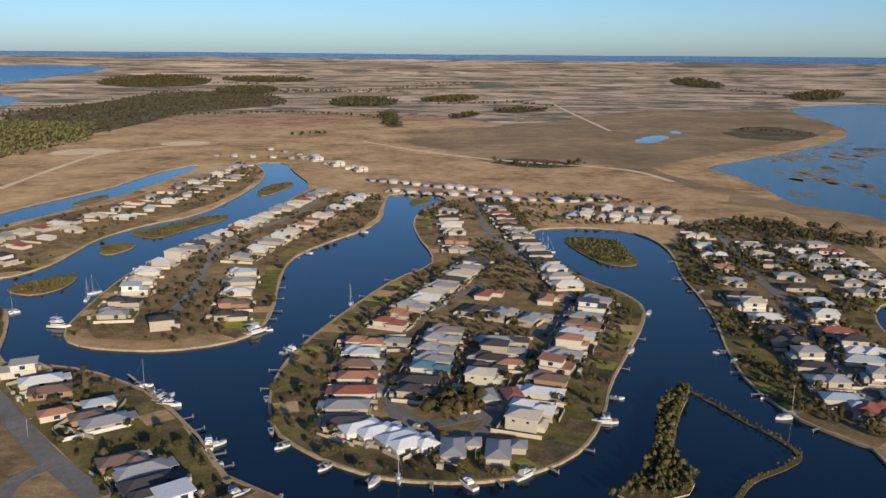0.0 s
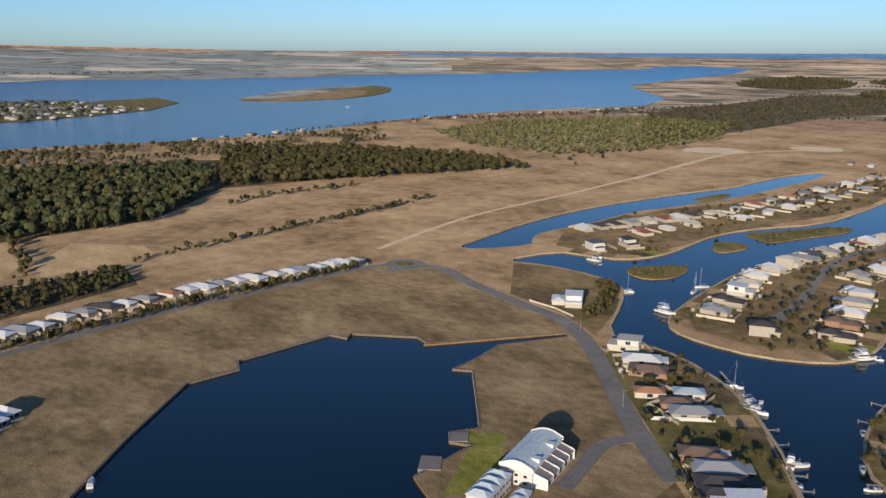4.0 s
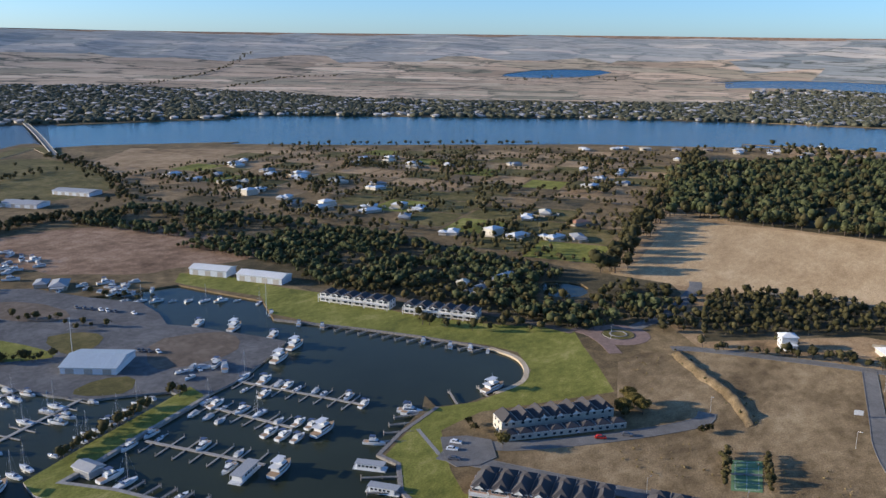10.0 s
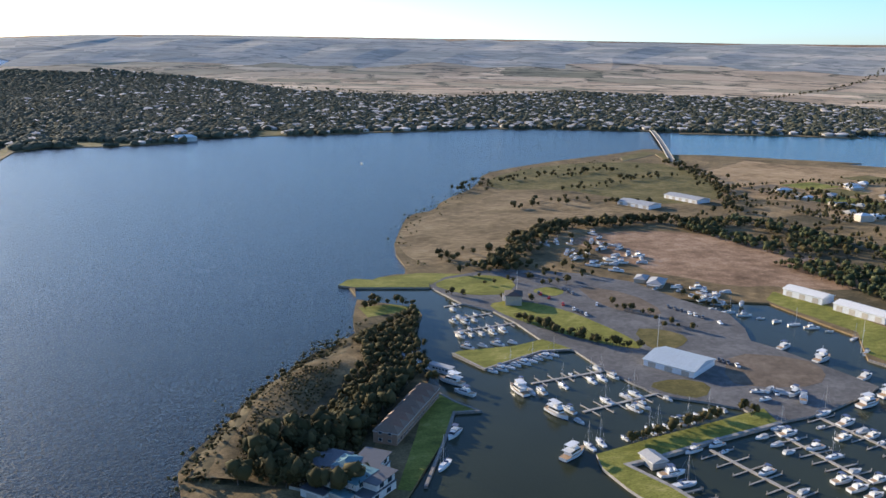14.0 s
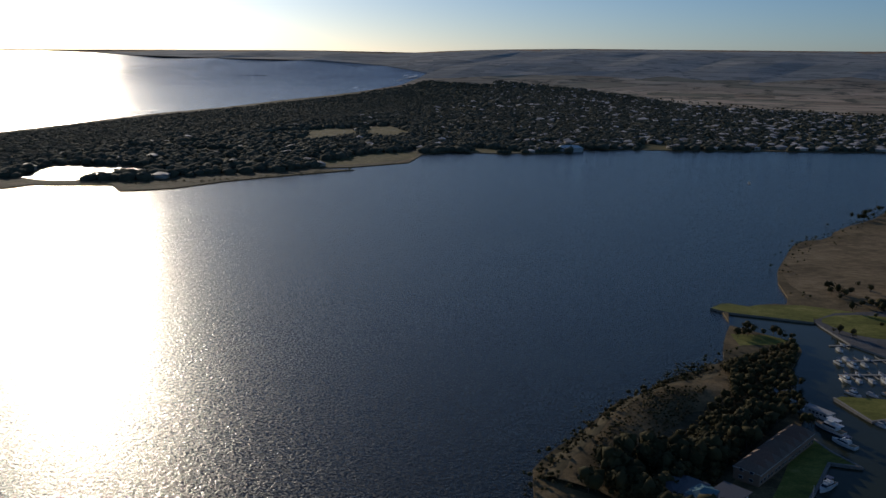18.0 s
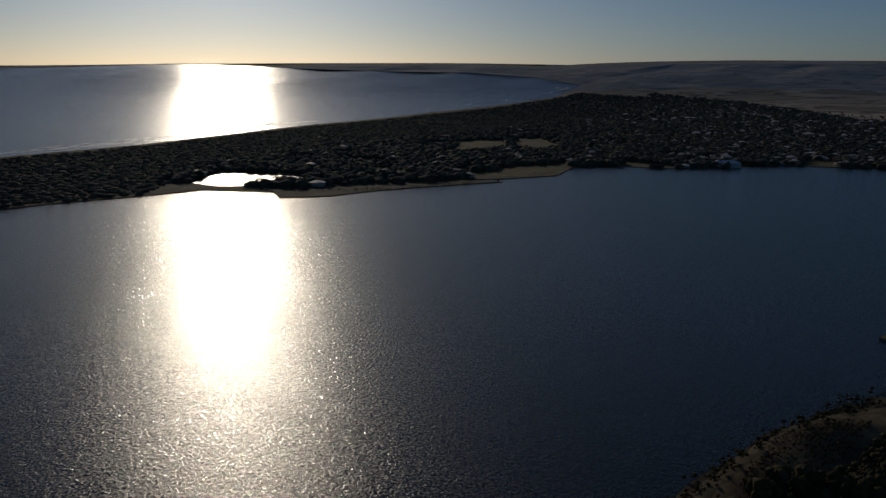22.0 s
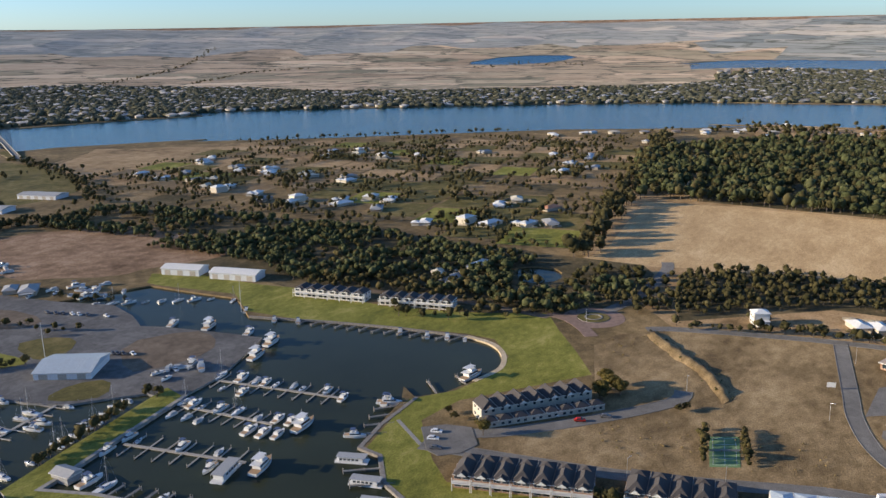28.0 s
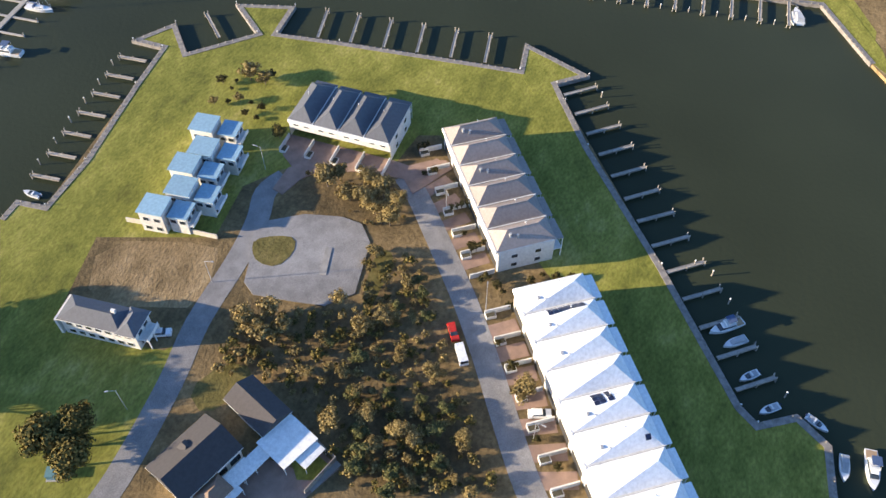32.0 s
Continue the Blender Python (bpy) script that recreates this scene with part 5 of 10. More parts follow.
# the far bank of the last canal
for _line, _cols, _kinds in (
        ([(212, 693), (189, 515)], "cbwogd", "HLH"), ([(187, 490), (182, 406)], "cwdwg", "THLH"), ([(181, 391), (176.8, 352.1)], "dgb", "LH"),
        ([(244, 658), (230, 503)], "gwdwdb", "HL"), ([(220, 468), (206, 376)], "wrdbg", "TH"), ([(273, 663), (271, 523)], "dwgwdwg", "HS"),
        ([(296, 664), (293, 544)], "wrdwgc", "H"), ([(215, 411), (204.5, 352.5)], "wdg", "H"), ([(183.4, 339.9), (192.5, 334.2)], "rn", "H")):
    row(_line[0], _line[1], _cols, _kinds, "houses along the last canal")
# the plots by the road: low houses with their long sides to each other
for _x, _y, _k, _c, _a in ((-200, 378, "F", "c", 20), (-184, 366, "H", "w", 28), (-174, 354, "H", "n", 22), (-161.5, 330.5, "S", "o", 32), (-147.5, 341, "S", "b", 30), (-147.0, 327, "S", "n", 32), (-137.5, 322.2, "H", "g", 34),
                           (-118, 288.5, "I", "n", 30), (-108.8, 281, "H", "g", 34), (-103, 271.5, "H", "d", 34), (-100.5, 264, "S", "d", 34), (-92, 258.3, "F", "x", 35), (-84.7, 240.9, "H", "d", 36)):
    house((_x, _y), _a, _k, _c, "houses beside the canal road")
    HOUSE_SPOTS.append((_x, _y))
for _line, _h in (([(-149.3, 307.0), (-127.3, 322.4)], 1.6), ([(-157.6, 318.5), (-149.5, 308.6)], 1.0), ([(-183.5, 349.8), (-165.0, 357.5)], 1.8), ([(-118.5, 272.5), (-112.0, 264.5)], 1.3), ([(-109, 263), (-100.5, 254.5)], 1.4), ([(-287, 417), (-266, 413.5), (-249, 407)], 1.2)):
    structure("garden_wall", ribbon(_line, 0.25, _h, _h + 0.2).mesh("garden_wall", [cream_fence if _h < 1.5 else white_wall]), "low pale garden wall along a plot edge", "wall")
house((-262.5, 429), 120, "F", "w", "houses beside the canal road")
house((-272, 427), 120, "S", "w", "houses beside the canal road")
HOUSE_SPOTS.append((-262, 428))
# one long street of white cottages
for _line, _cols in (([(-463, 41), (-462, 80)], "wwdww"), ([(-460, 88), (-465, 125)], "dgwwg"), ([(-463, 137), (-462, 196)], "dwwdwgw"),
                     ([(-467, 212), (-465, 261)], "wgdwg"), ([(-465, 278), (-455, 336)], "owwgww"), ([(-451, 352), (-440, 415)], "wwgwwwc")):
    row(_line[0], _line[1], _cols, "SSH", "cottages in the long street", swing=112)
# white houses along the near river bank
for _line, _cols in (([(-1271, -336), (-1380, -74)], "wcwgwcw"), ([(-1362, -21), (-1357, 391)], "wcwwgwcwwcw"), ([(-1398, 225), (-1314, 525)], "wcwwgwwcw"), ([(-1292, 849), (-1278, 1073)], "wcwgw"),
                     ([(-1302, 1471), (-1097, 2160)], "wcwgwcwwgwcw"), ([(-1264, 1383), (-1256, 1651)], "wcw")):
    row(_line[0], _line[1], _cols, "S", "cottage row on the river bank", swing=0)
# homesteads in the gardens beyond the basin
for _pts, _cols, _kinds in (
        ([(-882, -689), (-755, -598), (-705, -533), (-829, -554), (-813, -491), (-700, -387), (-685, -428), (-670, -337), (-712, -343), (-629, -272), (-641, -241), (-642, -220), (-746, -230)], "wgwwcwwgwwwwc", "HLTH"),
        ([(-715, -189), (-649, -191), (-657, -174), (-923, -231), (-1029, -225), (-957, -202), (-1257, -328), (-1303, -281), (-1001, -526), (-971, -473), (-1001, -441), (-798, -434)], "owgwwgwwccww", "HL"),
        ([(-517, -185), (-489, -204), (-480, -189), (-1209, -185), (-1335, -116), (-1347, -73), (-1311, -32)], "wcgwwww", "HS"),
        ([(-773, -691), (-756, -642), (-794, -645), (-867, -672), (-766, -584), (-828, -594), (-817, -544), (-806, -491), (-675, -429), (-678, -462), (-964, -555), (-681, -378)], "wwgwcwwwwgcw", "HLH"),
        ([(-908, -693), (-850, -613), (-849, -565), (-830, -505), (-1006, -569), (-1030, -538), (-999, -488), (-821, -446), (-718, -367), (-718, -238), (-982, -236)], "wgwcwwwgwww", "HIJ"),
        ([(-1051, -230), (-1049, -275), (-1050, -367), (-727, -537), (-725, -563), (-702, -486), (-1367, -113), (-1383, -63), (-971, 263), (-1472, -3)], "wwgwcwwwgw", "JHI"),
        ([(-1376, 194), (-1385, 224), (-1350, 263), (-1362, 305), (-1328, 337), (-1324, 370)], "wcwgwc", "S")):
    for _p, _c, _k in zip(_pts, _cols, _kinds * 9):
        house(_p, rng.uniform(-30, 30), _k, _c, "homesteads among the gardens")
        HOUSE_SPOTS.append(_p)

_unit = Shape().box(-0.5, 0.5, -0.3, 0.3, -0.02, 0.2, 0).hip(-0.55, 0.55, -0.36, 0.36, 0.2, 0.11, t=0.02, m=1).box(-0.2, 0.1, -0.31, -0.3, 0.05, 0.14, 2)
for _i, _col in enumerate("wcgkw"):
    _at = FAR_HOUSES[_i::5]
    if _at:
        joined("far_cottages", [_unit], [(x, y, 0, rng.uniform(12, 17), 1.0) for x, y, a in _at], (WALLS[_col], ROOFS[_col], glass), "small far cottages on canal ends and river bank", "houses",
               turn=radians(_at[0][2]))


# ---- terraces ----
def terrace(a, b, n, depth, h, rise, wallm, roofm, label, balcony=0, gable=False, rear=None, over=0.45, group="terraces by the water"):
    """A row of n joined houses from a to b; the row's depth lies to the left of that way."""
    length = math.hypot(b[0] - a[0], b[1] - a[1])
    u = length / n
    ob = thing("townhouse_terrace", a, math.degrees(math.atan2(b[1] - a[1], b[0] - a[0])), label, "townhouses", group)
    wall_me = Shape().box(0.02, u - 0.02, 0, depth, -0.3, h).mesh("wall", [wallm])
    roof_me = Shape().hip(0.12, u - 0.12, -over, depth + over, h + 0.12, rise, inset=(u / 2 - 0.4 if gable and rear else 1.3 if gable else u / 2), edge=1).mesh("roof", [roofm, trim_white])
    party_me = Shape().box(-0.12, 0.12, -over, depth + over, h - 0.4, h + 0.2).mesh("party_wall", [wallm])
    for i in range(n):
        w = part("wall", wall_me, ob)
        w.matrix_basis = pose(i * u, 0, 0)
        r = part("roof", roof_me, ob)
        r.matrix_basis = pose(i * u, 0, 0)
        floors = 2 if h > 4.5 else 1
        for k in range(floors):
            put_windows(w, 0.4, u - 0.4, 0, 0.6 + 2.9 * k, 2, big=(balcony > 0))
            put_windows(w, 0.4, u - 0.4, depth, 0.9 + 2.9 * k, 2, back=True)
        if gable:
            gw, gz, gy = u * 0.26, h + rise * 0.5, -over - 0.9
            g = Shape().poly([(u / 2 - gw, gy, h + 0.1), (u / 2 + gw, gy, h + 0.1), (u / 2, gy, gz)])
            g.poly([(u / 2 - gw - 0.2, gy - 0.05, h + 0.05), (u / 2, gy - 0.05, gz + 0.12), (u / 2, 1.6, gz + 0.12), (u / 2 - gw - 0.2, 0.6, h + 0.05)], 1)
            g.poly([(u / 2 + gw + 0.2, gy - 0.05, h + 0.05), (u / 2 + gw + 0.2, 0.6, h + 0.05), (u / 2, 1.6, gz + 0.12), (u / 2, gy - 0.05, gz + 0.12)], 1)
            q = part("gable", g.mesh("gable", [trim_white, roofm]), ob)
            q.matrix_basis = pose(i * u, 0, 0)
        for k in range(balcony):
            s = Shape()
            z = 2.85 * (k + 1) - 0.1
            s.box(0.15, u - 0.15, -2.4, 0.0, z, z + 0.18)
            s.box(0.15, u - 0.15, -2.4, -2.32, z + 0.9, z + 1.0)
            for j in range(9):
                x = 0.2 + (u - 0.45) * j / 8
                s.box(x, x + 0.05, -2.38, -2.33, z + 0.18, z + 0.9)
            q = part("balcony", s.mesh("balcony", [trim_white]), ob)
            q.matrix_basis = pose(i * u, 0, 0)
        if balcony:
            for x in (0.15, u - 0.35):
                q = part("post", Shape().box(x, x + 0.22, -2.45, -2.23, -0.3, h - 0.1).mesh("post", [trim_white]), ob)
                q.matrix_basis = pose(i * u, 0, 0)
        if rear:
            gap, dp, hh = rear
            y0 = depth + gap
            g = part("garage", Shape().box(0.5, u - 0.5, y0, y0 + dp, -0.3, hh).mesh("garage", [wallm]), ob)
            g.matrix_basis = pose(i * u, 0, 0)
            q = part("garage_roof", Shape().hip(0.2, u - 0.2, y0 - 0.3, y0 + dp + 0.3, hh + 0.1, 1.7, edge=1).mesh("garage_roof", [roofm, trim_white]), ob)
            q.matrix_basis = pose(i * u, 0, 0)
            if i == 0:
                door = Shape().box(1.0, u - 1.0, y0 + dp, y0 + dp + 0.06, 0, 2.2).mesh("garage_door", [garage_mat])
            part("garage_door", door, g)
        if i:
            q = part("party_wall", party_me, ob)
            q.matrix_basis = pose(i * u, 0, 0)
    for x, right in ((0, False), (length, True)):
        w = part("end_wall", Shape().box(x - 0.03, x + 0.03, 0.3, depth - 0.3, -0.3, h - 0.02).mesh("end_wall", [wallm]), ob)
        end_windows(w, x + (0.03 if right else -0.03), 1, depth - 1, 1.0, 2, right)
        if h > 4.5:
            end_windows(w, x + (0.03 if right else -0.03), 1, depth - 1, 3.9, 2, right)
    return ob


TERR_B = [(-243.8, -97.7), (-250.2, -50.6)]
TERR_C = [(-252.8, -41.0), (-254.8, -6.1)]
TERR_D = [(-255.3, 4.0), (-259.6, 39.3)]
TERR_A = [(-294.9, -105.3), (-329.0, -68.3)]
# dark wall colour here stands for the shade behind the balcony frames
terrace(*TERR_B, 7, 10, 5.0, 2.9, brick_or_recess_wall, ROOFS["d"], "row of dark-roofed townhouses with white timber balconies facing the canal", 1, True, (1.4, 6, 3.9))
terrace(*TERR_C, 5, 10, 5.0, 2.9, brick_or_recess_wall, ROOFS["d"], "short row of dark-roofed townhouses with white balconies on the lawn", 1, True, (1.4, 6, 3.9))
terrace(*TERR_D, 5, 10.0, 7.0, 0.75, white_wall, ROOFS["b"], "white three-storey apartment row with stacked balconies", 2, False)
terrace(*TERR_A, 7, 9, 5.2, 3.0, cream_wall, ROOFS["d"], "cream terrace with dark steep roofs behind a row of garages", 0, True)
terrace(*[(-289.2, -102.8), (-323.0, -61.6)], 8, 4.6, 2.6, 1.5, cream_wall, ROOFS["d"], "row of small dark-roofed garages along the lane", 0, False)
terrace(*[(-419, -268), (-421, -222)], 6, 9, 5.0, 1.8, white_wall, ROOFS["d"], "white-balconied townhouses above the basin lawn", 1, True)
terrace(*[(-420, -212), (-424, -168)], 6, 9, 5.0, 1.8, white_wall, ROOFS["d"], "second group of white-balconied townhouses above the basin lawn", 1, True)
# retirement cottages: two long white rows
UNITS = {}


def unit_row(a, b, colours, depth, turn):
    """Narrow cottages side by side, each under its own long hip roof, set slantwise to the row."""
    wd, h, over = 6.9, 2.5, 0.55
    for i, c in enumerate(colours):
        p = Vector(a).lerp(Vector(b), i / (len(colours) - 1))
        m = pose(p.x, p.y, 0, 0, 0, turn + (1.5 if i % 2 else -1.5))
        if (c, depth) in UNITS:
            copy_thing(UNITS[c, depth], m)
            continue
        ob = thing("cottage", (p.x, p.y), turn, f"narrow low cottage with a {SHADES[c]} hip roof in a row", "cottage", "white cottage rows")
        ob.matrix_basis = m
        UNITS[c, depth] = ob
        # walls greyed: the shade under the eaves is put into their colour
        w = part("wall", Shape().box(-wd / 2, wd / 2, 0, depth, -0.3, h).mesh("wall", [grey_wall]), ob)
        put_windows(w, -wd / 2 + 0.4, wd / 2 - 0.4, 0, 0.4, 2, True)
        put_windows(w, -wd / 2 + 0.4, wd / 2 - 0.4, depth, 0.9, 2, back=True)
        part("roof", Shape().hip(-wd / 2 - over, wd / 2 + over, -over, depth + over, h + 0.1, 2.5, inset=3.2, edge=1).mesh("roof", [ROOFS[c], trim_white]), ob)
        g = Shape().poly([(0.4, depth + 1.4, h + 0.15), (wd / 2 + 0.3, depth + 1.4, h + 0.15), (wd / 4 + 0.35, depth + 1.4, h + 1.3)][::-1])
        for x0, x1 in ((0.2, wd / 4 + 0.35), (wd / 4 + 0.35, wd / 2 + 0.5)):
            z0, z1 = (h + 0.12, h + 1.42) if x0 < 1 else (h + 1.42, h + 0.12)
            g.poly([(x0, depth - 2.2, z0), (x1, depth - 2.2, z1), (x1, depth + 1.6, z1), (x0, depth + 1.6, z0)], 1)
        part("porch_gable", g.mesh("porch_gable", [trim_white, ROOFS[c]]), ob, "small gabled porch roof")
        for x in (0.4, wd / 2 + 0.1):
            part("post", Shape().box(x, x + 0.16, depth + 1.2, depth + 1.36, -0.2, h + 0.15).mesh("post", [trim_white]), ob)
        part("patio_wall", Shape().box(-wd / 2 - 0.1, -wd / 2 + 0.08, -3.4, -0.02, -0.2, 1.5).box(-wd / 2 - 0.1, wd / 2 - 1.6, -3.55, -3.4, -0.2, 1.3).mesh("patio_wall", [tan_wall]), ob, "low tan patio wall")


unit_row((-304.7, 66.6), (-351.0, 134.2), "wwcxcxbgwww", 14.5, 107.0)
unit_row((-326.4, 50.8), (-356.0, 86.6), "wcwxww", 15.0, 107.0)


def apartments(at, turn):
    """Long white block with a low bent roof and stepped gable end, a lean-to row on one side, small gabled rows before it."""
    ob = thing("apartment_building", at, turn, "long white lakeside apartment block with a pale grey metal roof", "apartments", "lakeside apartments")
    n, hw, e = 30.0, 6.2, 7.0
    cut = [(-hw - 0.4, e), (-hw * 0.42, e + 1.75), (0, e + 2.15), (hw * 0.42, e + 1.75), (hw + 0.4, e)]
    wall = part("wall", Shape().box(0.3, n - 0.3, -hw, hw, -0.3, e).mesh("wall", [white_wall]), ob)
    for z in (0.7, 3.3):
        put_windows(wall, 1, n - 1, -hw, z, 6, True)
        put_windows(wall, 1, n - 1, hw, z, 6, True, True)
        end_windows(wall, 0.3, -hw + 1, hw - 1, z, 3, False)
        end_windows(wall, n - 0.3, -hw + 1, hw - 1, z, 3)
    s = Shape()
    for (y0, z0), (y1, z1) in zip(cut, cut[1:]):
        s.poly([(0.3, y0, z0), (n, y0, z0), (n, y1, z1), (0.3, y1, z1)])
        s.poly([(0.3, y0, z0 - 0.15), (0.3, y1, z1 - 0.15), (n, y1, z1 - 0.15), (n, y0, z0 - 0.15)])
    part("roof", s.mesh("roof", [ROOFS["b"]]), ob, "pale grey ribbed metal roof")
    s = Shape()
    for (y0, z0), (y1, z1) in zip(cut, cut[1:]):
        s.poly([(0, y0, z0 + 0.07), (0.07, y0, z0 + 0.07), (0.07, y1, z1 + 0.07), (0, y1, z1 + 0.07)])
        s.poly([(0, y0, z0), (0, y0, z0 + 0.07), (0, y1, z1 + 0.07), (0, y1, z1)])
    rib = s.mesh("rib", [ROOFS["b"]])
    for k in range(16):
        part("rib", rib, ob).matrix_basis = pose(1.6 + k * (n - 3.0) / 15, 0, 0)
    for x, t in ((0, 0.6), (n, 0.3)):
        s = Shape()
        top = [(y, z + 0.45) for y, z in cut]
        s.poly([(x, y, z) for y, z in [(hw + 0.4, e - 1.0), (-hw - 0.4, e - 1.0)] + top])
        s.poly([(x + t, y, z) for y, z in ([(hw + 0.4, e - 1.0), (-hw - 0.4, e - 1.0)] + top)[::-1]])
        for (y0, z0), (y1, z1) in zip(top, top[1:]):
            s.poly([(x, y0, z0), (x + t, y0, z0), (x + t, y1, z1), (x, y1, z1)])
        part("gable_parapet", s.mesh("gable_parapet", [trim_white]), ob, "white bent gable parapet")
    for x in (6.0, 19.5):
        part("dormer", Shape().box(x, x + 2.2, -hw - 0.2, -hw + 2.6, e - 0.6, e + 1.5).box(x - 0.2, x + 2.4, -hw - 0.5, -hw + 2.7, e + 1.5, e + 1.7).mesh("dormer", [trim_white]), ob, "white box dormer")
    for k in range(5):
        x0, y0, y1 = 1.5 + 5.5 * k, -hw - 0.05, -hw - 4.9
        w = part("lean_to", Shape().box(x0 + 0.1, x0 + 5.4, y1, y0, -0.3, 3.4).mesh("lean_to", [white_wall]), ob)
        put_windows(w, x0 + 0.5, x0 + 5.0, y1, 0.6, 1, True)
        part("lean_to_roof", Shape().poly([(x0, y1 - 0.4, 3.55), (x0 + 5.5, y1 - 0.4, 3.55), (x0 + 5.5, y0, 5.4), (x0, y0, 5.4)]).box(x0, x0 + 5.5, y1 - 0.45, y1 - 0.36, 3.3, 3.55).mesh("lean_to_roof", [ROOFS["k"]]), ob, "dark grey lean-to roof")
    for k in range(6):
        x = 1.45 + 5.5 * k
        s = Shape()
        prof = [(-hw - 0.05, 5.75), (-hw - 3.0, 4.75), (-hw - 4.3, 4.55), (-hw - 5.5, 3.9)]
        for t in (-0.18, 0.18):
            pts = [(x + t, y, z) for y, z in prof] + [(x + t, -hw - 5.5, -0.2 if k in (0, 5) else 3.0), (x + t, -hw - 0.05, -0.2 if k in (0, 5) else 3.0)]
            s.poly(pts if t > 0 else pts[::-1])
        for (y0, z0), (y1, z1) in zip(prof, prof[1:]):
            s.poly([(x - 0.18, y0, z0), (x - 0.18, y1, z1), (x + 0.18, y1, z1), (x + 0.18, y0, z0)])
        part("party_parapet", s.mesh("party_parapet", [trim_white]), ob, "white parapet between lean-to roofs")
    return ob


apartments((-159.3, 225.7), 102.5)
terrace(*[(-154.4, 202.5), (-158.9, 222.5)], 4, 7.6, 6.0, 1.5, white_wall, ROOFS["b"], "stepped pale-blue gabled row before the lakeside apartments", 0, group="lakeside apartments")
terrace(*[(-145.4, 202.8), (-149.6, 221.6)], 4, 4.6, 3.2, 1.1, white_wall, ROOFS["b"], "row of little pale gabled garages beside the side road", 0, group="lakeside apartments")
terrace(*[(-149.0, -325.1), (-113.0, -288.5)], 8, 10, 4.6, 2.4, brick_or_recess_wall, ROOFS["n"], "shaded brown townhouse row behind the channel lawn", 0)
row(*[(-83.8, -271.5), (-100.7, -263.7)], "ssts", "TF", "houses on the headland", swing=70)
row(*[(-85.7, -260.6), (-97.4, -250.9)], "sts", "F", "houses on the headland", swing=70)

# community hall with a broad brown hip roof
_a = (-407.5, 46.2)
hall = thing("community_hall", _a, 60, "low brown-roofed hall with brick walls and a porch", "hall")
_w = part("wall", Shape().box(0, 34, 0, 14, -0.3, 3.2).box(8, 20, -6, 0, -0.3, 3.2).mesh("wall", [brick_or_recess_wall]), hall)
put_windows(_w, 1, 8, 0, 0.8, 3, True)
put_windows(_w, 20, 33, 0, 0.8, 4, True)
put_windows(_w, 8.5, 19.5, -6, 0.8, 4, True)
part("roof", Shape().hip(-0.8, 34.8, -0.8, 14.8, 3.3, 3.6, edge=1).mesh("roof", [ROOFS["k"], trim_white]), hall)
part("porch_roof", Shape().hip(7.2, 20.8, -6.8, 7, 3.32, 2.8, edge=1).mesh("porch_roof", [ROOFS["k"], trim_white]), hall)

# long hall on the far river bank
_a, _b = [(-215, -1450), (-258, -1452)]
_L = math.hypot(_b[0] - _a[0], _b[1] - _a[1])
river_hall = thing("river_hall", _a, math.degrees(math.atan2(_b[1] - _a[1], _b[0] - _a[0])), "long low white hall on the far river bank", "hall")
part("wall", Shape().box(0, _L, 0, 16, -1.5, 6).mesh("wall", [white_wall]), river_hall)
part("roof", Shape().hip(-1, _L + 1, -1, 17, 6.1, 4.0, edge=1).mesh("roof", [ROOFS["w"], trim_white]), river_hall)

# white-walled gatehouse with a blue pool
gate = thing("gatehouse", (-456, -7), 20, "small white two-storey sales office by the pond", "house")
_w = part("wall", Shape().box(-3.5, 3.5, -4, 4, -0.3, 6.4).box(3.5, 7, -3, 3, -0.3, 3).mesh("wall", [white_wall]), gate)
part("roof", Shape().hip(-4, 4, -4.5, 4.5, 6.5, 1.6, edge=1).box(3.4, 7.3, -3.3, 3.3, 3, 3.25, 1).mesh("roof", [ROOFS["w"], trim_white]), gate)
put_windows(_w, -3, 3, -4, 0.8, 2)
put_windows(_w, -3, 3, -4, 3.8, 2)

# the two long boat sheds and the marina shed
steel_wall = plain("steel_cladding", (0.62, 0.64, 0.66), 0.5)


def shed(a, b, depth, h, rise, roofm, label, ribs=12):
    length = math.hypot(b[0] - a[0], b[1] - a[1])
    ob = thing("boat_shed", a, math.degrees(math.atan2(b[1] - a[1], b[0] - a[0])), label, "shed")
    w = part("wall", Shape().box(0, length, 0, depth, -0.3, h).mesh("wall", [steel_wall]), ob)
    part("roof", Shape().hip(-0.6, length + 0.6, -0.6, depth + 0.6, h + 0.05, rise, inset=0.05, edge=1).mesh("roof", [roofm, trim_white]), ob)
    for x in (0, length):
        part("gable", Shape().poly([(x, 0, h), (x, depth, h), (x, depth / 2, h + rise * 0.94)]).mesh("gable", [steel_wall]), ob)
    for i in range(ribs):
        x = length * (i + 0.5) / ribs
        y0, y1, ym = -0.6, depth + 0.6, depth / 2
        s = Shape()
        s.poly([(x - 0.12, y0, h + 0.12), (x + 0.12, y0, h + 0.12), (x + 0.12, ym, h + rise + 0.12), (x - 0.12, ym, h + rise + 0.12)])
        s.poly([(x + 0.12, y1, h + 0.12), (x - 0.12, y1, h + 0.12), (x - 0.12, ym, h + rise + 0.12), (x + 0.12, ym, h + rise + 0.12)])
        part("roof_rib", s.mesh("roof_rib", [roofm]), ob)
    n = max(2, int(length / 8))
    for i in range(n):
        x = length * (i + 0.5) / n
        part("roller_door", Shape().box(x - 2, x + 2, -0.08, 0.0, 0, h * 0.78).mesh("roller_door", [garage_mat]), w)
    return ob


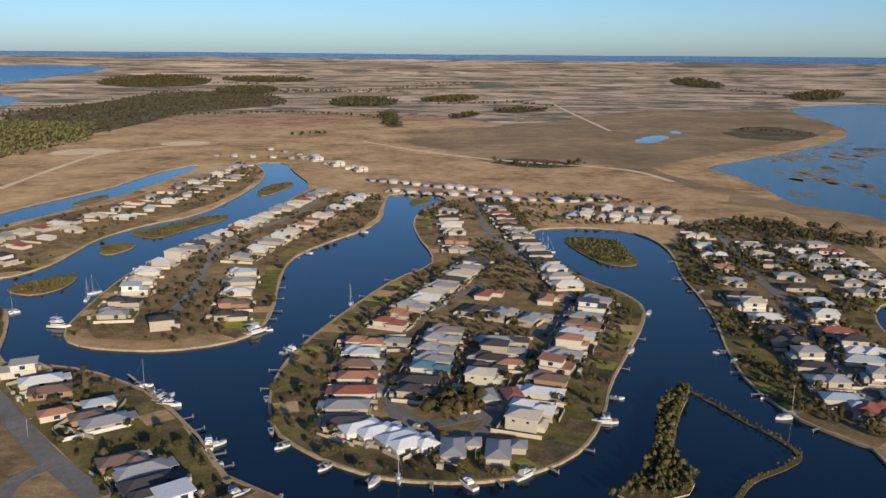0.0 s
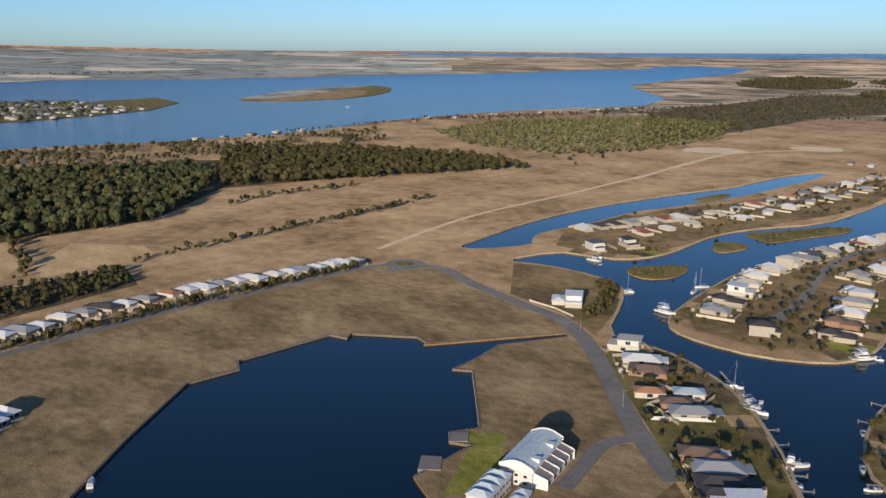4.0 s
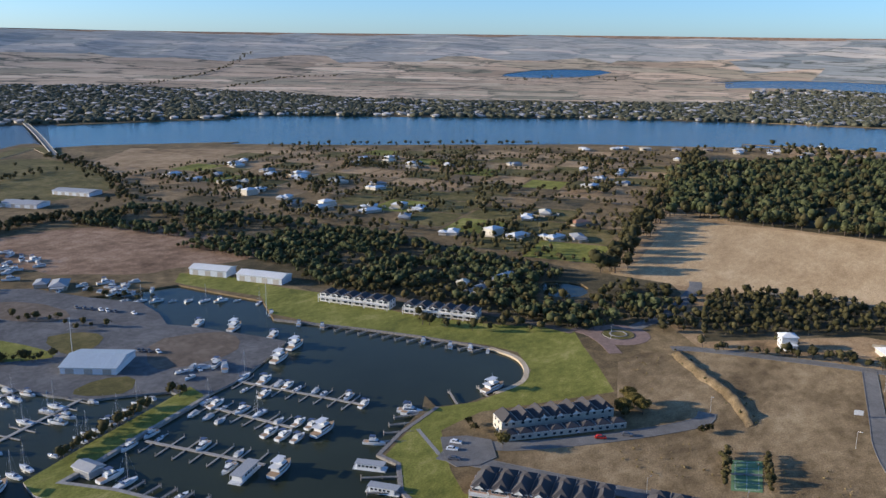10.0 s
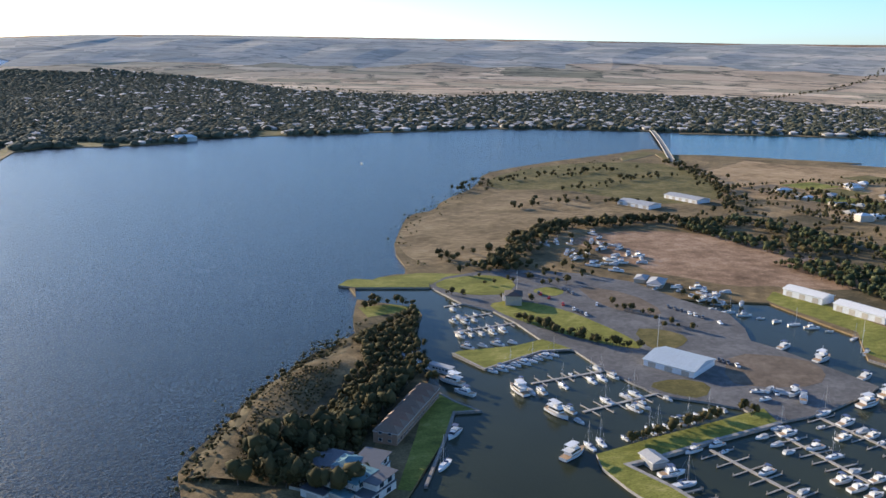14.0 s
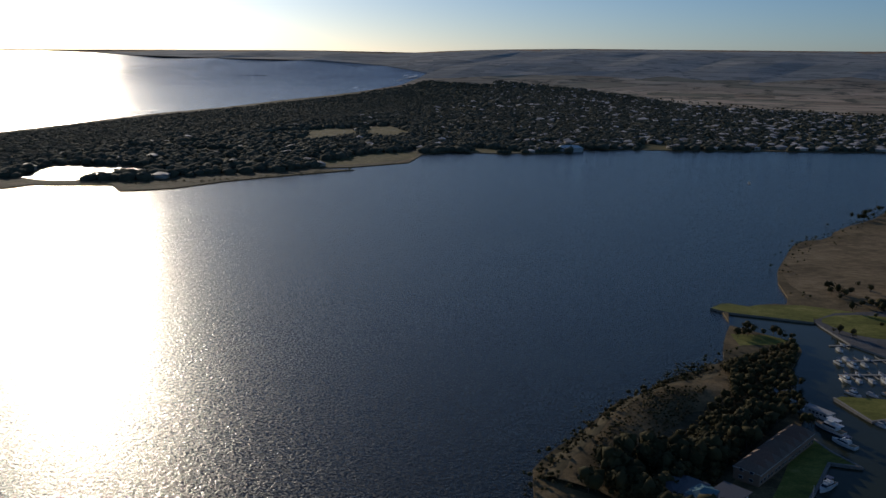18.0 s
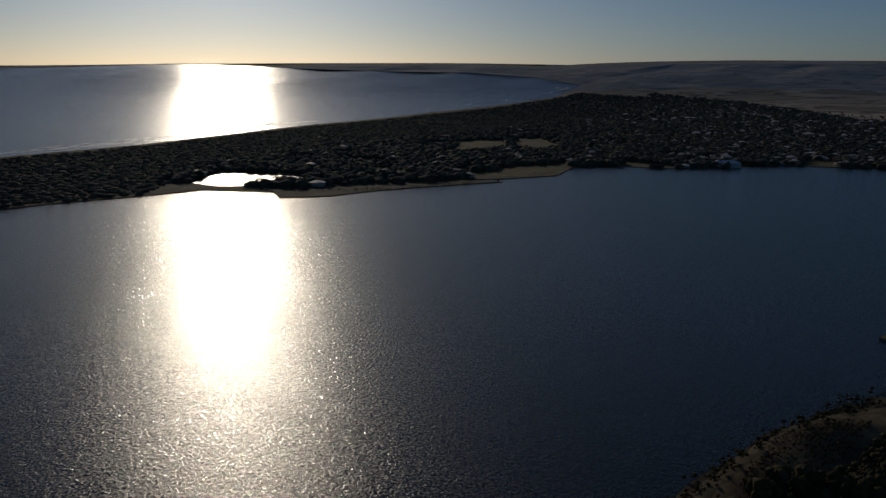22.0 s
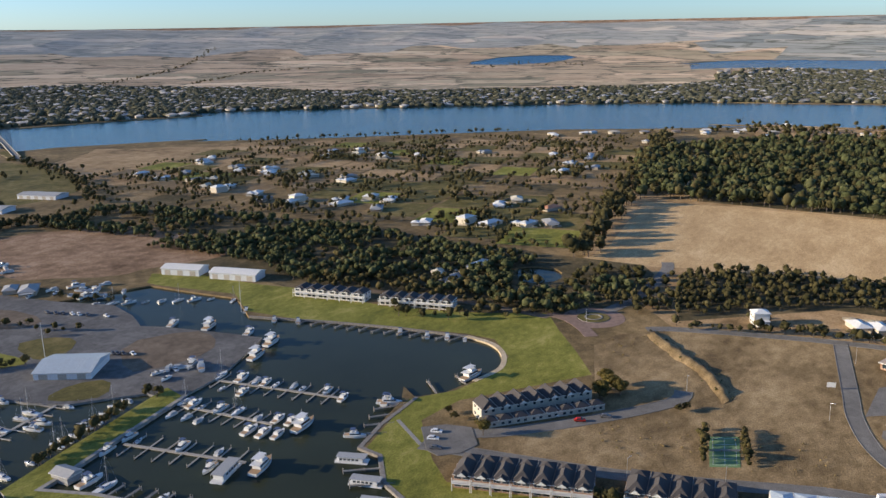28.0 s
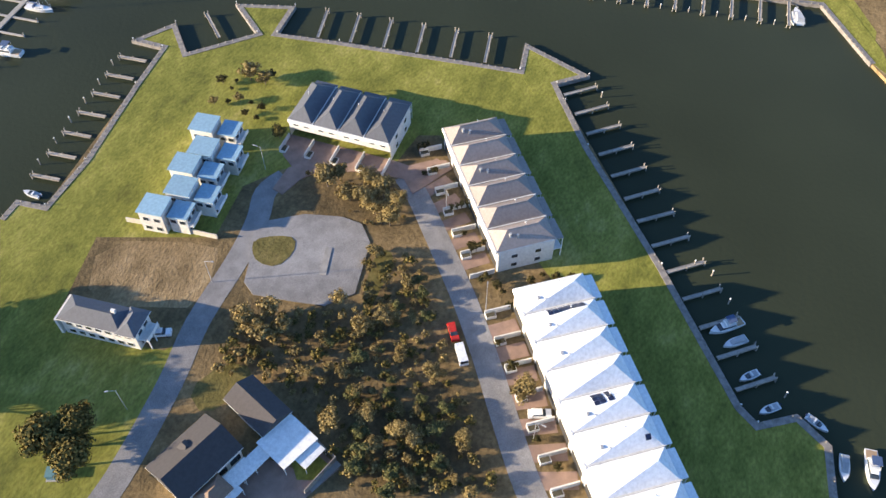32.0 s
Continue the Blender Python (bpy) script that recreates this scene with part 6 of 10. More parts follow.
shed(*[(-432, -378), (-436, -351)], 13, 4.4, 1.8, ROOFS["w"], "long white boat shed on the basin lawn")
shed(*[(-434, -341), (-437, -308)], 13, 4.4, 1.8, ROOFS["w"], "second white boat shed beside the wood")
shed(*[(-266.1, -312.8), (-276.5, -288.6)], 24, 3.4, 2.4, ROOFS["b"], "large pale-blue-roofed workshop among boat yards", 16)
shed(*[(-542, -695), (-551, -657)], 20, 4, 1.6, ROOFS["g"], "grey-roofed depot shed on the dry ground", 6)
shed(*[(-614, -708), (-620, -664)], 20, 4, 1.6, ROOFS["g"], "further grey-roofed depot shed", 6)


# ---- roads, paths, quays ----
LAYER = [0.04]


def road(line, width, label, mat=None, name="road", smooth=4):
    LAYER[0] += 0.005
    structure(name, ribbon(spline(line, smooth), width, LAYER[0]).mesh(name, [mat or asphalt]), label, name)


def kerbed(line, width, label, smooth=4):
    line = spline(line, smooth)
    LAYER[0] += 0.005
    structure("road", ribbon(line, width, LAYER[0]).mesh("road", [asphalt]), label, "road")
    for s in (1, -1):
        structure("kerb", ribbon(line, 0.3, LAYER[0] + 0.1, 0.2, side=s * (width / 2 + 0.15)).mesh("kerb", [kerb_stone]), "grey concrete kerb along the road", "kerb")


road([(-30.8, -79.8), (-43.6, -77.8), (-64.7, -78.3), (-79.8, -80.0), (-97.4, -79.4), (-109.4, -80.2), (-118.1, -82.1), (-124.2, -79.7)], 5.4, "asphalt lane on the near point", pale_asphalt)
road([(-56.7, 2.2), (-65.5, -4.7), (-75.4, -11.0), (-87.7, -18.4), (-101.0, -27.0), (-114.3, -36.8), (-128.0, -47.3), (-132.9, -52.3)], 5.4, "asphalt lane beside the terraces", pale_asphalt)
structure("pavement", slab([(-119.4, -80.9), (-126.9, -80.2), (-131.6, -74.7), (-133.7, -63.6), (-136.1, -52.7), (-139.6, -48.0), (-140.9, -44.0), (-138.5, -41.9), (-127.7, -48.4), (-131.8, -51.9), (-131.6, -62.8), (-127.7, -73.1), (-123.9, -75.9), (-118.4, -77.9)], 0.21, 0.3, [paving]), "brown brick paving in front of the garages", "pavement")
structure("road", slab([(-104.7, -79.3), (-109.6, -78.2), (-114.3, -70.3), (-116.1, -61.8), (-115.5, -56.6), (-110.9, -52.8), (-96.6, -50.9), (-91.6, -55.9), (-90.6, -62.7), (-89.7, -71.9), (-92.2, -75.2), (-96.7, -76.3)], 0.225, 0.3, [pale_asphalt]), "grey asphalt turning place", "road")
structure("traffic_island", slab(rounded([(-103.8, -78.3), (-106.4, -73.8), (-107.1, -69.3), (-102.7, -68.0), (-97.9, -70.0), (-97.9, -74.8), (-100.6, -77.4)]), 0.3, 0.3, [verge]), "grassy island in the turning place", "island")
structure("kerb_median", slab([(-106.7, -61.7), (-106.6, -60.3), (-99.3, -58.8), (-99.1, -60.3)], 0.36, 0.4, [concrete]), "narrow concrete median", "kerb")
structure("pavement", slab([(-137.9, -84.8), (-137.0, -56.8), (-136.2, -50.5), (-132.4, -51.1), (-131.2, -62.6), (-127.4, -72.9), (-126.7, -78.3), (-130.6, -83.3)], 0.19, 0.3, [paving]), "brown brick forecourt of the slate-roofed houses", "pavement")
# drives between lane and terraces
for _k in range(6):
    _t = (_k + 0.35) / 6
    _p, _q = Vector((-142.1, -46.6)).lerp(Vector((-111.6, -23.7)), _t), Vector((-136.0, -49.7)).lerp(Vector((-105.8, -31.8)), _t)
    structure("driveway", ribbon([tuple(_p), tuple(_q)], 3.2, 0.032).mesh("driveway", [paving]), "brick-paved drive", "driveway")
for _k in range(7):
    _t = (_k + 0.4) / 7
    _p, _q = Vector((-101.3, -16.5)).lerp(Vector((-66.3, 5.9)), _t), Vector((-96.0, -23.7)).lerp(Vector((-63.2, -4.0)), _t)
    structure("driveway", ribbon([tuple(_p), tuple(_q)], 3.6, 0.032).mesh("driveway", [paving]), "brick-paved drive", "driveway")

# concrete capping round the near point
POINT = [(-91.7, -137.4), (-97.9, -137.2), (-98.4, -129.7), (-114.2, -129.0), (-143.1, -131.8), (-159.1, -132.7), (-159.5, -142.2), (-170.0, -134.6), (-158.9, -125.1), (-172.7, -110.2), (-183.5, -122.0), (-187.6, -105.1), (-174.4, -104.8), (-176.1, -86.6), (-179.4, -35.3), (-191.0, -36.6), (-182.7, -17.0), (-176.8, -24.5), (-170.8, -20.9), (-156.1, -11.9), (-124.2, 11.2), (-93.9, 31.2), (-91.1, 34.7), (-95.3, 41.9), (-90.5, 48.4), (-80.1, 49.7)]
structure("lawn", slab([(-177.3, -34.0), (-190.0, -35.6), (-182.9, -18.6), (-176.9, -25.6), (-172.6, -23.2), (-171.5, -30.0)], 0.05, 1.4, [lawn]), "small grassy corner of the point", "lawn")
structure("quay_edge", ribbon(POINT, 1.5, 0.12, 1.6, side=-0.55).mesh("quay_edge", [quay_stone]), "pale concrete walkway capping the quay wall", "quay")
NORTH_QUAY = [(-238.3, -122.0), (-229.8, -110.1), (-217.4, -120.6), (-212.5, -101.5), (-225.4, -96.7), (-226.9, -75.1), (-229.2, -37.5), (-232.0, 14.7), (-234.5, 41.6), (-210.7, 55.6)]
structure("lawn", slab([(-234.7, 42.0), (-210.6, 56.2), (-205.5, 61.0), (-217.5, 58.5), (-229.5, 52.5), (-240.5, 46.5)], 0.06, 1.4, [lawn, quay_stone], 1), "grass behind the last stretch of quay", "lawn")
structure("quay_edge", ribbon(NORTH_QUAY[4:], 1.5, 0.12, 1.6, side=0.4).mesh("quay_edge", [quay_stone]), "concrete quay along the terrace lawn", "quay")
structure("quay_edge", ribbon([(-308.5, -140.2), (-279.6, -143.1), (-258.6, -142.0), (-255.4, -131.9), (-238.3, -122.0), (-229.8, -110.1)], 1.8, 0.1, 1.5, side=0.8).mesh("quay_edge", [quay_stone]), "timber-edged quay by the houseboats", "quay")
structure("quay_edge", ribbon([(-377, -272), (-379, -257), (-384, -224), (-387, -187), (-386.9, -146.0)], 1.4, 0.1, 1.5, side=0.6).mesh("quay_edge", [quay_stone]), "low stone edge of the basin lawn", "quay")
structure("beach", ribbon(spline([(-386.9, -146.0), (-381.9, -132.2), (-374.1, -123.8), (-362.3, -118.1), (-349.3, -116.7), (-333.3, -122.8)], 4), 2.6, 0.06, 1.2, side=0.4).mesh("beach", [sand]), "narrow sandy rim of the basin", "sand")
structure("quay_edge", ribbon([(-250.5, 88.0), (-270.0, 117.5), (-298.7, 155.9), (-330.8, 204.1), (-327.4, 230.7), (-337.4, 237.4), (-333, 294), (-321, 296), (-325, 303), (-294, 322), (-283, 318), (-237, 380)], 1.0, 0.14, 1.8, side=0.4).mesh("quay_edge", [wet_timber]), "timber retaining wall round the dark lake", "quay")
structure("quay_edge", ribbon([(-233, 376), (-253, 341), (-249.3, 317.8), (-248.8, 297.9), (-240.5, 302.6), (-198.2, 254.4), (-205.0, 243.2), (-199.4, 236.7), (-190.9, 240.1), (-191.1, 206.9)], 1.0, 0.14, 1.8, side=0.4).mesh("quay_edge", [wet_timber]), "timber retaining wall of the lake's far side", "quay")
structure("quay_edge", ribbon([(-117.5, -248.1), (-143.7, -283.7), (-155.2, -300.6), (-166.3, -297.4), (-160.8, -311.1), (-157.2, -330.9)], 1.2, 0.1, 1.4, side=0.5).mesh("quay_edge", [quay_stone]), "concrete wall beside the channel lawn", "quay")

# roads of the village
kerbed([(-284.3, -105.5), (-290.1, -93.4), (-312.0, -64.5), (-339.2, -36.7), (-352.8, -33.6)], 7, "lane past the cream terrace")
kerbed([(-268.9, -120.5), (-269.6, -97.8), (-270.3, -76.2), (-271.6, -47.4), (-276.1, -16.7), (-283.0, 19.9), (-283.3, 37.5), (-290.8, 58.6)], 7, "lane behind the terraces")
kerbed([(-438, 31), (-374.5, 32.3), (-348.0, 32.9), (-322.8, 37.5), (-303.1, 47.3), (-289.9, 61.7), (-279.8, 63.5), (-270.2, 49.2), (-269.9, 30.0)], 6.2, "road bend past the white cottages")
kerbed([(-427, -61), (-432, -47), (-436, -10), (-438, 31), (-436, 65), (-434, 120), (-435, 188), (-436, 265), (-428, 344), (-424, 405), (-413, 433)], 6.2, "long avenue along the cottages")
kerbed([(-405, 412), (-387, 444), (-335, 424), (-288, 409), (-249, 397), (-208.2, 362.3), (-167.8, 315.8), (-142.7, 288.6), (-117.2, 264.8)], 8.5, "two-lane road curving down to the canal houses")
kerbed([(-144.7, 287.9), (-151.8, 275.3), (-149.1, 255.3), (-145.1, 234.7)], 6, "side road to the lakeside apartments")
road([(-434, 133), (-420, 129), (-422, 113), (-374.8, 117.5)], 5, "farm track to the cottages", gravel)
road([(-451, -86), (-489, -73), (-544, -67), (-566, -69)], 8, "road through the trees from the roundabout")
road([(21.2, 338.3), (-5.2, 326.5), (-20.1, 343.6), (-30.5, 383.3), (-29.9, 415.0), (-20, 452), (2, 502), (29, 549)], 7, "street on the near canal island")
road([(-22.6, 343.5), (-9.7, 321.1), (13.2, 316.2), (24.0, 344.2), (27.8, 384.3), (45, 434), (71, 475), (80, 536), (68, 596), (51, 650), (34, 764), (38, 870)], 7, "second street on the near canal island")
road([(-158, 470), (-160, 530), (-172, 607), (-170, 685), (-140, 785), (-124, 899)], 7, "street on the second canal island")
road([(237, 720), (222, 617), (215, 553), (214, 501), (202, 447), (195, 403), (191.9, 372.8), (195.6, 350.0)], 7, "street along the last canal")
road([(-347, 650), (-329, 743), (-289, 883), (-280, 1060)], 6, "street on the long spit")
road([(-430, -114), (-440, -160), (-443, -217), (-441, -277)], 6, "track behind the basin lawn", gravel)
road([(-458, 458), (-488, 615), (-488, 806), (-499, 1097), (-511, 1267)], 5, "dirt track over the paddock", sand)
road([(-486, 923), (-505, 1139), (-495, 1272), (-412, 1396)], 6, "dirt track beyond the canals", sand)
road([(-140, 1458), (-22, 1298), (92, 1200), (235, 1118), (274, 1010)], 9, "sandy track on the flats", sand)
road([(278, 3434), (320, 2802), (323, 2189), (327, 1683)], 8, "straight drain across the flats", sand)

road([(-739, 111), (-646, 102), (-563, 98)], 3.2, "fence track across the stubble", waste)
# the roundabout
_c = Vector((-437, -91))
_ring = [(_c.x + 13 * math.cos(a * 0.2618), _c.y + 13 * math.sin(a * 0.2618)) for a in range(24)]
structure("road", ribbon(_ring, 8, 0.07, closed=True).mesh("road", [paving]), "brick-paved roundabout carriageway", "road")
structure("traffic_island", slab([(_c.x + 8.6 * math.cos(a * 0.2618), _c.y + 8.6 * math.sin(a * 0.2618)) for a in range(24)], 0.3, 0.4, [verge, concrete], 1), "planted round island with a pale kerb", "island")
structure("kerb", ribbon([(_c.x + 4.5 * math.cos(a * 0.2618), _c.y + 4.5 * math.sin(a * 0.2618)) for a in range(24)], 0.8, 0.55, 0.4, closed=True).mesh("kerb", [concrete]), "inner ring of pale stone", "kerb")
road([(-436, -116), (-430, -103), (-419, -93), (-407.1, -85.6)], 7, "paved arm of the roundabout", paving)

# little roundabout at the end of the cottage street
_c = Vector((-409, 436))
_ring = [(_c.x + 10.5 * math.cos(a * 0.2618), _c.y + 10.5 * math.sin(a * 0.2618)) for a in range(24)]
structure("road", ribbon(_ring, 7, 0.16, closed=True).mesh("road", [asphalt]), "asphalt ring of the small roundabout", "road")
structure("traffic_island", slab([(_c.x + 6.9 * math.cos(a * 0.2618), _c.y + 6.9 * math.sin(a * 0.2618)) for a in range(24)], 0.3, 0.4, [verge, kerb_stone], 1), "grassy round island with a grey kerb", "island")
structure("kerb", ribbon([(_c.x + 14.2 * math.cos(a * 0.2618), _c.y + 14.2 * math.sin(a * 0.2618)) for a in range(3, 17)], 0.5, 0.22, 0.3).mesh("kerb", [kerb_stone]), "outer kerb of the small roundabout", "kerb")
# timber decks on the lake shore
for _q in ([(-199.5, 220.4), (-193.0, 224.9), (-186.4, 216.5), (-193.2, 211.4)], [(-203.8, 243.4), (-198.4, 247.7), (-193.5, 241.3), (-199.1, 236.8)]):
    structure("deck", slab(_q, 0.35, 1.6, [timber]), "grey timber deck on the lake shore", "deck")

# lanes, car park and gardens among the white cottages
structure("lane", slab([(-314, 50), (-334, 41), (-340, 42), (-362, 92), (-375, 120), (-364, 131)], 0.05, 0.2, [asphalt]), "grey lane between the white cottage rows", "road")
structure("car_park", slab([(-351, 36.5), (-384, 44), (-394, 58), (-390, 80), (-377, 89), (-352, 38)], 0.055, 0.2, [asphalt]), "grey car park beside the brown-roofed hall", "car park")
structure("lawn", slab([(-424, 81), (-434, 92), (-398, 92), (-391, 79)], 0.06, 0.2, [lawn]), "walled green garden beside the hall", "lawn")
# tennis court
court = plain("green_court", (0.15, 0.25, 0.11), 0.85)
_q = [(-312.3, -19.6), (-316.0, -8.9), (-291.5, -7.0), (-288.3, -17.3)]
structure("tennis_court", slab(_q, 0.08, 0.2, [court]), "green hard tennis court", "court")
for _u in (0.12, 0.88, 0.5):
    _p1, _p2 = Vector(_q[0]).lerp(Vector(_q[1]), _u), Vector(_q[3]).lerp(Vector(_q[2]), _u)
    structure("court_line", ribbon([tuple(_p1.lerp(_p2, 0.06)), tuple(_p1.lerp(_p2, 0.94))], 0.12, 0.095, 0.02).mesh("court_line", [trim_white]), "white court line", "line")
for _u in (0.06, 0.27, 0.73, 0.94):
    _p1, _p2 = Vector(_q[0]).lerp(Vector(_q[3]), _u), Vector(_q[1]).lerp(Vector(_q[2]), _u)
    structure("court_line", ribbon([tuple(_p1.lerp(_p2, 0.12)), tuple(_p1.lerp(_p2, 0.88))], 0.12, 0.1, 0.02).mesh("court_line", [trim_white]), "white court line", "line")
net = thing("tennis_net", Vector(_q[0]).lerp(Vector(_q[2]), 0.5), math.degrees(math.atan2(_q[1][1] - _q[0][1], _q[1][0] - _q[0][0])), "dark net across the green court", "net")
part("mesh_band", Shape().box(-5.5, 5.5, -0.03, 0.03, 0.12, 1.0).mesh("mesh_band", [canvas_grey]), net)
for _x in (-5.6, 5.6):
    part("post", Shape().tube((_x, 0, 0), (_x, 0, 1.1), 0.06, 0.06).mesh("post", [alloy]), net)

# car parks beside the cream terrace
structure("road", slab([(-282.3, -126.2), (-288.0, -117.6), (-288.9, -107.2), (-276.0, -100.1), (-267.5, -103.8), (-262.7, -110.9), (-265.4, -116.6)], 0.23, 0.3, [asphalt]), "small car park by the basin lawn", "road")
structure("path", ribbon([(-285.4, -137.6), (-268.9, -120.5)], 1.6, 0.06).mesh("path", [concrete]), "concrete footpath over the lawn", "path")

# the marina yard and its two green moles
YARD = [(-230, -487), (-231, -464), (-232, -444), (-242, -422), (-243, -398), (-240, -365), (-240, -356), (-247, -345), (-244.6, -315.6), (-246.2, -295.4), (-251.2, -276.6), (-262.1, -265.2), (-271.8, -252.9), (-270.5, -236.0), (-294, -234.5), (-310, -236), (-340, -242), (-350, -245), (-350, -262), (-348.5, -285), (-347, -306), (-344, -319), (-357, -336), (-369, -361), (-363, -397), (-362, -442), (-339, -478), (-293, -510), (-250, -503)]
structure("yard", slab(YARD, 0.03, 3, [yard_asphalt, concrete], 1), "grey asphalt boat yard and car park", "yard")
structure("lawn", slab(rounded([(-246, -436), (-262, -437), (-275, -425), (-283, -405), (-286, -380), (-287, -352), (-283, -330), (-268, -344), (-260, -362), (-252, -380), (-247, -400), (-244, -418)]), 0.08, 0.2, [lawn]), "green lawn between the car park and the berths", "lawn")
structure("lawn", slab(rounded([(-233, -489), (-253, -501), (-285, -496), (-289, -472), (-268, -449), (-246, -456), (-238, -470)]), 0.09, 0.2, [lawn]), "green lawn at the harbour mouth", "lawn")
structure("ground_patch", slab(rounded([(-318, -310), (-348, -288), (-344, -269), (-324.6, -256.9), (-298.1, -266.7), (-287.3, -279.4)]), 0.07, 0.2, [gravel]), "bare red-brown gravel beside the workshop", "gravel")
structure("lawn", slab(rounded([(-285, -452), (-305, -455), (-306, -438), (-290, -433)]), 0.085, 0.2, [lawn]), "small lawn in the car park", "lawn")
structure("lawn", slab(rounded([(-297, -362), (-313, -354), (-317, -336), (-300, -325), (-283, -326)]), 0.086, 0.2, [verge]), "rough verge round the turning head", "lawn")
structure("ground_patch", slab(rounded([(-321, -453), (-343, -419), (-336, -377), (-317, -376), (-309, -411)]), 0.06, 0.2, [gravel]), "worn gravel patch in the boat yard", "gravel")
structure("ground_patch", slab(rounded([(-269.2, -292.7), (-280.1, -279.9), (-264.0, -267.2), (-253.1, -278.7), (-250.6, -292.2)]), 0.075, 0.2, [verge]), "rough grass beside the workshop", "grass")
structure("mole", slab([(-274.0, -234.0), (-233.0, -232.5), (-206.0, -230.5), (-193.0, -230.6), (-197.6, -210.5), (-199.4, -176.0), (-195.2, -165.2), (-184.8, -167.2), (-183.0, -190.0), (-181.6, -216.8), (-182.5, -233.0), (-187.0, -243.2), (-215.0, -245.4), (-248.0, -246.8), (-280.0, -248.5)], 0.25, 3, [lawn, concrete], 1), "narrow green mole between the two basins", "mole")
structure("path", ribbon([(-276.0, -234.2), (-233.0, -232.7), (-206.0, -230.7), (-193.4, -230.8), (-197.8, -210.5), (-199.2, -178.0)], 1.8, 0.32, 0.5, side=-0.8).mesh("path", [concrete]), "pale walkway along the mole", "path")
structure("mole", slab([(-241, -366), (-222, -363), (-191.0, -367.8), (-186.4, -365.1), (-191.5, -340.3), (-231, -351), (-247, -347)], 0.2, 3, [lawn, concrete], 1), "small green mole among the berths", "mole")
structure("quay_edge", ribbon([(-187.2, -366.6), (-191.5, -340.3), (-231, -351), (-246, -347)], 1.0, 0.3, 0.6).mesh("quay_edge", [concrete]), "pale edge of the small mole", "quay")
structure("pier", slab([(-176, -511), (-186, -521), (-192, -522), (-233, -493), (-229, -483), (-184, -502)], 0.3, 3, [lawn, timber], 1), "low green breakwater at the harbour mouth", "pier")

# surf along the ocean beach
_line = spline([(1136, -970), (1058, -1128), (993, -1354), (903, -1632), (870, -1850), (780, -2449), (563, -3088), (319, -3580), (60, -3990)], 14)
_s = Shape()
for _k in range(3):
    for _i in range(len(_line) - 1):
        _quad = []
        for _j, _sd in ((_i, 0), (_i + 1, 0), (_i + 1, 1), (_i, 1)):
            _x, _y = _line[_j]
            _r = math.hypot(_x, _y)
            _o = _k * 0.012 * _r + math.sin(_j * 1.7 + _k * 2.1) * 0.002 * _r + _sd * (0.005 + 0.003 * math.sin(_j * 2.3 + _k)) * _r
            _quad.append((_x + _o, _y - _o * 0.3, float(lie(_x, _y)) - 0.93))
        if rng.random() < 0.9 - 0.3 * _k:
            _s.poly(_quad)
structure("surf", _s.mesh("surf", [plain("sea_foam", (0.72, 0.74, 0.74), 0.6)]), "white lines of surf along the ocean beach", "surf")
# mud shoals in the shallow bay
_x, _y = spread_in([(375, 860), (385, 1000), (380, 1080), (420, 1180), (560, 1340), (700, 1500), (760, 1440), (620, 1240), (520, 1060), (480, 900)], 17, land=False, thin=0.06)
_s = Shape()
for _a, _b in zip(_x, _y):
    _m, _w = rng.integers(6, 9), rng.uniform(3, 11)
    _s.poly([(_a + math.cos(q * 6.283 / _m) * _w * rng.uniform(0.5, 1.2), _b + math.sin(q * 6.283 / _m) * _w * rng.uniform(0.7, 2.0), LEVEL + 0.03) for q in range(_m)])
tagged(new("mud_shoals", _s.mesh("mud_shoals", [mudflat])), "wet brown mud shoals in the shallow bay", "mud", kind="stuff")
# pools on the flats
for _poly in ([(330, 1480), (352, 1540), (395, 1600), (420, 1570), (385, 1500), (350, 1450)], [(430, 1640), (450, 1700), (466, 1680), (448, 1630)]):
    structure("pool", slab(ragged(rounded(_poly), 14, 6), 0.05, 0.3, [canal]), "shallow blue pool on the mud flats", "pool")

# pale sandy edge along the canal shores
shore_stone = earth("shore_stone", [(0.36, (0.25, 0.19, 0.12)), (0.5, (0.37, 0.29, 0.19)), (0.64, (0.47, 0.38, 0.26))], 0.06, 0.4, 1.6)
_s = Shape()
for _ring, (_mat, _poly) in enumerate(WATERS[:5]):
    _n = len(_poly)
    _top = 0.06 + 0.006 * _ring
    for _i in range(_n):
        _a, _b = Vector(_poly[_i]), Vector(_poly[(_i + 1) % _n])
        if (_b - _a).length < 0.5 or (_b - _a).length > 120:
            continue
        _d = (_b - _a).normalized()
        _nr = Vector((-_d.y, _d.x))
        _m = (_a + _b) / 2
        for _sg in (1, -1):
            _q = _m + _nr * _sg * 2.5
            _w = _m - _nr * _sg * 2.5
            if on_land(np.array([_q.x]), np.array([_q.y]))[0] and not on_land(np.array([_w.x]), np.array([_w.y]))[0]:
                _o = _nr * _sg
                _p1, _p2, _p3, _p4 = _a - _o * 0.3, _b - _o * 0.3, _b + _o * 0.9, _a + _o * 0.9
                _s.poly([(*_p1, _top), (*_p2, _top), (*_p3, _top), (*_p4, _top)])
                _o *= 0.004 * _ring
                _s.poly([(*(_p1 + _o), _top), (*(_p1 + _o), -1.3), (*(_p2 + _o), -1.3), (*(_p2 + _o), _top)])
structure("shore_edge", _s.mesh("shore_edge", [shore_stone]), "pale sandy stone edge along the canal shores", "shore")

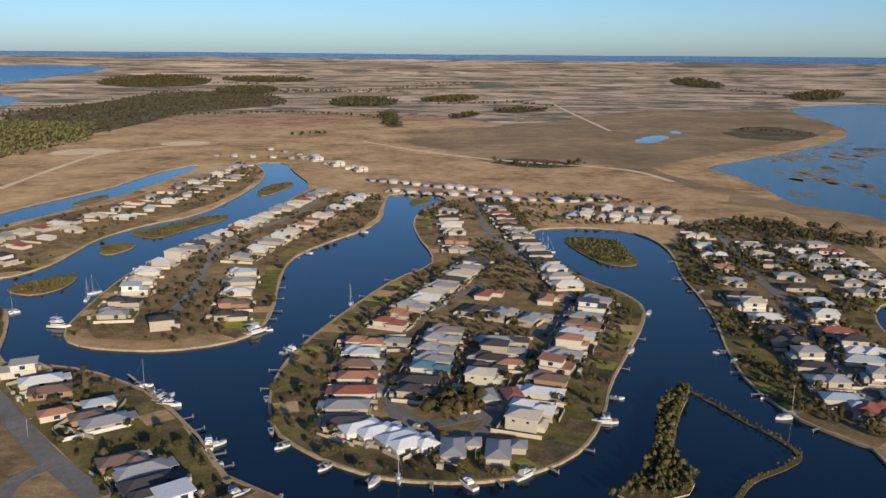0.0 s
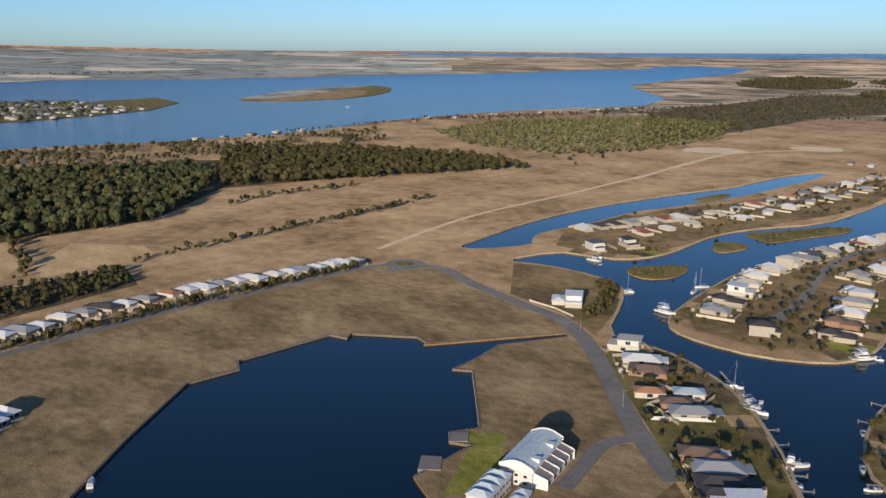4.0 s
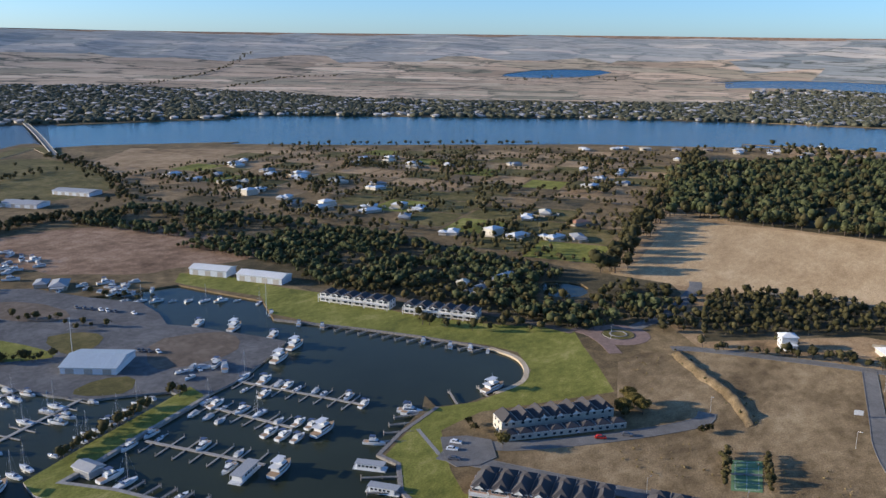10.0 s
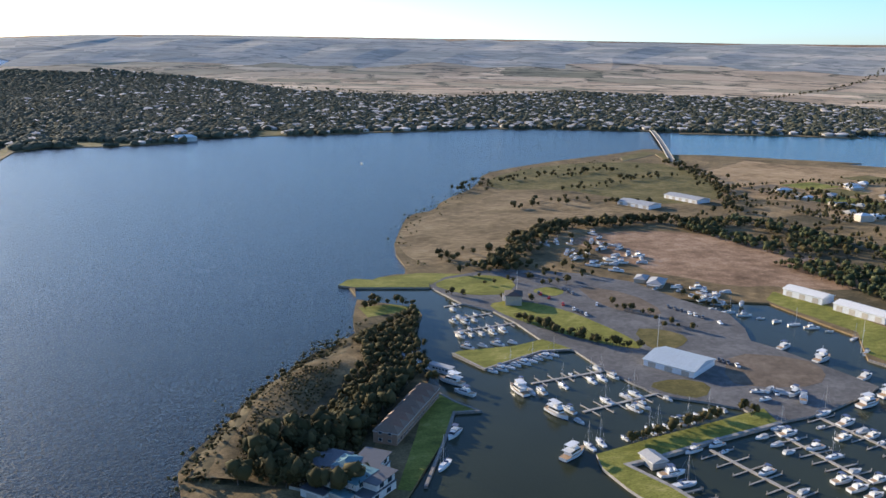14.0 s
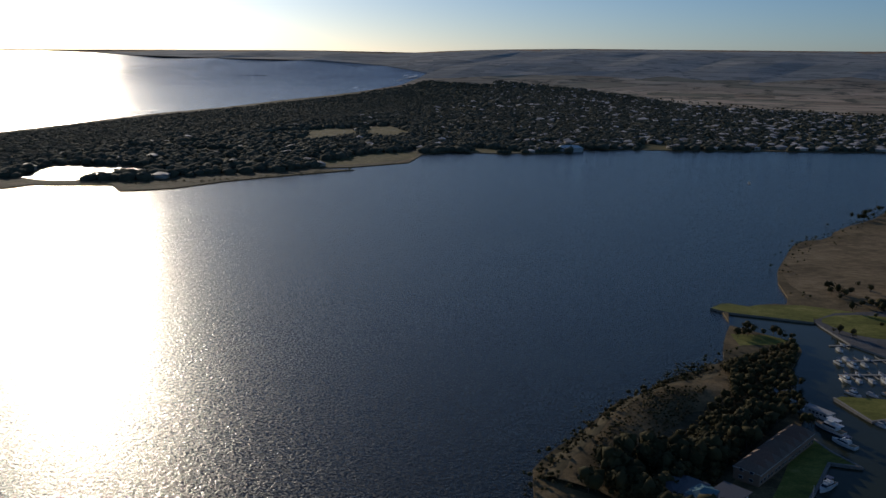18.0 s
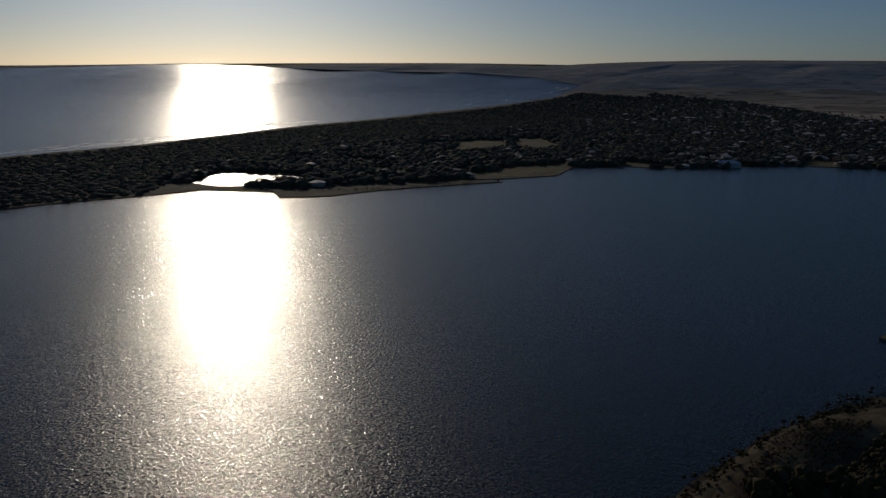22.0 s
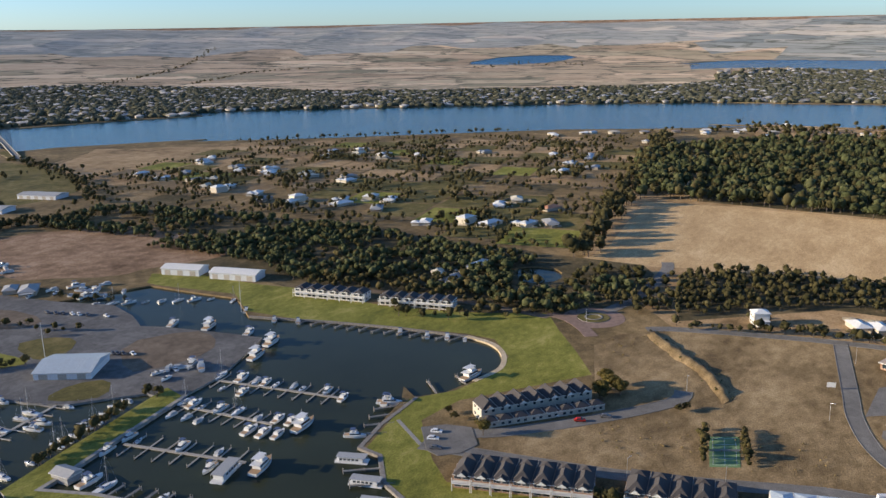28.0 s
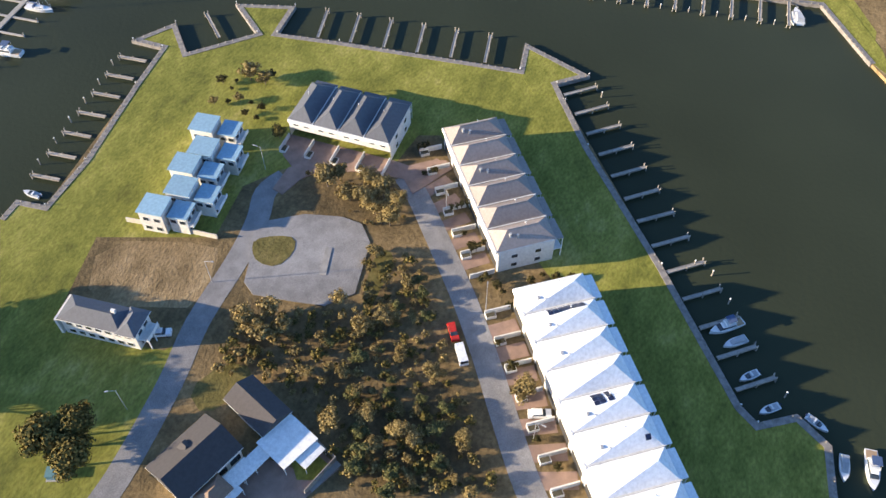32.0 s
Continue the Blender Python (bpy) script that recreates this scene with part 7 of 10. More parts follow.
# islets in the canals
for _poly, _lab in (
        ([(-281, 527), (-277, 541), (-265, 556), (-252, 565), (-246, 553), (-245, 528), (-256, 512), (-273, 517)], "scrubby islet in the canal"), ([(-264, 631), (-270, 661), (-243, 661), (-242, 641), (-251, 619)], "small grassy islet"),
        ([(-266, 700), (-241, 734), (-226, 769), (-202, 789), (-198, 761), (-221, 717), (-233, 678), (-249, 687)], "long grassy islet in the canal"), ([(-203, 907), (-203, 963), (-180, 999), (-171, 965), (-181, 916), (-191, 889)], "scrubby islet near the far canal end"),
        ([(-371, 828), (-369, 865), (-359, 898), (-350, 880), (-356, 832)], "thin sandy islet"), ([(-36, 850), (-30, 885), (-15, 885), (-13, 865), (-25, 841)], "tiny islet with scrub"),
        ([(98, 688), (110, 700), (130, 694), (144, 683), (143, 642), (146, 615), (140, 598), (125, 597), (112, 614), (103, 651)], "round islet with olive scrub in the bay")):
    structure("islet", slab(rounded(_poly), -0.3, 3, [verge, mudflat], 1), _lab, "islet")
structure("islet", slab(rounded([(92.7, 339.4), (101.1, 358.0), (110.1, 368.0), (113.3, 363.4), (99.6, 333.7), (89.1, 302.3), (93.1, 282.3), (84.8, 267.3), (58.4, 267.0), (71.0, 279.9), (83.7, 307.1)]), -0.5, 2.5, [scrubland, sand], 1), "reed bank in the near canal", "islet")
structure("breakwater", ribbon(spline([(113.6, 364.7), (118.0, 355.0), (128.8, 328.5), (134.2, 317.9), (137.9, 301.6), (128.4, 291.4), (111.9, 280.4), (100.5, 264.5)], 4), 2.4, -0.6, 1.5).mesh("breakwater", [scrubland]), "low line of stones and reeds in the water", "breakwater")
# embankment mound on vacant ground
_m = Shape()
_ln = spline([(-421, -58), (-396.8, -41.6), (-375.7, -26.3), (-349.6, -15.6)], 6)
for _i, (_x, _y) in enumerate(_ln):
    _hh = (1.2 + 0.9 * math.sin(_i * 1.3) ** 2) * (0.2 if _i in (0, len(_ln) - 1) else 1)
    for _k, (_w, _h) in enumerate(((-5.5, -0.1), (-2.2, 0.8), (0, 1.0), (2.4, 0.75), (5.5, -0.1))):
        _m.v.append((_x + _w * 0.75 + rng.normal(0, 0.5), _y - _w * 0.4 + rng.normal(0, 0.5), _hh * _h if _h > 0 else -0.1))
for _i in range(len(_ln) - 1):
    for _k in range(4):
        _m.f.append((5 * _i + _k, 5 * _i + _k + 1, 5 * _i + _k + 6, 5 * _i + _k + 5))
        _m.m.append(0)
structure("earth_mound", _m.mesh("earth_mound", [bare], True), "low heap of pale spoil on the vacant ground", "mound")

# the headland bank: scrubby back, pale path along the brow, sandy face to the river
_s, _n = Shape(), 6
_line = []
for _k in range(len(RIDGE) - 1):
    _line += [(RIDGE[_k].lerp(RIDGE[_k + 1], _j / _n), _k + _j / _n, (RIDGE[min(_k + 2, len(RIDGE) - 1)] - RIDGE[max(_k - 1, 0)]).normalized()) for _j in range(_n)]
_line.append((RIDGE[-1], len(RIDGE) - 1, (RIDGE[-1] - RIDGE[-2]).normalized()))
for _c, _t, _d in _line:
    _nr = Vector((-_d.y, _d.x))
    for _o, _h in RIDGE_CUT:
        _q = _c + _nr * (_o + rng.normal(0, 0.35 if 2 < _o < 13 else 0.8))
        _s.v.append((_q.x, _q.y, _h * ridge_end(_t) + (rng.normal(0, 0.22) if _h > 1 else 0)))
_w = len(RIDGE_CUT)
for _i in range(len(_line) - 1):
    for _j in range(_w - 1):
        _s.f.append((_i * _w + _j, _i * _w + _j + 1, (_i + 1) * _w + _j + 1, (_i + 1) * _w + _j))
        _s.m.append((0, 1, 1, 1, 2, 3, 0)[_j])
structure("headland_bank", _s.mesh("headland_bank", [scrubland, waste, scrubland, scrubland], True), "brown scrubby bank with a pale path along its brow", "bank")

# the bridge to the far shore
deck_conc = plain("bridge_concrete", (0.24, 0.23, 0.215), 0.85)
_a, _b = Vector((-835, -950)), Vector((-1187, -1431))
_d = (_b - _a)
bridge = thing("road_bridge", _a, math.degrees(math.atan2(_d.y, _d.x)), "low pale concrete road bridge humped over the river", "bridge")
_n, _L = 24, _d.length
_s = Shape()
for _i in range(_n + 1):
    _x, _h = _L * _i / _n, 1.0 + 3.5 * math.sin(math.pi * _i / _n) ** 1.3
    for _y, _z in ((-4, 0), (4, 0), (4, -1.2), (-4, -1.2)):
        _s.v.append((_x, _y, _h + _z))
for _i in range(_n):
    for _k in range(4):
        _s.f.append((4 * _i + _k, 4 * _i + (_k + 1) % 4, 4 * _i + 4 + (_k + 1) % 4, 4 * _i + 4 + _k))
        _s.m.append(0)
part("deck", _s.mesh("deck", [deck_conc]), bridge)
for _y in (-3.9, 3.9):
    _s = Shape()
    for _i in range(_n):
        _x0, _x1 = _L * _i / _n, _L * (_i + 1) / _n
        _h0, _h1 = (1.0 + 3.5 * math.sin(math.pi * _j / _n) ** 1.3 for _j in (_i, _i + 1))
        _s.poly([(_x0, _y, _h0), (_x1, _y, _h1), (_x1, _y, _h1 + 1.1), (_x0, _y, _h0 + 1.1)])
    part("parapet", _s.mesh("parapet", [deck_conc]), bridge)
for _i in range(2, _n - 1, 2):
    _h = 1.0 + 3.5 * math.sin(math.pi * _i / _n) ** 1.3
    part("pier", Shape().box(_L * _i / _n - 0.8, _L * _i / _n + 0.8, -3, 3, -3, _h - 1.2).mesh("pier", [deck_conc]), bridge)
structure("causeway", slab([(-861, -961), (-818, -937), (-875, -1037), (-829, -1009), (-771, -983), (-798, -1024), (-880, -1070), (-896, -1027)], 0.5, 3, [verge, sand], 1), "reedy causeway at the bridge foot", "causeway")


# ---- boats ----
def hull_shape(length, beam, free, sheer=0.35, stern=0.85):
    """A lofted hull, bow along +x, waterline at z 0."""
    s = Shape()
    n = 9
    for i in range(n):
        t = i / (n - 1)
        x = -length / 2 + length * t
        w = beam / 2 * (stern + (1 - stern) * min(1, t * 3)) * (1 - max(0, (t - 0.45) / 0.55) ** 2.2)
        w = max(w, 0.03)
        z = free * (1 + sheer * t * t)
        s.v += [(x, -w, z), (x, -w * 0.86, -0.1), (x, 0, -0.45), (x, w * 0.86, -0.1), (x, w, z)]
    for i in range(n - 1):
        for k in range(4):
            s.f.append((5 * i + k, 5 * i + 5 + k, 5 * i + 6 + k, 5 * i + 1 + k))
            s.m.append(0)
        s.f.append((5 * i + 4, 5 * i + 9, 5 * i + 5, 5 * i))
        s.m.append(1)
    s.f.append((0, 1, 2, 3, 4))
    s.m.append(0)
    return s


def wedge(s, x0, x1, w0, w1, z0, z1, front, back, m=0):
    """A cabin block with a raked front and back."""
    k = len(s.v)
    s.v += [(x0, -w0, z0), (x1, -w1, z0), (x1, w1, z0), (x0, w0, z0), (x0 + back, -w0 * 0.88, z1), (x1 - front, -w1 * 0.85, z1), (x1 - front, w1 * 0.85, z1), (x0 + back, w0 * 0.88, z1)]
    s.f += [(k + 4, k + 5, k + 6, k + 7), (k, k + 1, k + 5, k + 4), (k + 1, k + 2, k + 6, k + 5), (k + 2, k + 3, k + 7, k + 6), (k + 3, k, k + 4, k + 7)]
    s.m += [m] * 5
    return s


BOATS = {}


def build_boat(kind, ob):
    if kind == "cruiser":
        part("hull", hull_shape(11, 3.6, 1.1).mesh("hull", [hull_white, hull_white]), ob)
        part("cabin", wedge(Shape(), -2.5, 2.8, 1.45, 1.1, 1.2, 2.3, 1.3, 0.1).mesh("cabin", [hull_white]), ob)
        part("windscreen", wedge(Shape(), -2.3, 2.9, 1.48, 1.13, 1.5, 2.05, 0.75, 0.1).mesh("windscreen", [glass]), ob)
        part("flybridge", Shape().box(-2.4, 0.8, -1.3, 1.3, 2.32, 2.45).box(0.2, 0.8, -1.2, 1.2, 2.45, 2.95).box(-1.8, -1.0, -0.9, 0.9, 2.45, 2.85).mesh("flybridge", [hull_white]), ob)
        part("cockpit_floor", Shape().box(-5.2, -2.6, -1.4, 1.4, 1.12, 1.16).mesh("cockpit_floor", [deck_teak]), ob)
        part("canopy", Shape().box(-2.2, 0.4, -1.25, 1.25, 4.1, 4.18).mesh("canopy", [canvas_blue]), ob)
        s = Shape()
        for x, y in ((-2.1, -1.2), (-2.1, 1.2), (0.3, -1.2), (0.3, 1.2)):
            s.tube((x, y, 2.4), (x, y, 4.1), 0.04, 0.04, 4)
        part("canopy_frame", s.mesh("canopy_frame", [alloy]), ob)
    elif kind == "sloop":
        part("hull", hull_shape(10, 3.0, 0.95, 0.2, 0.7).mesh("hull", [hull_white, hull_white]), ob)
        part("cabin", wedge(Shape(), -1.2, 2.4, 0.95, 0.6, 1.0, 1.5, 0.6, 0.15).mesh("cabin", [hull_white]), ob)
        part("portlight", wedge(Shape(), -0.8, 1.9, 0.97, 0.66, 1.15, 1.36, 0.3, 0.1).mesh("portlight", [glass]), ob)
        part("mast", Shape().tube((0.9, 0, 1.0), (0.9, 0, 13.5), 0.10, 0.07, 6).mesh("mast", [alloy]), ob)
        b = part("boom", Shape().tube((0.9, 0, 2.6), (-3.4, 0, 2.5), 0.07, 0.06, 5).mesh("boom", [alloy]), ob)
        part("sail_cover", Shape().tube((0.7, 0, 2.75), (-3.2, 0, 2.65), 0.2, 0.13, 6).mesh("sail_cover", [canvas_blue]), b)
        s = Shape()
        for q in ((4.8, 0, 1.2), (-4.8, 0, 1.0), (0.8, 1.4, 1.0), (0.8, -1.4, 1.0)):
            s.tube(q, (0.9, 0, 13.2), 0.02, 0.02, 3)
        part("rigging", s.mesh("rigging", [alloy]), ob)
        part("spreader", Shape().box(0.82, 0.95, -0.9, 0.9, 8.0, 8.06).mesh("spreader", [alloy]), ob)
        part("dodger", wedge(Shape(), -2.0, -1.0, 0.9, 0.85, 1.2, 1.9, 0.4, 0.1).mesh("dodger", [canvas_blue]), ob)
    elif kind == "houseboat":
        part("hull", Shape().box(-7.5, 7.5, -2.4, 2.4, -0.4, 0.55).mesh("hull", [hull_white]), ob)
        c = part("cabin", Shape().box(-5.6, 5.4, -2.1, 2.1, 0.55, 2.9).mesh("cabin", [hull_white]), ob)
        for i in range(5):
            for y in (-2.13, 2.09):
                w = part("window", Shape().box(-0.6, 0.6, 0, 0.04, 0, 0.9).mesh("window", [glass]), c)
                w.matrix_basis = pose(-4.6 + 1.85 * i, y, 1.4)
        part("roof", Shape().box(-6.8, 6.8, -2.4, 2.4, 2.9, 3.05).mesh("roof", [canvas_grey]), ob)
        for x in (-6.7, 6.6):
            for y in (-2.3, 2.25):
                part("rail_post", Shape().box(x, x + 0.06, y, y + 0.06, 0.55, 2.9).mesh("rail_post", [alloy]), ob)
        part("rail", Shape().box(-7.4, -5.6, -2.35, -2.3, 1.4, 1.46).box(-7.4, -7.35, -2.35, 2.35, 1.4, 1.46).mesh("rail", [alloy]), ob)
    elif kind == "runabout":
        part("hull", hull_shape(6.4, 2.3, 0.75, 0.3, 0.9).mesh("hull", [hull_white, hull_white]), ob)
        part("cockpit", Shape().box(-2.6, 0.3, -0.85, 0.85, 0.8, 0.84).mesh("cockpit", [canvas_grey]), ob)
        part("windscreen", wedge(Shape(), 0.2, 1.2, 0.85, 0.6, 0.85, 1.35, 0.7, -0.1).mesh("windscreen", [glass]), ob)
        part("outboard", Shape().box(-3.5, -3.1, -0.2, 0.2, 0.3, 1.3).mesh("outboard", [hull_navy]), ob)
        part("bench", Shape().box(-1.0, -0.5, -0.62, 0.62, 0.84, 1.3).mesh("bench", [hull_white]), ob)
    elif kind == "covered":
        part("hull", hull_shape(7.5, 2.7, 0.9, 0.25, 0.9).mesh("hull", [hull_white, hull_white]), ob)
        part("canvas_cover", wedge(Shape(), -3.4, 1.6, 1.1, 0.8, 0.95, 1.9, 1.6, 0.4).mesh("canvas_cover", [canvas_grey]), ob)
        part("foredeck_rail", Shape().tube((1.6, -0.8, 1.5), (3.5, 0, 1.7), 0.03, 0.03, 4).tube((1.6, 0.8, 1.5), (3.5, 0, 1.7), 0.03, 0.03, 4).mesh("foredeck_rail", [alloy]), ob)
    elif kind == "trawler":
        part("hull", hull_shape(14, 4.4, 1.5, 0.5).mesh("hull", [hull_white, deck_teak]), ob)
        part("band", hull_shape(14.03, 4.43, 0.35, 0.1).mesh("band", [hull_navy, hull_navy]), ob)
        c = part("wheelhouse", wedge(Shape(), -4, 2.6, 1.8, 1.5, 1.7, 3.6, 0.5, 0.0).mesh("wheelhouse", [hull_white]), ob)
        part("window_band", wedge(Shape(), -3.8, 2.64, 1.83, 1.53, 2.5, 3.25, 0.22, 0.0).mesh("window_band", [glass]), c)
        part("upper_deck", Shape().box(-5.5, 1.6, -1.9, 1.9, 3.62, 3.75).box(-1.6, 1.0, -1.3, 1.3, 3.75, 4.7).mesh("upper_deck", [hull_white]), ob)
        part("canopy", Shape().box(-4.5, 1.2, -1.6, 1.6, 5.7, 5.8).mesh("canopy", [hull_white]), ob)
        for x in (-4.3, 1.0):
            for y in (-1.5, 1.5):
                part("canopy_pole", Shape().tube((x, y, 3.7), (x, y, 5.7), 0.05, 0.05, 4).mesh("canopy_pole", [alloy]), ob)
        part("mast", Shape().tube((-1, 0, 5.7), (-1, 0, 8.2), 0.07, 0.05, 5).mesh("mast", [alloy]), ob)


BOAT_WORDS = {"cruiser": "white flybridge motor cruiser with a blue canopy", "sloop": "white sailing sloop with furled sail and bare mast",
              "houseboat": "long white houseboat with a row of windows", "runabout": "small white open runabout with outboard",
              "covered": "white sports boat under a grey canvas cover", "trawler": "large white pilothouse motor yacht"}


def boat(kind, at, turn, group="boats in the marina", size=1.0):
    m = pose(at[0], at[1], LEVEL + 0.02, 0, 0, turn) @ Matrix.Scale(size, 4)
    if kind in BOATS:
        return tagged(copy_thing(BOATS[kind], m), group=group)
    ob = thing("boat", (at[0], at[1], LEVEL + 0.02), turn, BOAT_WORDS[kind] , "boat", group)
    BOATS[kind] = ob
    build_boat(kind, ob)
    return ob


# ---- docks ----
PILE = Shape().tube((0, 0, -3), (0, 0, 1.5), 0.16, 0.15, 7).mesh("pile", [pile_mat])


BOAT_KINDS = {"c": "cruiser", "s": "sloop", "h": "houseboat", "r": "runabout", "v": "covered", "t": "trawler"}


def dock(line, gap, reach, sides, label, boats=(), width=1.5, first=0.5, group="boats in the marina"):
    """A floating walkway with finger piers; boats lie square to it. Boats: kind letter, x, y."""
    (x1, y1), (x2, y2) = line
    L = math.hypot(x2 - x1, y2 - y1)
    a = math.degrees(math.atan2(y2 - y1, x2 - x1))
    ob = thing("floating_dock", (x1, y1, LEVEL), a, label, "dock", "docks of the marina")
    part("walkway", Shape().box(0, L, -width / 2, width / 2, 0.1, 0.5).mesh("walkway", [dock_timber]), ob)
    finger = Shape().box(-0.32, 0.32, width / 2, width / 2 + reach, 0.12, 0.42).mesh("finger", [dock_timber])
    for i in range(int(L / gap)):
        x = gap * (i + first)
        for sd in sides:
            f = part("finger", finger, ob)
            f.matrix_basis = pose(x, 0, 0, 0, 0, 0 if sd > 0 else 180)
            part("pile", PILE, ob).matrix_basis = pose(x, sd * (width / 2 + reach), 0)
    for k, x, y in boats:
        boat(BOAT_KINDS[k], (x * 0.992, y * 0.992), a + 90 + (180 if rng.random() < 0.45 else 0) + rng.normal(0, 2), group, 1.0 if k == "t" else rng.uniform(0.74, 0.9))
    return ob


dock([(-296.1, -235.3), (-298.0, -171.4)], 7.0, 7.5, (1, -1), "long floating dock below the boat yard",
     [("c", -304.5, -225.7), ("v", -302.7, -217.1), ("c", -304, -212.4), ("r", -302.6, -206.4), ("v", -303.4, -197.9), ("r", -302.9, -193.2), ("c", -304.6, -181.2), ("c", -301.1, -171), ("c", -291.3, -216.1), ("r", -291.4, -227.5), ("s", -303.5, -237)])
dock([(-267.9, -231.2), (-265.8, -184)], 6.2, 7.5, (1, -1), "second floating dock crowded with cruisers",
     [("c", -273.2, -228.6), ("r", -271.4, -223.6), ("s", -274, -234), ("c", -272.6, -214.7), ("s", -272.8, -206), ("v", -270.8, -194.3), ("c", -273, -186), ("c", -273.3, -179.8), ("v", -260.4, -230.7), ("v", -260.7, -223.1), ("v", -260.4, -216.2),
      ("c", -260, -191.2), ("c", -260.2, -184.6), ("c", -260.9, -178.4), ("t", -270.7, -172.7)])
dock([(-231.2, -229), (-235.1, -175.9)], 7.6, 8, (1, -1), "third floating dock with wide fingers",
     [("c", -238.8, -207.7), ("v", -240.5, -191.4), ("c", -238.4, -233), ("r", -237.3, -227.4), ("c", -226.2, -233), ("c", -228.5, -187.2), ("h", -228, -179.5), ("t", -236, -169.4)])
dock([(-249.7, -315.9), (-203.4, -316.4)], 7.5, 5, (1, -1), "dock on the river side of the yard",
     [("t", -194.5, -313.5), ("c", -204.1, -309.3), ("v", -199, -309.2), ("r", -229, -320), ("s", -217, -310.5), ("s", -239.3, -311), ("c", -201, -321.5), ("c", -246, -310), ("s", -233, -310.5), ("v", -245, -321.5)])
dock([(-259.2, -283.3), (-206.7, -279.6)], 7.5, 6, (1, -1), "dock below the workshop",
     [("t", -196.5, -284.3), ("c", -203.5, -286), ("v", -201, -274), ("s", -224.6, -287.2), ("s", -236.4, -287.8), ("c", -236.3, -276.2), ("s", -241.5, -288.5), ("v", -252, -277.5), ("c", -230.5, -275.5)])
dock([(-242.5, -398.6), (-204.2, -398)], 6.0, 5, (1, -1), "dock near the harbour mouth",
     [("c", -206.2, -394), ("v", -212, -393.5), ("v", -218.1, -393), ("c", -224.9, -393), ("c", -231.8, -393.4), ("r", -227.8, -402.2), ("r", -216, -402)])
dock([(-240.1, -420.5), (-218, -418.2)], 6.0, 5, (1, -1), "outer dock near the harbour mouth",
     [("c", -213.9, -417.5), ("v", -220.4, -423), ("c", -219.5, -414), ("v", -226, -414.8), ("r", -232, -425)])
dock([(-239, -444), (-220, -443)], 7.0, 5, (1, -1), "short dock at the harbour mouth", [("r", -230, -448), ("v", -224, -438.5)])
dock([(-183.9, -183.7), (-130.7, -181.9)], 7.0, 8.5, (1, -1), "dock off the near end of the mole",
     [("t", -175.2, -177.3), ("s", -166.4, -178), ("c", -146.2, -175.2), ("c", -138.5, -188)])
_q = Vector((-346, -238)) - Vector((-310.2, -236.7))
QUAY_TURN = math.degrees(math.atan2(_q.y, _q.x))
for _p, _t, _k in (((-191.7, -163.4), 165, "trawler"), ((-203.9, -165.2), 150, "cruiser"), ((-179.5, -247.5), 200, "trawler"), ((-204.2, -219.8), 172, "cruiser"), ((-202.8, -211.4), 172, "sloop"),
                   ((-204.2, -188), 172, "runabout"), ((-171.8, -348.7), 300, "houseboat"), ((-169.6, -333.0), 300, "trawler"), ((-169.4, -319.3), 300, "cruiser"),
                   ((-145.8, -282.9), 40, "cruiser"), ((-130.2, -260.2), 40, "sloop"), ((-164.3, -382.7), 300, "houseboat"), ((-162.7, -369.3), 300, "houseboat"),
                   ((-328, -233.5), QUAY_TURN, "trawler"), ((-347, -237.0), QUAY_TURN, "trawler"), ((-354, -305), 190, "cruiser"), ((-357, -283), 190, "trawler"),
                   ((-356, -257), 190, "cruiser"), ((-301.9, -150.6), 190, "cruiser")):
    boat(_k, _p, _t)
for _i in range(9):
    _t = _i / 8
    _p = Vector((-194.4, -337.0)).lerp(Vector((-233.7, -345.2)), _t)
    boat(("covered", "cruiser", "sloop")[_i % 3], _p, 115, size=0.8)
    if _i % 2:
        _p = Vector((-195, -373)).lerp(Vector((-229, -369)), _t)
        boat(("cruiser", "covered")[_i % 4 // 2], _p, 115, size=0.8)
for _k, _x, _y in (("s", -189.5, -251.2), ("s", -195.7, -252.2), ("r", -207, -251.3), ("r", -213.2, -252.2), ("s", -220.8, -252.6), ("s", -225.5, -253), ("r", -230, -253), ("c", -237.5, -255),
                   ("s", -243, -254.5), ("v", -249, -255.5), ("s", -256.5, -256.4), ("v", -263.4, -256.6)):
    boat(BOAT_KINDS[_k], (_x, _y), 265 + rng.normal(0, 5), size=0.8)
# floating boathouse at the mole
ob = thing("boathouse", (-203.4, -229.6, LEVEL), 85, "grey-roofed floating boathouse moored at the mole", "boathouse")
part("pontoon", Shape().box(-4.6, 4.6, -3.6, 3.6, 0.05, 0.5).mesh("pontoon", [dock_timber]), ob)
part("wall", Shape().box(-4.2, 4.2, -3.2, -3.05, 0.5, 2.9).box(-4.2, 4.2, 3.05, 3.2, 0.5, 2.9).box(4.05, 4.2, -3.05, 3.05, 0.5, 2.9).mesh("wall", [grey_wall]), ob)
part("roof", Shape().hip(-4.9, 4.9, -3.7, 3.7, 3.0, 1.3, inset=0.05, edge=1).mesh("roof", [ROOFS["g"], trim_white]), ob)
for _i in range(8):
    _p = Vector((-368, -373)).lerp(Vector((-399, -314)), _i / 7)
    boat(("covered", "sloop", "cruiser", "runabout")[_i % 4], _p, 160 + rng.normal(0, 8), size=0.8)
for _p, _k in (((-406, -303), "sloop"), ((-392, -284), "cruiser"), ((-383, -259), "cruiser"), ((-385, -245), "cruiser"), ((-388, -184), "cruiser"),
               ((-387, -168), "cruiser"), ((-389.1, -157.4), "cruiser"), ((-388.8, -147.5), "covered")):
    boat(_k, (_p[0] * 0.987, _p[1] * 0.987), 200 + rng.normal(0, 6), "boats along the basin lawn", 0.72)
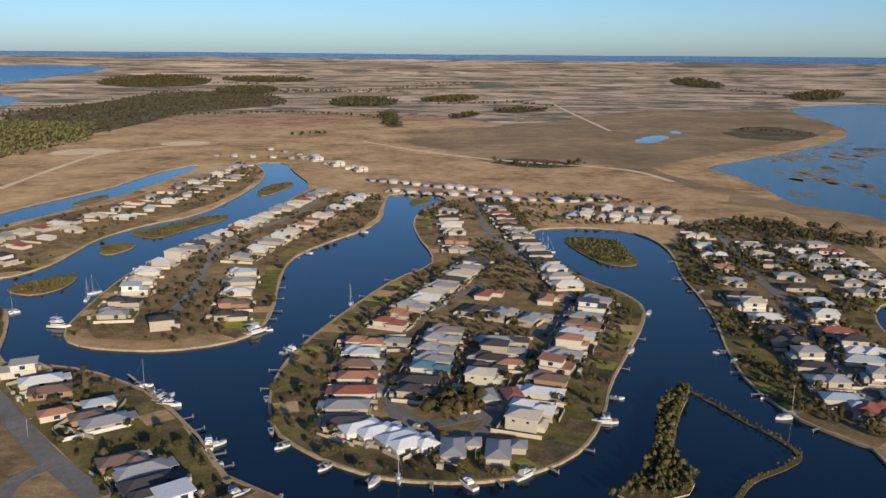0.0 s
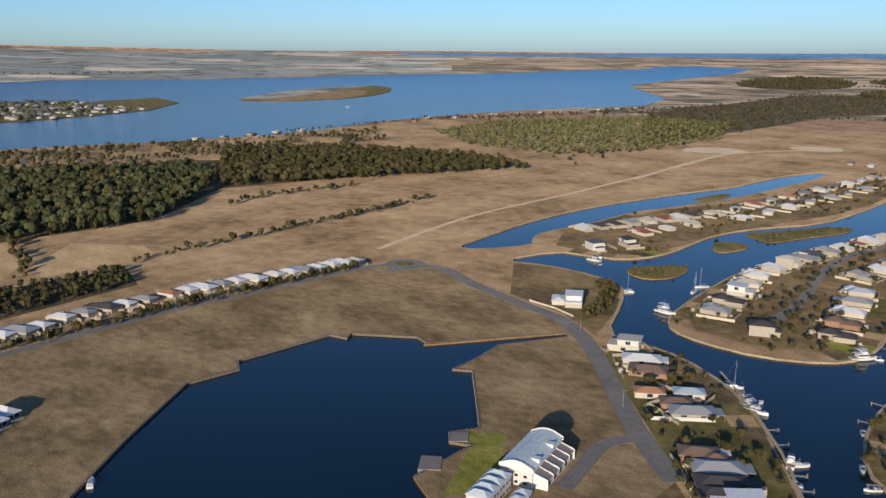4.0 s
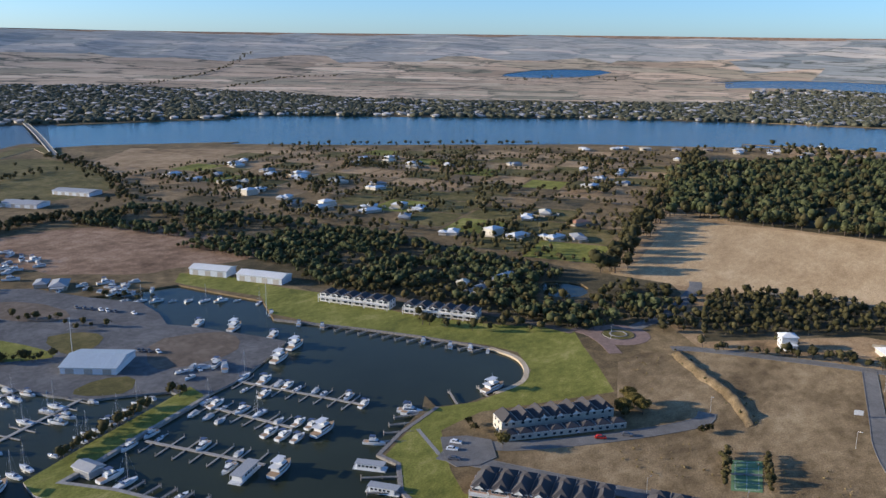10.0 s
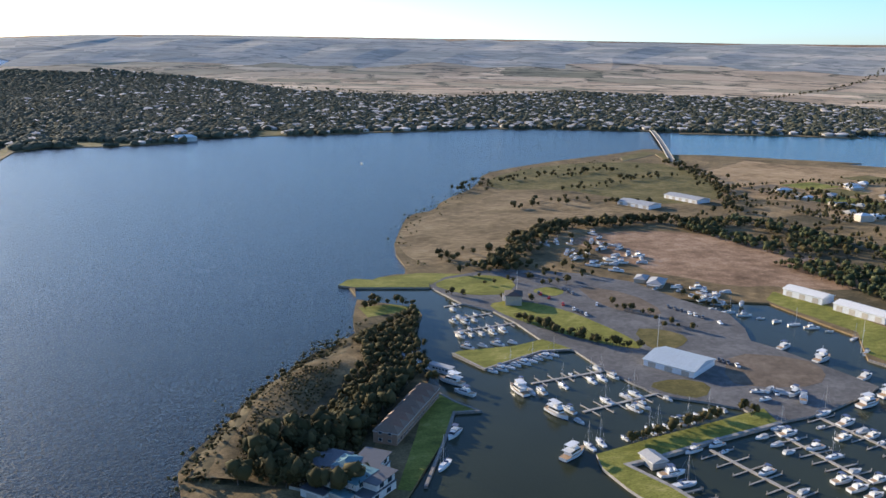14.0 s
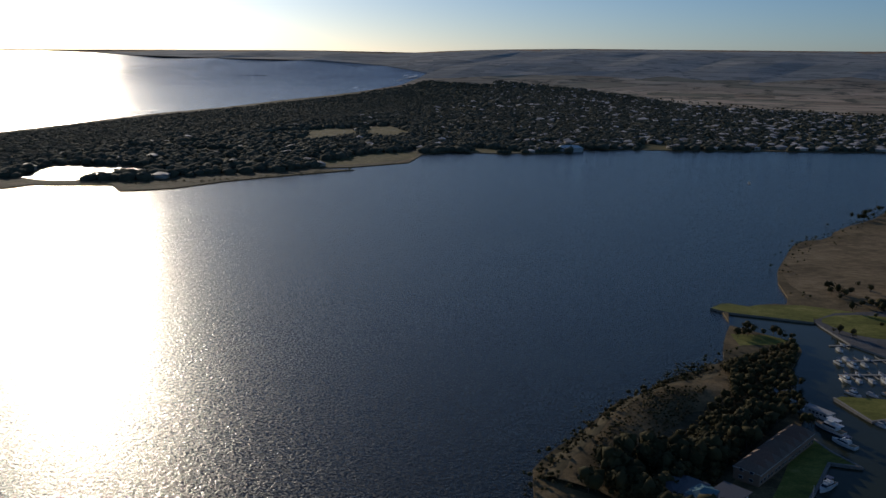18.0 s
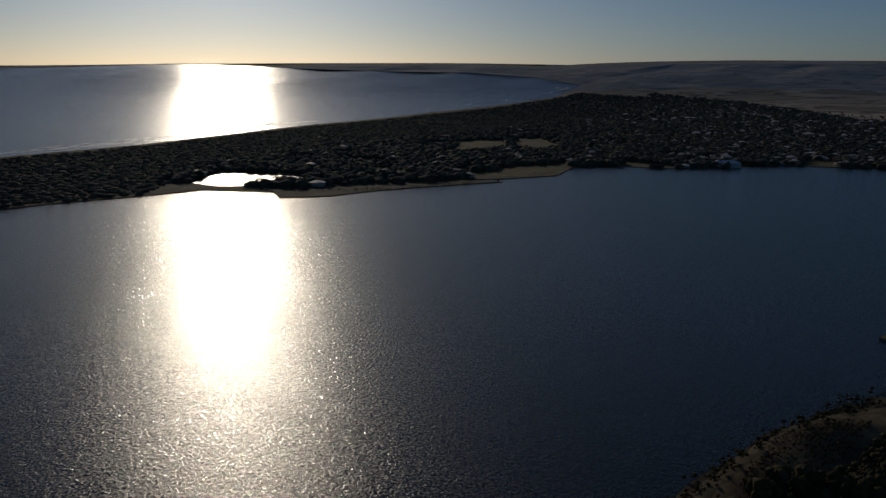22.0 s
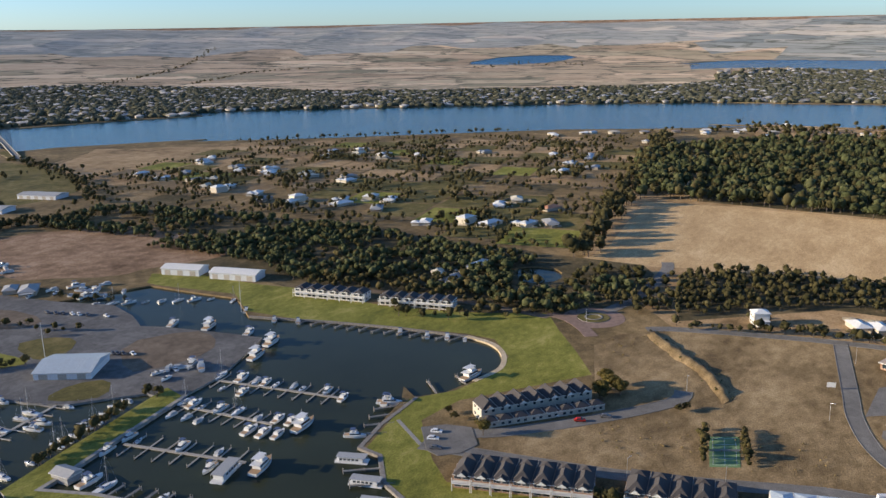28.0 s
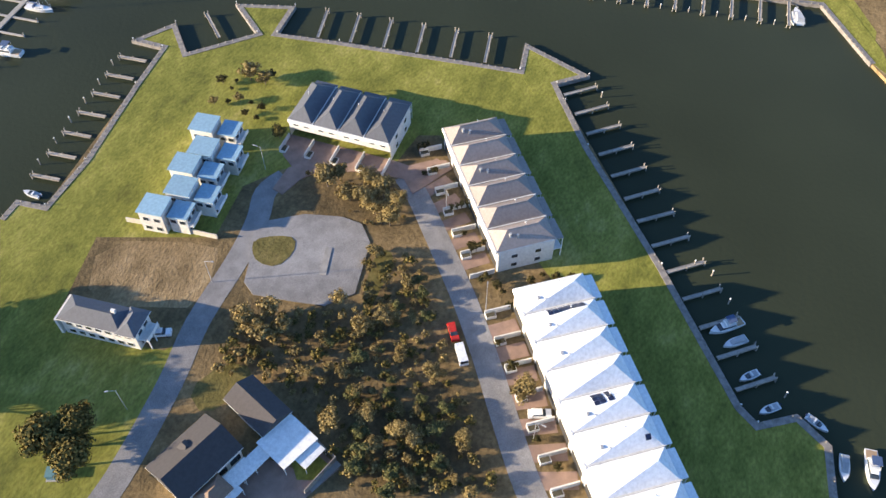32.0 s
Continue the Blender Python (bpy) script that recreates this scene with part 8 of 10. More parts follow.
boat("trawler", (-338.9, -125.5), 160, "boats along the basin lawn")
# houseboats at the round lawn
for _p, _k, _t in (((-268, -148), "cruiser", 15), ((-249.9, -139.7), "houseboat", 12), ((-237.0, -127.3), "houseboat", 8), ((-225.3, -117.7), "houseboat", 8)):
    boat(_k, _p, _t + 90, "houseboats at the round lawn", 0.82)
boat("cruiser", (-300.7, -148.7), 105, "houseboats at the round lawn")
boat("trawler", (-218.7, -102.2), 230, "boats along the terrace quay")
for _p in ((-221.0, -80.0), (-222.7, -30.2), (-225.9, -11.8)):
    boat("runabout", _p, 195, "boats along the terrace quay")
boat("covered", (-227.4, 35.3), 195, "boats along the terrace quay")


# ---- single finger jetties ----
def jetty(base, tip, label="narrow timber finger jetty on piles", group="finger jetties"):
    (x1, y1), (x2, y2) = base, tip
    L = math.hypot(x2 - x1, y2 - y1)
    ob = thing("jetty", (x1, y1, 0), math.degrees(math.atan2(y2 - y1, x2 - x1)), label, "jetty", group)
    n = max(3, int(L / 1.9)) if "landing" not in label else 0
    for i in range(n):
        part("plank", JETTY_PLANK, ob).matrix_basis = pose((i + 0.5) * L / n, 0, -0.05) @ Matrix.Diagonal((L / n * 0.96, 1, 1, 1))
    if not n:
        part("deck", Shape().box(0, L, -0.6, 0.6, -0.1, 0.0).mesh("deck", [dock_timber]), ob)
    if n:
        part("bearer", Shape().box(0, L, -0.44, -0.34, -0.3, 0.08).box(0, L, 0.34, 0.44, -0.3, 0.08).mesh("bearer", [timber]), ob)
    for x, y in ((L * 0.5, -0.45), (L - 0.2, 0.5), (L - 0.2, -0.5)) if n else ((L - 0.2, 0.6),):
        part("pile", PILE, ob).matrix_basis = pose(x, y, -1.2 if x < L - 1 else -0.7)
    return ob


JETTY_PLANK = Shape().box(-0.5, 0.5, -0.38, 0.38, -0.06, 0.04).mesh("plank", [dock_timber])


def comb(bases, tips, n, group, last=True):
    """Jetties evenly from the first to the last."""
    for i in range(n):
        t = i / (n - 1)
        b, q = Vector(bases[0]).lerp(Vector(bases[1]), t), Vector(tips[0]).lerp(Vector(tips[1]), t)
        jetty(tuple(b), tuple(q), group=group)


comb([(-197.5, -206.5), (-199.2, -178.8)], [(-206, -206), (-207.8, -178.6)], 5, "jetties inside the mole")
comb([(-176.4, -93.2), (-180.0, -45.3)], [(-189.1, -95.4), (-192.1, -47.0)], 6, "jetties at the head of the point")
jetty(*[(-168.1, -119.7), (-177.0, -128.4)], group="jetties at the head of the point")
comb([(-173.4, -21.7), (-141.5, -0.1)], [(-179.4, -14.1), (-147.2, 7.4)], 6, "jetties down the side of the point")
comb([(-135.5, 4.0), (-97.4, 30.0)], [(-141.0, 11.7), (-102.8, 37.4)], 7, "jetties down the side of the point")
comb([(-152.7, -134.2), (-106.8, -131.4)], [(-152.3, -142.3), (-106.3, -138.9)], 7, "jetties on the shaded side of the point")
comb([(-224.7, -96.5), (-233.5, 32.4)], [(-213.2, -95.8), (-221.6, 33.1)], 17, "jetties along the terrace quay")
comb([(-383, -237), (-385.7, -148.6)], [(-376, -239), (-378.1, -152.2)], 13, "jetties along the basin lawn")
comb([(-301.3, -140.5), (-274.0, -137.0)], [(-291.3, -151.6), (-268.9, -147.0)], 4, "jetties at the round lawn")
comb([(-248.4, -125.2), (-231.2, -109.7)], [(-240.9, -138.8), (-224.4, -124.6)], 3, "jetties at the round lawn")
comb([(-315.1, -133.2), (-327.6, -123.5)], [(-326.4, -142.0), (-336.7, -132.4)], 2, "jetties along the basin lawn")
for _k, (_p, _q) in (("cruiser", [(-109.8, 23.4), (-115.1, 29.9)]), ("covered", [(-107.5, 26.8), (-110.7, 30.9)]), ("runabout", [(-100.2, 30.6), (-103.3, 34.1)]), ("runabout", [(-93.7, 34.7), (-97.0, 38.9)]),
                     ("runabout", [(-93.9, 47.7), (-96.0, 44.0)]), ("covered", [(-84.6, 51.2), (-89.3, 51.0)]), ("cruiser", [(-84.6, 56.4), (-91.7, 55.8)]), ("covered", [(-222.3, 34.6), (-230.0, 34.2)]),
                     ("runabout", [(-101.4, -138.7), (-101.0, -132.6)])):
    boat(_k, ((_p[0] + _q[0]) / 2, (_p[1] + _q[1]) / 2), math.degrees(math.atan2(_p[1] - _q[1], _p[0] - _q[0])), "boats at the near point", 0.74)
# timber posts along the quay walls
_s = Shape()
for _line, _off in ((POINT, 0.12), (NORTH_QUAY[4:], 0.1), ([(-386.9, -146.0), (-387, -187), (-384, -224), (-379, -257), (-377, -272)], 0.0),
                    ([(-250.5, 88.0), (-270.0, 117.5), (-298.7, 155.9), (-330.8, 204.1), (-327.4, 230.7), (-337.4, 237.4), (-333, 294), (-321, 296), (-325, 303), (-294, 322), (-283, 318), (-237, 380)], 0.0),
                    ([(-253, 341), (-249.3, 317.8), (-248.8, 297.9), (-240.5, 302.6), (-198.2, 254.4), (-205.0, 243.2), (-199.4, 236.7), (-190.9, 240.1), (-191.1, 206.9)], 0.0)):
    for (_x1, _y1), (_x2, _y2) in zip(_line, _line[1:]):
        _len = math.hypot(_x2 - _x1, _y2 - _y1)
        _n = max(1, int(_len / 1.9))
        for _i in range(_n):
            _t = (_i + 0.5) / _n
            _x, _y = _x1 + (_x2 - _x1) * _t - (_y2 - _y1) / _len * _off * -1, _y1 + (_y2 - _y1) * _t - (_x2 - _x1) / _len * _off
            _s.box(_x - 0.12, _x + 0.12, _y - 0.12, _y + 0.12, -1.6, rng.uniform(0.3, 0.5))
tagged(new("quay_posts", _s.mesh("quay_posts", [pile_mat])), "short timber posts set along the quay walls", "posts", kind="stuff")
MOORING = Shape().tube((0, 0, -2.0), (0, 0, 1.5), 0.13, 0.13, 7).mesh("post", [pile_mat])
MOORING_CAP = Shape().tube((0, 0, 1.45), (0, 0, 1.75), 0.19, 0.12, 7).mesh("cap", [trim_white])


def mooring_post(x, y, z=-0.6):
    ob = thing("mooring_post", (x, y, z), 0, "round timber mooring post with a white cap", "post", "mooring posts at the near point")
    part("post", MOORING, ob)
    part("cap", MOORING_CAP, ob, "white cap")


for _x, _y in POINT[2:23]:
    if rng.random() < 0.75:
        mooring_post(_x * 1.002, _y, -0.9)
for _b, _q, _n in ((((-224.7, -96.5), (-233.5, 32.4)), ((-213.2, -95.8), (-221.6, 33.1)), 17),):
    for _i in range(_n - 1):
        _t = (_i + 0.5) / (_n - 1)
        _p, _e = Vector(_b[0]).lerp(Vector(_b[1]), _t), Vector(_q[0]).lerp(Vector(_q[1]), _t)
        _p = _p.lerp(_e, 0.93)
        mooring_post(_p.x, _p.y, -1.0)
# boats at the canal plots
for _p, _k in (((-15.6, 281.5), "sloop"), ((9.0, 277.6), "cruiser"), ((30.7, 284.2), "cruiser"), ((68.2, 330.9), "cruiser"), ((-102, 444), "trawler"), ((-213, 451), "trawler"),
               ((-221, 519), "sloop"), ((-220, 506), "sloop"), ((-253, 477), "sloop"), ((-78, 415), "cruiser"), ((-56, 498), "sloop"), ((-77.8, 352.3), "runabout"),
               ((-69.3, 319.7), "runabout"), ((123, 485), "covered"), ((98, 418), "covered"), ((151.0, 339.6), "sloop"), ((145.6, 357.8), "runabout"), ((147, 404), "covered"),
               ((157, 464), "covered"), ((166, 528), "covered"), ((167, 578), "runabout"), ((79, 655), "sloop"), ((82, 641), "sloop"), ((-25, 566), "runabout"),
               ((-137.6, 365.9), "sloop"), ((-123.4, 352.6), "cruiser"), ((-118.8, 345.8), "cruiser"), ((-91.4, 307.9), "cruiser"), ((-83.8, 292.4), "runabout"), ((-71.3, 268.1), "cruiser"),
               ((-313, 537), "cruiser"), ((-309, 540), "cruiser"), ((-252, 477), "covered"), ((-276.0, 128.9), "covered")):
    boat(_k, _p, rng.uniform(0, 360), "boats at the canal plots")
boat("covered", (-412, -1088), 90, "boats out on the river")
boat("sloop", (-1750, 1637), 30, "boats out on the river")
# small private landings round the canal shores
for _line, _n in (([(-69.4, 320.2), (-52.4, 300.4), (-33.5, 286.1), (-16.5, 278.7), (9.8, 277.0), (30.5, 282.7), (48.9, 296.2), (60.6, 314.3), (70.1, 339.0), (78.1, 370.9), (95, 413), (114, 460)], 11),
                  ([(-77.1, 351.9), (-79.0, 382.5), (-76.1, 412.4), (-67, 451), (-50, 507), (-32, 559), (-8, 594)], 8), ([(-109, 545), (-100, 482), (-101, 443)], 5), ([(-114, 608), (-100, 655), (-66, 722)], 6),
                  ([(176, 634), (164, 567), (163, 518), (156, 461), (146, 410), (142.9, 368.6), (148.8, 337.3), (159.5, 318.3)], 10), ([(-140.5, 365.9), (-109.7, 331.2), (-91.4, 305.6), (-78.7, 282.5)], 7)):
    for _i in range(_n):
        _t = (_i + 0.5) / _n * (len(_line) - 1)
        _a, _b = Vector(_line[int(_t)]), Vector(_line[int(_t) + 1])
        _p, _d = _a.lerp(_b, _t % 1), (_b - _a).normalized()
        _nrm = Vector((-_d.y, _d.x))
        if on_land(np.array([_p.x + _nrm.x * 5]), np.array([_p.y + _nrm.y * 5]))[0]:
            _nrm = -_nrm
        jetty(tuple(_p - _nrm * 1.5), tuple(_p + _nrm * 5), "small private landing on the canal shore", "landings on the canal shores")
        if rng.random() < 0.3:
            _q = _p + _nrm * 4 + _d * 2.4
            boat(("runabout", "covered")[rng.integers(2)], _q, math.degrees(math.atan2(_nrm.y, _nrm.x)), "boats at the canal plots")

# ---- the near point ----
dark_bay = plain("dark_garage_bay", (0.03, 0.028, 0.027), 0.7)
planter_soil = plain("planter_soil", (0.07, 0.06, 0.035), 0.95)


def slope_box(x0, x1, y0, y1, t, plane, s=None):
    """A thin plate that lies on a slope; plane gives its height."""
    s = s or Shape()
    k = len(s.v)
    s.box(x0, x1, y0, y1, 0, t)
    s.v[k:] = [(x, y, z + plane(x, y)) for x, y, z in s.v[k:]]
    return s


def town_row(a, b, n, depth, h, rise, wallm, roofm, label, recess=0.0, vents=(), rising=False, group="houses of the near point"):
    """Joined two-storey houses: garages and walled forecourts to the lane, balconies to the water."""
    length = math.hypot(b[0] - a[0], b[1] - a[1])
    u = length / n
    ob = thing("townhouse_terrace", a, math.degrees(math.atan2(b[1] - a[1], b[0] - a[0])), label, "townhouses", group)
    me = {
        "wall": Shape().box(0.02, u - 0.02, recess, depth, -0.3, h if not recess else 2.7).mesh("wall", [wallm]),
        "upper": Shape().box(0.02, u - 0.02, 0, depth, 2.7, h).mesh("upper_wall", [wallm]),
        "roof": Shape().hip(0.05, u - 0.05, -0.4, depth + 0.35, h + 0.12, rise, inset=u / 2, edge=1).mesh("roof", [roofm, trim_white]),
        "ridge": Shape().tube((u / 2, u / 2 - 0.4, h + 0.12 + rise * (0.45 if rising else 1)), (u / 2, depth - u / 2 + 0.35, h + 0.12 + rise), 0.09, 0.09, 6).mesh("ridge_cap", [roofm]),
        "party": Shape().box(-0.13, 0.13, -0.5, depth + 0.5, h - 0.6, h + 0.38).mesh("party_wall", [wallm]),
        "parapet": Shape().box(0.13, u - 0.13, -0.62, -0.32, h - 0.7, h + 0.3).mesh("parapet", [trim_white]),
        "bay": Shape().box(0.9, u - 0.9, recess - 0.07, recess + 0.02, 0, 2.35).mesh("garage_door", [dark_bay]),
        "slab": Shape().box(0.3, u - 0.3, depth, depth + 2.1, 2.75, 2.95).mesh("balcony", [trim_white]),
        "rail": Shape().box(0.3, u - 0.3, depth + 2.02, depth + 2.1, 3.75, 3.83).mesh("rail", [alloy]),
        "strip": slope_box(0.4, u - 0.4, depth + 0.36, depth + 2.3, 0.14, lambda x, y: h - 0.55 - (y - depth) * 0.12).mesh("balcony_roof", [roofm]),
        "post": Shape().box(-0.09, 0.09, -0.09, 0.09, -0.3, h - 0.8).mesh("post", [trim_white]),
        "wing": Shape().box(-0.14, 0.14, -6.4, -0.65, -0.3, 1.5).mesh("garden_wall", [wallm]),
        "planter": Shape().box(0.16, 1.5, -6.4, -4.2, -0.3, 0.8).mesh("planter", [wallm]),
        "soil": Shape().box(0.3, 1.36, -6.26, -4.34, 0.8, 0.84).mesh("soil", [planter_soil]),
        "vent": Shape().box(-0.3, 0.3, -0.25, 0.25, -0.8, 0.3).mesh("roof_unit", [canvas_grey]),
        "pipe": Shape().tube((0, 0, -0.4), (0, 0, 0.6), 0.1, 0.1, 7).tube((0, 0, 0.6), (0, 0, 0.72), 0.18, 0.05, 7).mesh("vent_pipe", [alloy])}
    if rising:
        q, e, z, w = (u / 2, depth + 0.35 - u / 2, h + 0.12 + rise), depth + 0.35, h + 0.12, u - 0.05
        top = (u / 2, -0.4, z + 0.9)
        g = Shape().poly([(0.05, -0.4, z), top, q]).poly([(0.05, -0.4, z), q, (0.05, e, z)]).poly([(w, e, z), q, (w, -0.4, z)]).poly([q, top, (w, -0.4, z)])
        g.poly([(w, e, z), (0.05, e, z), q]).poly([(0.05, -0.4, z), (w, -0.4, z), (u / 2, -0.4, z + 0.9)]).box(0.05, w, e - 0.02, e, z - 0.22, z, 1)
        me["roof"] = g.mesh("roof", [roofm, trim_white])
    for i in range(n):
        at = pose(i * u, 0, 0)

        def put(key, name, m=at, under=ob):
            q = part(name, me[key], under)
            q.matrix_basis = m
            return q

        w = put("wall", "wall")
        up = put("upper", "upper_wall") if recess else w
        if recess:
            put_windows(up, 0.6, u - 0.6, 0, 3.9, 2)
        put_windows(w, 0.5, u - 0.5, depth, 0.5, 2, True, back=True)
        put_windows(up, 0.5, u - 0.5, depth, 3.5, 2, True, back=True)
        r = put("roof", "roof")
        if not rising:
            put("ridge", "ridge_cap", Matrix(), r)
        put("parapet", "parapet")
        put("bay", "garage_door")
        bal = put("slab", "balcony")
        put("rail", "rail", Matrix(), bal)
        put("strip", "balcony_roof")
        for x in (0.5, u - 0.5):
            put("post", "post", pose(i * u + x, depth + 2.0, 0))
        put("wing", "garden_wall")
        pl = put("planter", "planter")
        put("soil", "soil", Matrix(), pl)
        if i:
            put("party", "party_wall")
        if i in vents:
            for k, (x, y) in enumerate(((u * 0.66, 3.4), (u * 0.72, 4.9))):
                put("vent", "roof_unit", pose(i * u + x, y, h + 0.2 + rise * (0.45 if rising else 1) * (1 - abs(2 * x / u - 1)) + 0.3))
        put("pipe", "vent_pipe", pose(i * u + u * 0.3, depth * 0.6, h + 0.12 + rise * 0.6))
    put = None
    for x, right in ((0, False), (length, True)):
        w = part("end_wall", Shape().box(x - 0.05, x + 0.05, 0.1, depth - 0.1, -0.3, h - 0.02).mesh("end_wall", [wallm]), ob)
        for z in (1.0, 3.9):
            end_windows(w, x + (0.05 if right else -0.05), 1, depth - 1, z, 2, right)
    q = part("garden_wall", me["wing"], ob)
    q.matrix_basis = pose(length, 0, 0)
    return ob


slate_row = town_row(*[(-137.7, -84.2), (-137.0, -57.1)], 4, 14, 5.7, 2.6, white_wall, ROOFS["s"], "four white townhouses under slate hip roofs with garages", 2.4)
taupe_row = town_row(*[(-145.0, -45.9), (-111.5, -23.1)], 6, 13, 6.8, 2.7, white_wall, ROOFS["k"], "six pale townhouses under taupe hip roofs", 0, (0, 2, 5))
white_row = town_row(*[(-103.2, -17.3), (-57.6, 12.3)], 8, 14.5, 7.2, 3.0, white_wall, ROOFS["x"], "long row of townhouses under white metal hip roofs", 0, (0, 1, 2, 4, 5), True)
_e = Vector((-132.0, -100.8)) - Vector((-131.4, -108.4))
_turn = math.degrees(math.atan2(_e.y, _e.x))
for _p, _q in zip([(-129.5, -102.7), (-122.2, -99.1), (-115.8, -100.7), (-109.0, -98.0), (-101.9, -101.0)], [(-130.6, -96.7), (-123.2, -93.0), (-116.2, -94.6), (-109.5, -91.9), (-103.1, -95.2)]):
    ob = thing("cube_house", _p, _turn, "white cube house with stepped pale-blue flat roofs and balcony", "house", "houses of the near point")
    _o = (pose(0, 0, 0, 0, 0, -_turn) @ Vector((_q[0] - _p[0], _q[1] - _p[1], 0)))
    _w = part("wall", Shape().box(-2.9, 2.9, -2.7, 2.7, -0.3, 6.3).mesh("wall", [white_wall]), ob)
    _s = Shape().box(-3.2, 3.0, -3.0, 3.0, 6.3, 6.55)
    part("roof", _s.mesh("roof", [ROOFS["y"]]), ob)
    _w2 = part("wing", Shape().box(_o.x - 2.2, _o.x + 2.2, _o.y - 2.4, _o.y + 2.4, -0.3, 5.2).mesh("wing", [white_wall]), ob)
    part("wing_roof", Shape().box(_o.x - 2.3, _o.x + 2.5, _o.y - 2.7, _o.y + 2.7, 5.2, 5.4).mesh("wing_roof", [ROOFS["y"]]), ob)
    put_windows(_w, -2.6, 2.6, -2.7, 0.8, 2)
    put_windows(_w, -2.6, 2.6, -2.7, 3.7, 2)
    end_windows(_w2, _o.x + 2.2, _o.y - 2.2, _o.y + 2.2, 0.8, 2)
    end_windows(_w2, _o.x + 2.2, _o.y - 2.2, _o.y + 2.2, 3.4, 2)
    put_windows(_w2, _o.x - 2.1, _o.x + 2.1, _o.y - 2.4, 3.2, 2)
    part("balcony", Shape().box(_o.x + 2.2, _o.x + 3.6, _o.y - 2.3, _o.y + 2.3, 2.7, 2.85).box(_o.x + 3.5, _o.x + 3.6, _o.y - 2.3, _o.y + 2.3, 2.85, 3.7).mesh("balcony", [trim_white]), ob)
structure("garden_wall", ribbon([(-100.0, -108.8), (-101.0, -98.4), (-101.6, -86.4)], 0.3, 1.4, 1.6).mesh("garden_wall", [cream_wall]), "cream garden wall below the cube houses", "wall")
# long house on the shaded lawn
_a, _b = [(-69.3, -104.8), (-70.1, -87.8)]
_L = math.hypot(_b[0] - _a[0], _b[1] - _a[1])
long_house = thing("long_house", _a, math.degrees(math.atan2(_b[1] - _a[1], _b[0] - _a[0])), "long white house under a slate hip roof with a porch", "house", "houses of the near point")
_w = part("wall", Shape().box(0, _L, 0, 5.7, -0.3, 5.2).mesh("wall", [white_wall]), long_house)
part("roof", Shape().hip(-0.5, _L - 3.0, -0.4, 6.1, 5.3, 1.5, edge=1).mesh("roof", [ROOFS["s"], trim_white]), long_house)
part("cross_roof", Shape().hip(_L - 4.2, _L + 0.4, -0.7, 6.4, 5.32, 1.7, edge=1).mesh("cross_roof", [ROOFS["s"], trim_white]), long_house)
part("parapet", Shape().box(-1.1, -0.5, -0.4, 6.1, -0.3, 5.0).mesh("parapet", [white_wall]), long_house)
part("porch", Shape().box(_L, _L + 2.2, 0.6, 5.1, 2.75, 2.95).box(_L + 2.1, _L + 2.2, 0.6, 5.1, 2.95, 3.8).mesh("porch", [trim_white]), long_house)
for _y in (0.8, 2.9, 4.9):
    part("post", Shape().box(_L + 2.0, _L + 2.2, _y - 0.1, _y + 0.1, -0.3, 2.75).mesh("post", [trim_white]), long_house)
for _z in (0.8, 3.5):
    put_windows(_w, 0.8, _L - 0.8, 0, _z, 7)
    put_windows(_w, 0.8, _L - 0.8, 5.7, _z, 6, back=True)
    end_windows(_w, _L, 0.6, 5.1, _z, 2)
part("chimney", Shape().box(_L * 0.62, _L * 0.62 + 0.9, 3.2, 3.8, 5.6, 7.4).mesh("chimney", [white_wall]), long_house)
# the courtyard house in the corner
court_house = thing("courtyard_house", (-49.5, -66.4), 0, "dark gabled house with white walls and an attached garage", "house", "houses of the near point")
_ax = Vector((-58.0, -65.1)) - Vector((-45.8, -70.1))
court_house.matrix_basis = pose(*(-50.5, -64.1), 0, 0, 0, math.degrees(math.atan2(_ax.y, _ax.x)))
_L2 = _ax.length / 2
_w = part("wall", Shape().box(-_L2, _L2, -4.8, 4.8, -0.3, 4.4).mesh("wall", [white_wall]), court_house)
part("roof", Shape().hip(-_L2 - 0.5, _L2 + 0.5, -5.4, 5.4, 4.5, 2.6, inset=0.05, edge=1).mesh("roof", [ROOFS["d"], trim_white]), court_house)
for _x in (-_L2, _L2):
    part("gable", Shape().poly([(_x, -4.8, 4.4), (_x, 4.8, 4.4), (_x, 0, 6.7)]).mesh("gable", [white_wall]), court_house)
put_windows(_w, -_L2, _L2, -4.8, 0.8, 4, True)
put_windows(_w, -_L2, _L2, 4.8, 0.8, 3, back=True)
garage_wing = thing("garage_wing", (-64.9, -58.6), 0, "dark-roofed garage beside the courtyard house", "garage", "houses of the near point")
_bx = Vector((-63.3, -52.5)) - Vector((-67.6, -61.7))
garage_wing.matrix_basis = pose(*(-64.3, -58.2), 0, 0, 0, math.degrees(math.atan2(_bx.y, _bx.x)))
_w = part("wall", Shape().box(-5.5, 5.5, -3.2, 3.2, -0.3, 3.0).mesh("wall", [cream_wall]), garage_wing)
part("roof", Shape().hip(-6, 6, -3.7, 3.7, 3.1, 1.8, inset=0.05, edge=1).mesh("roof", [ROOFS["d"], trim_white]), garage_wing)
part("garage_door", Shape().box(-2, 2, -3.28, -3.2, 0, 2.2).mesh("garage_door", [garage_mat]), _w)
for _x in (-5.5, 5.5):
    part("gable", Shape().poly([(_x, -3.2, 3.0), (_x, 3.2, 3.0), (_x, 0, 4.6)]).mesh("gable", [cream_wall]), garage_wing)
patio = thing("patio_roof", (-59.3, -49.8), math.degrees(math.atan2(_bx.y, _bx.x)), "white metal patio roof on posts", "pergola", "houses of the near point")
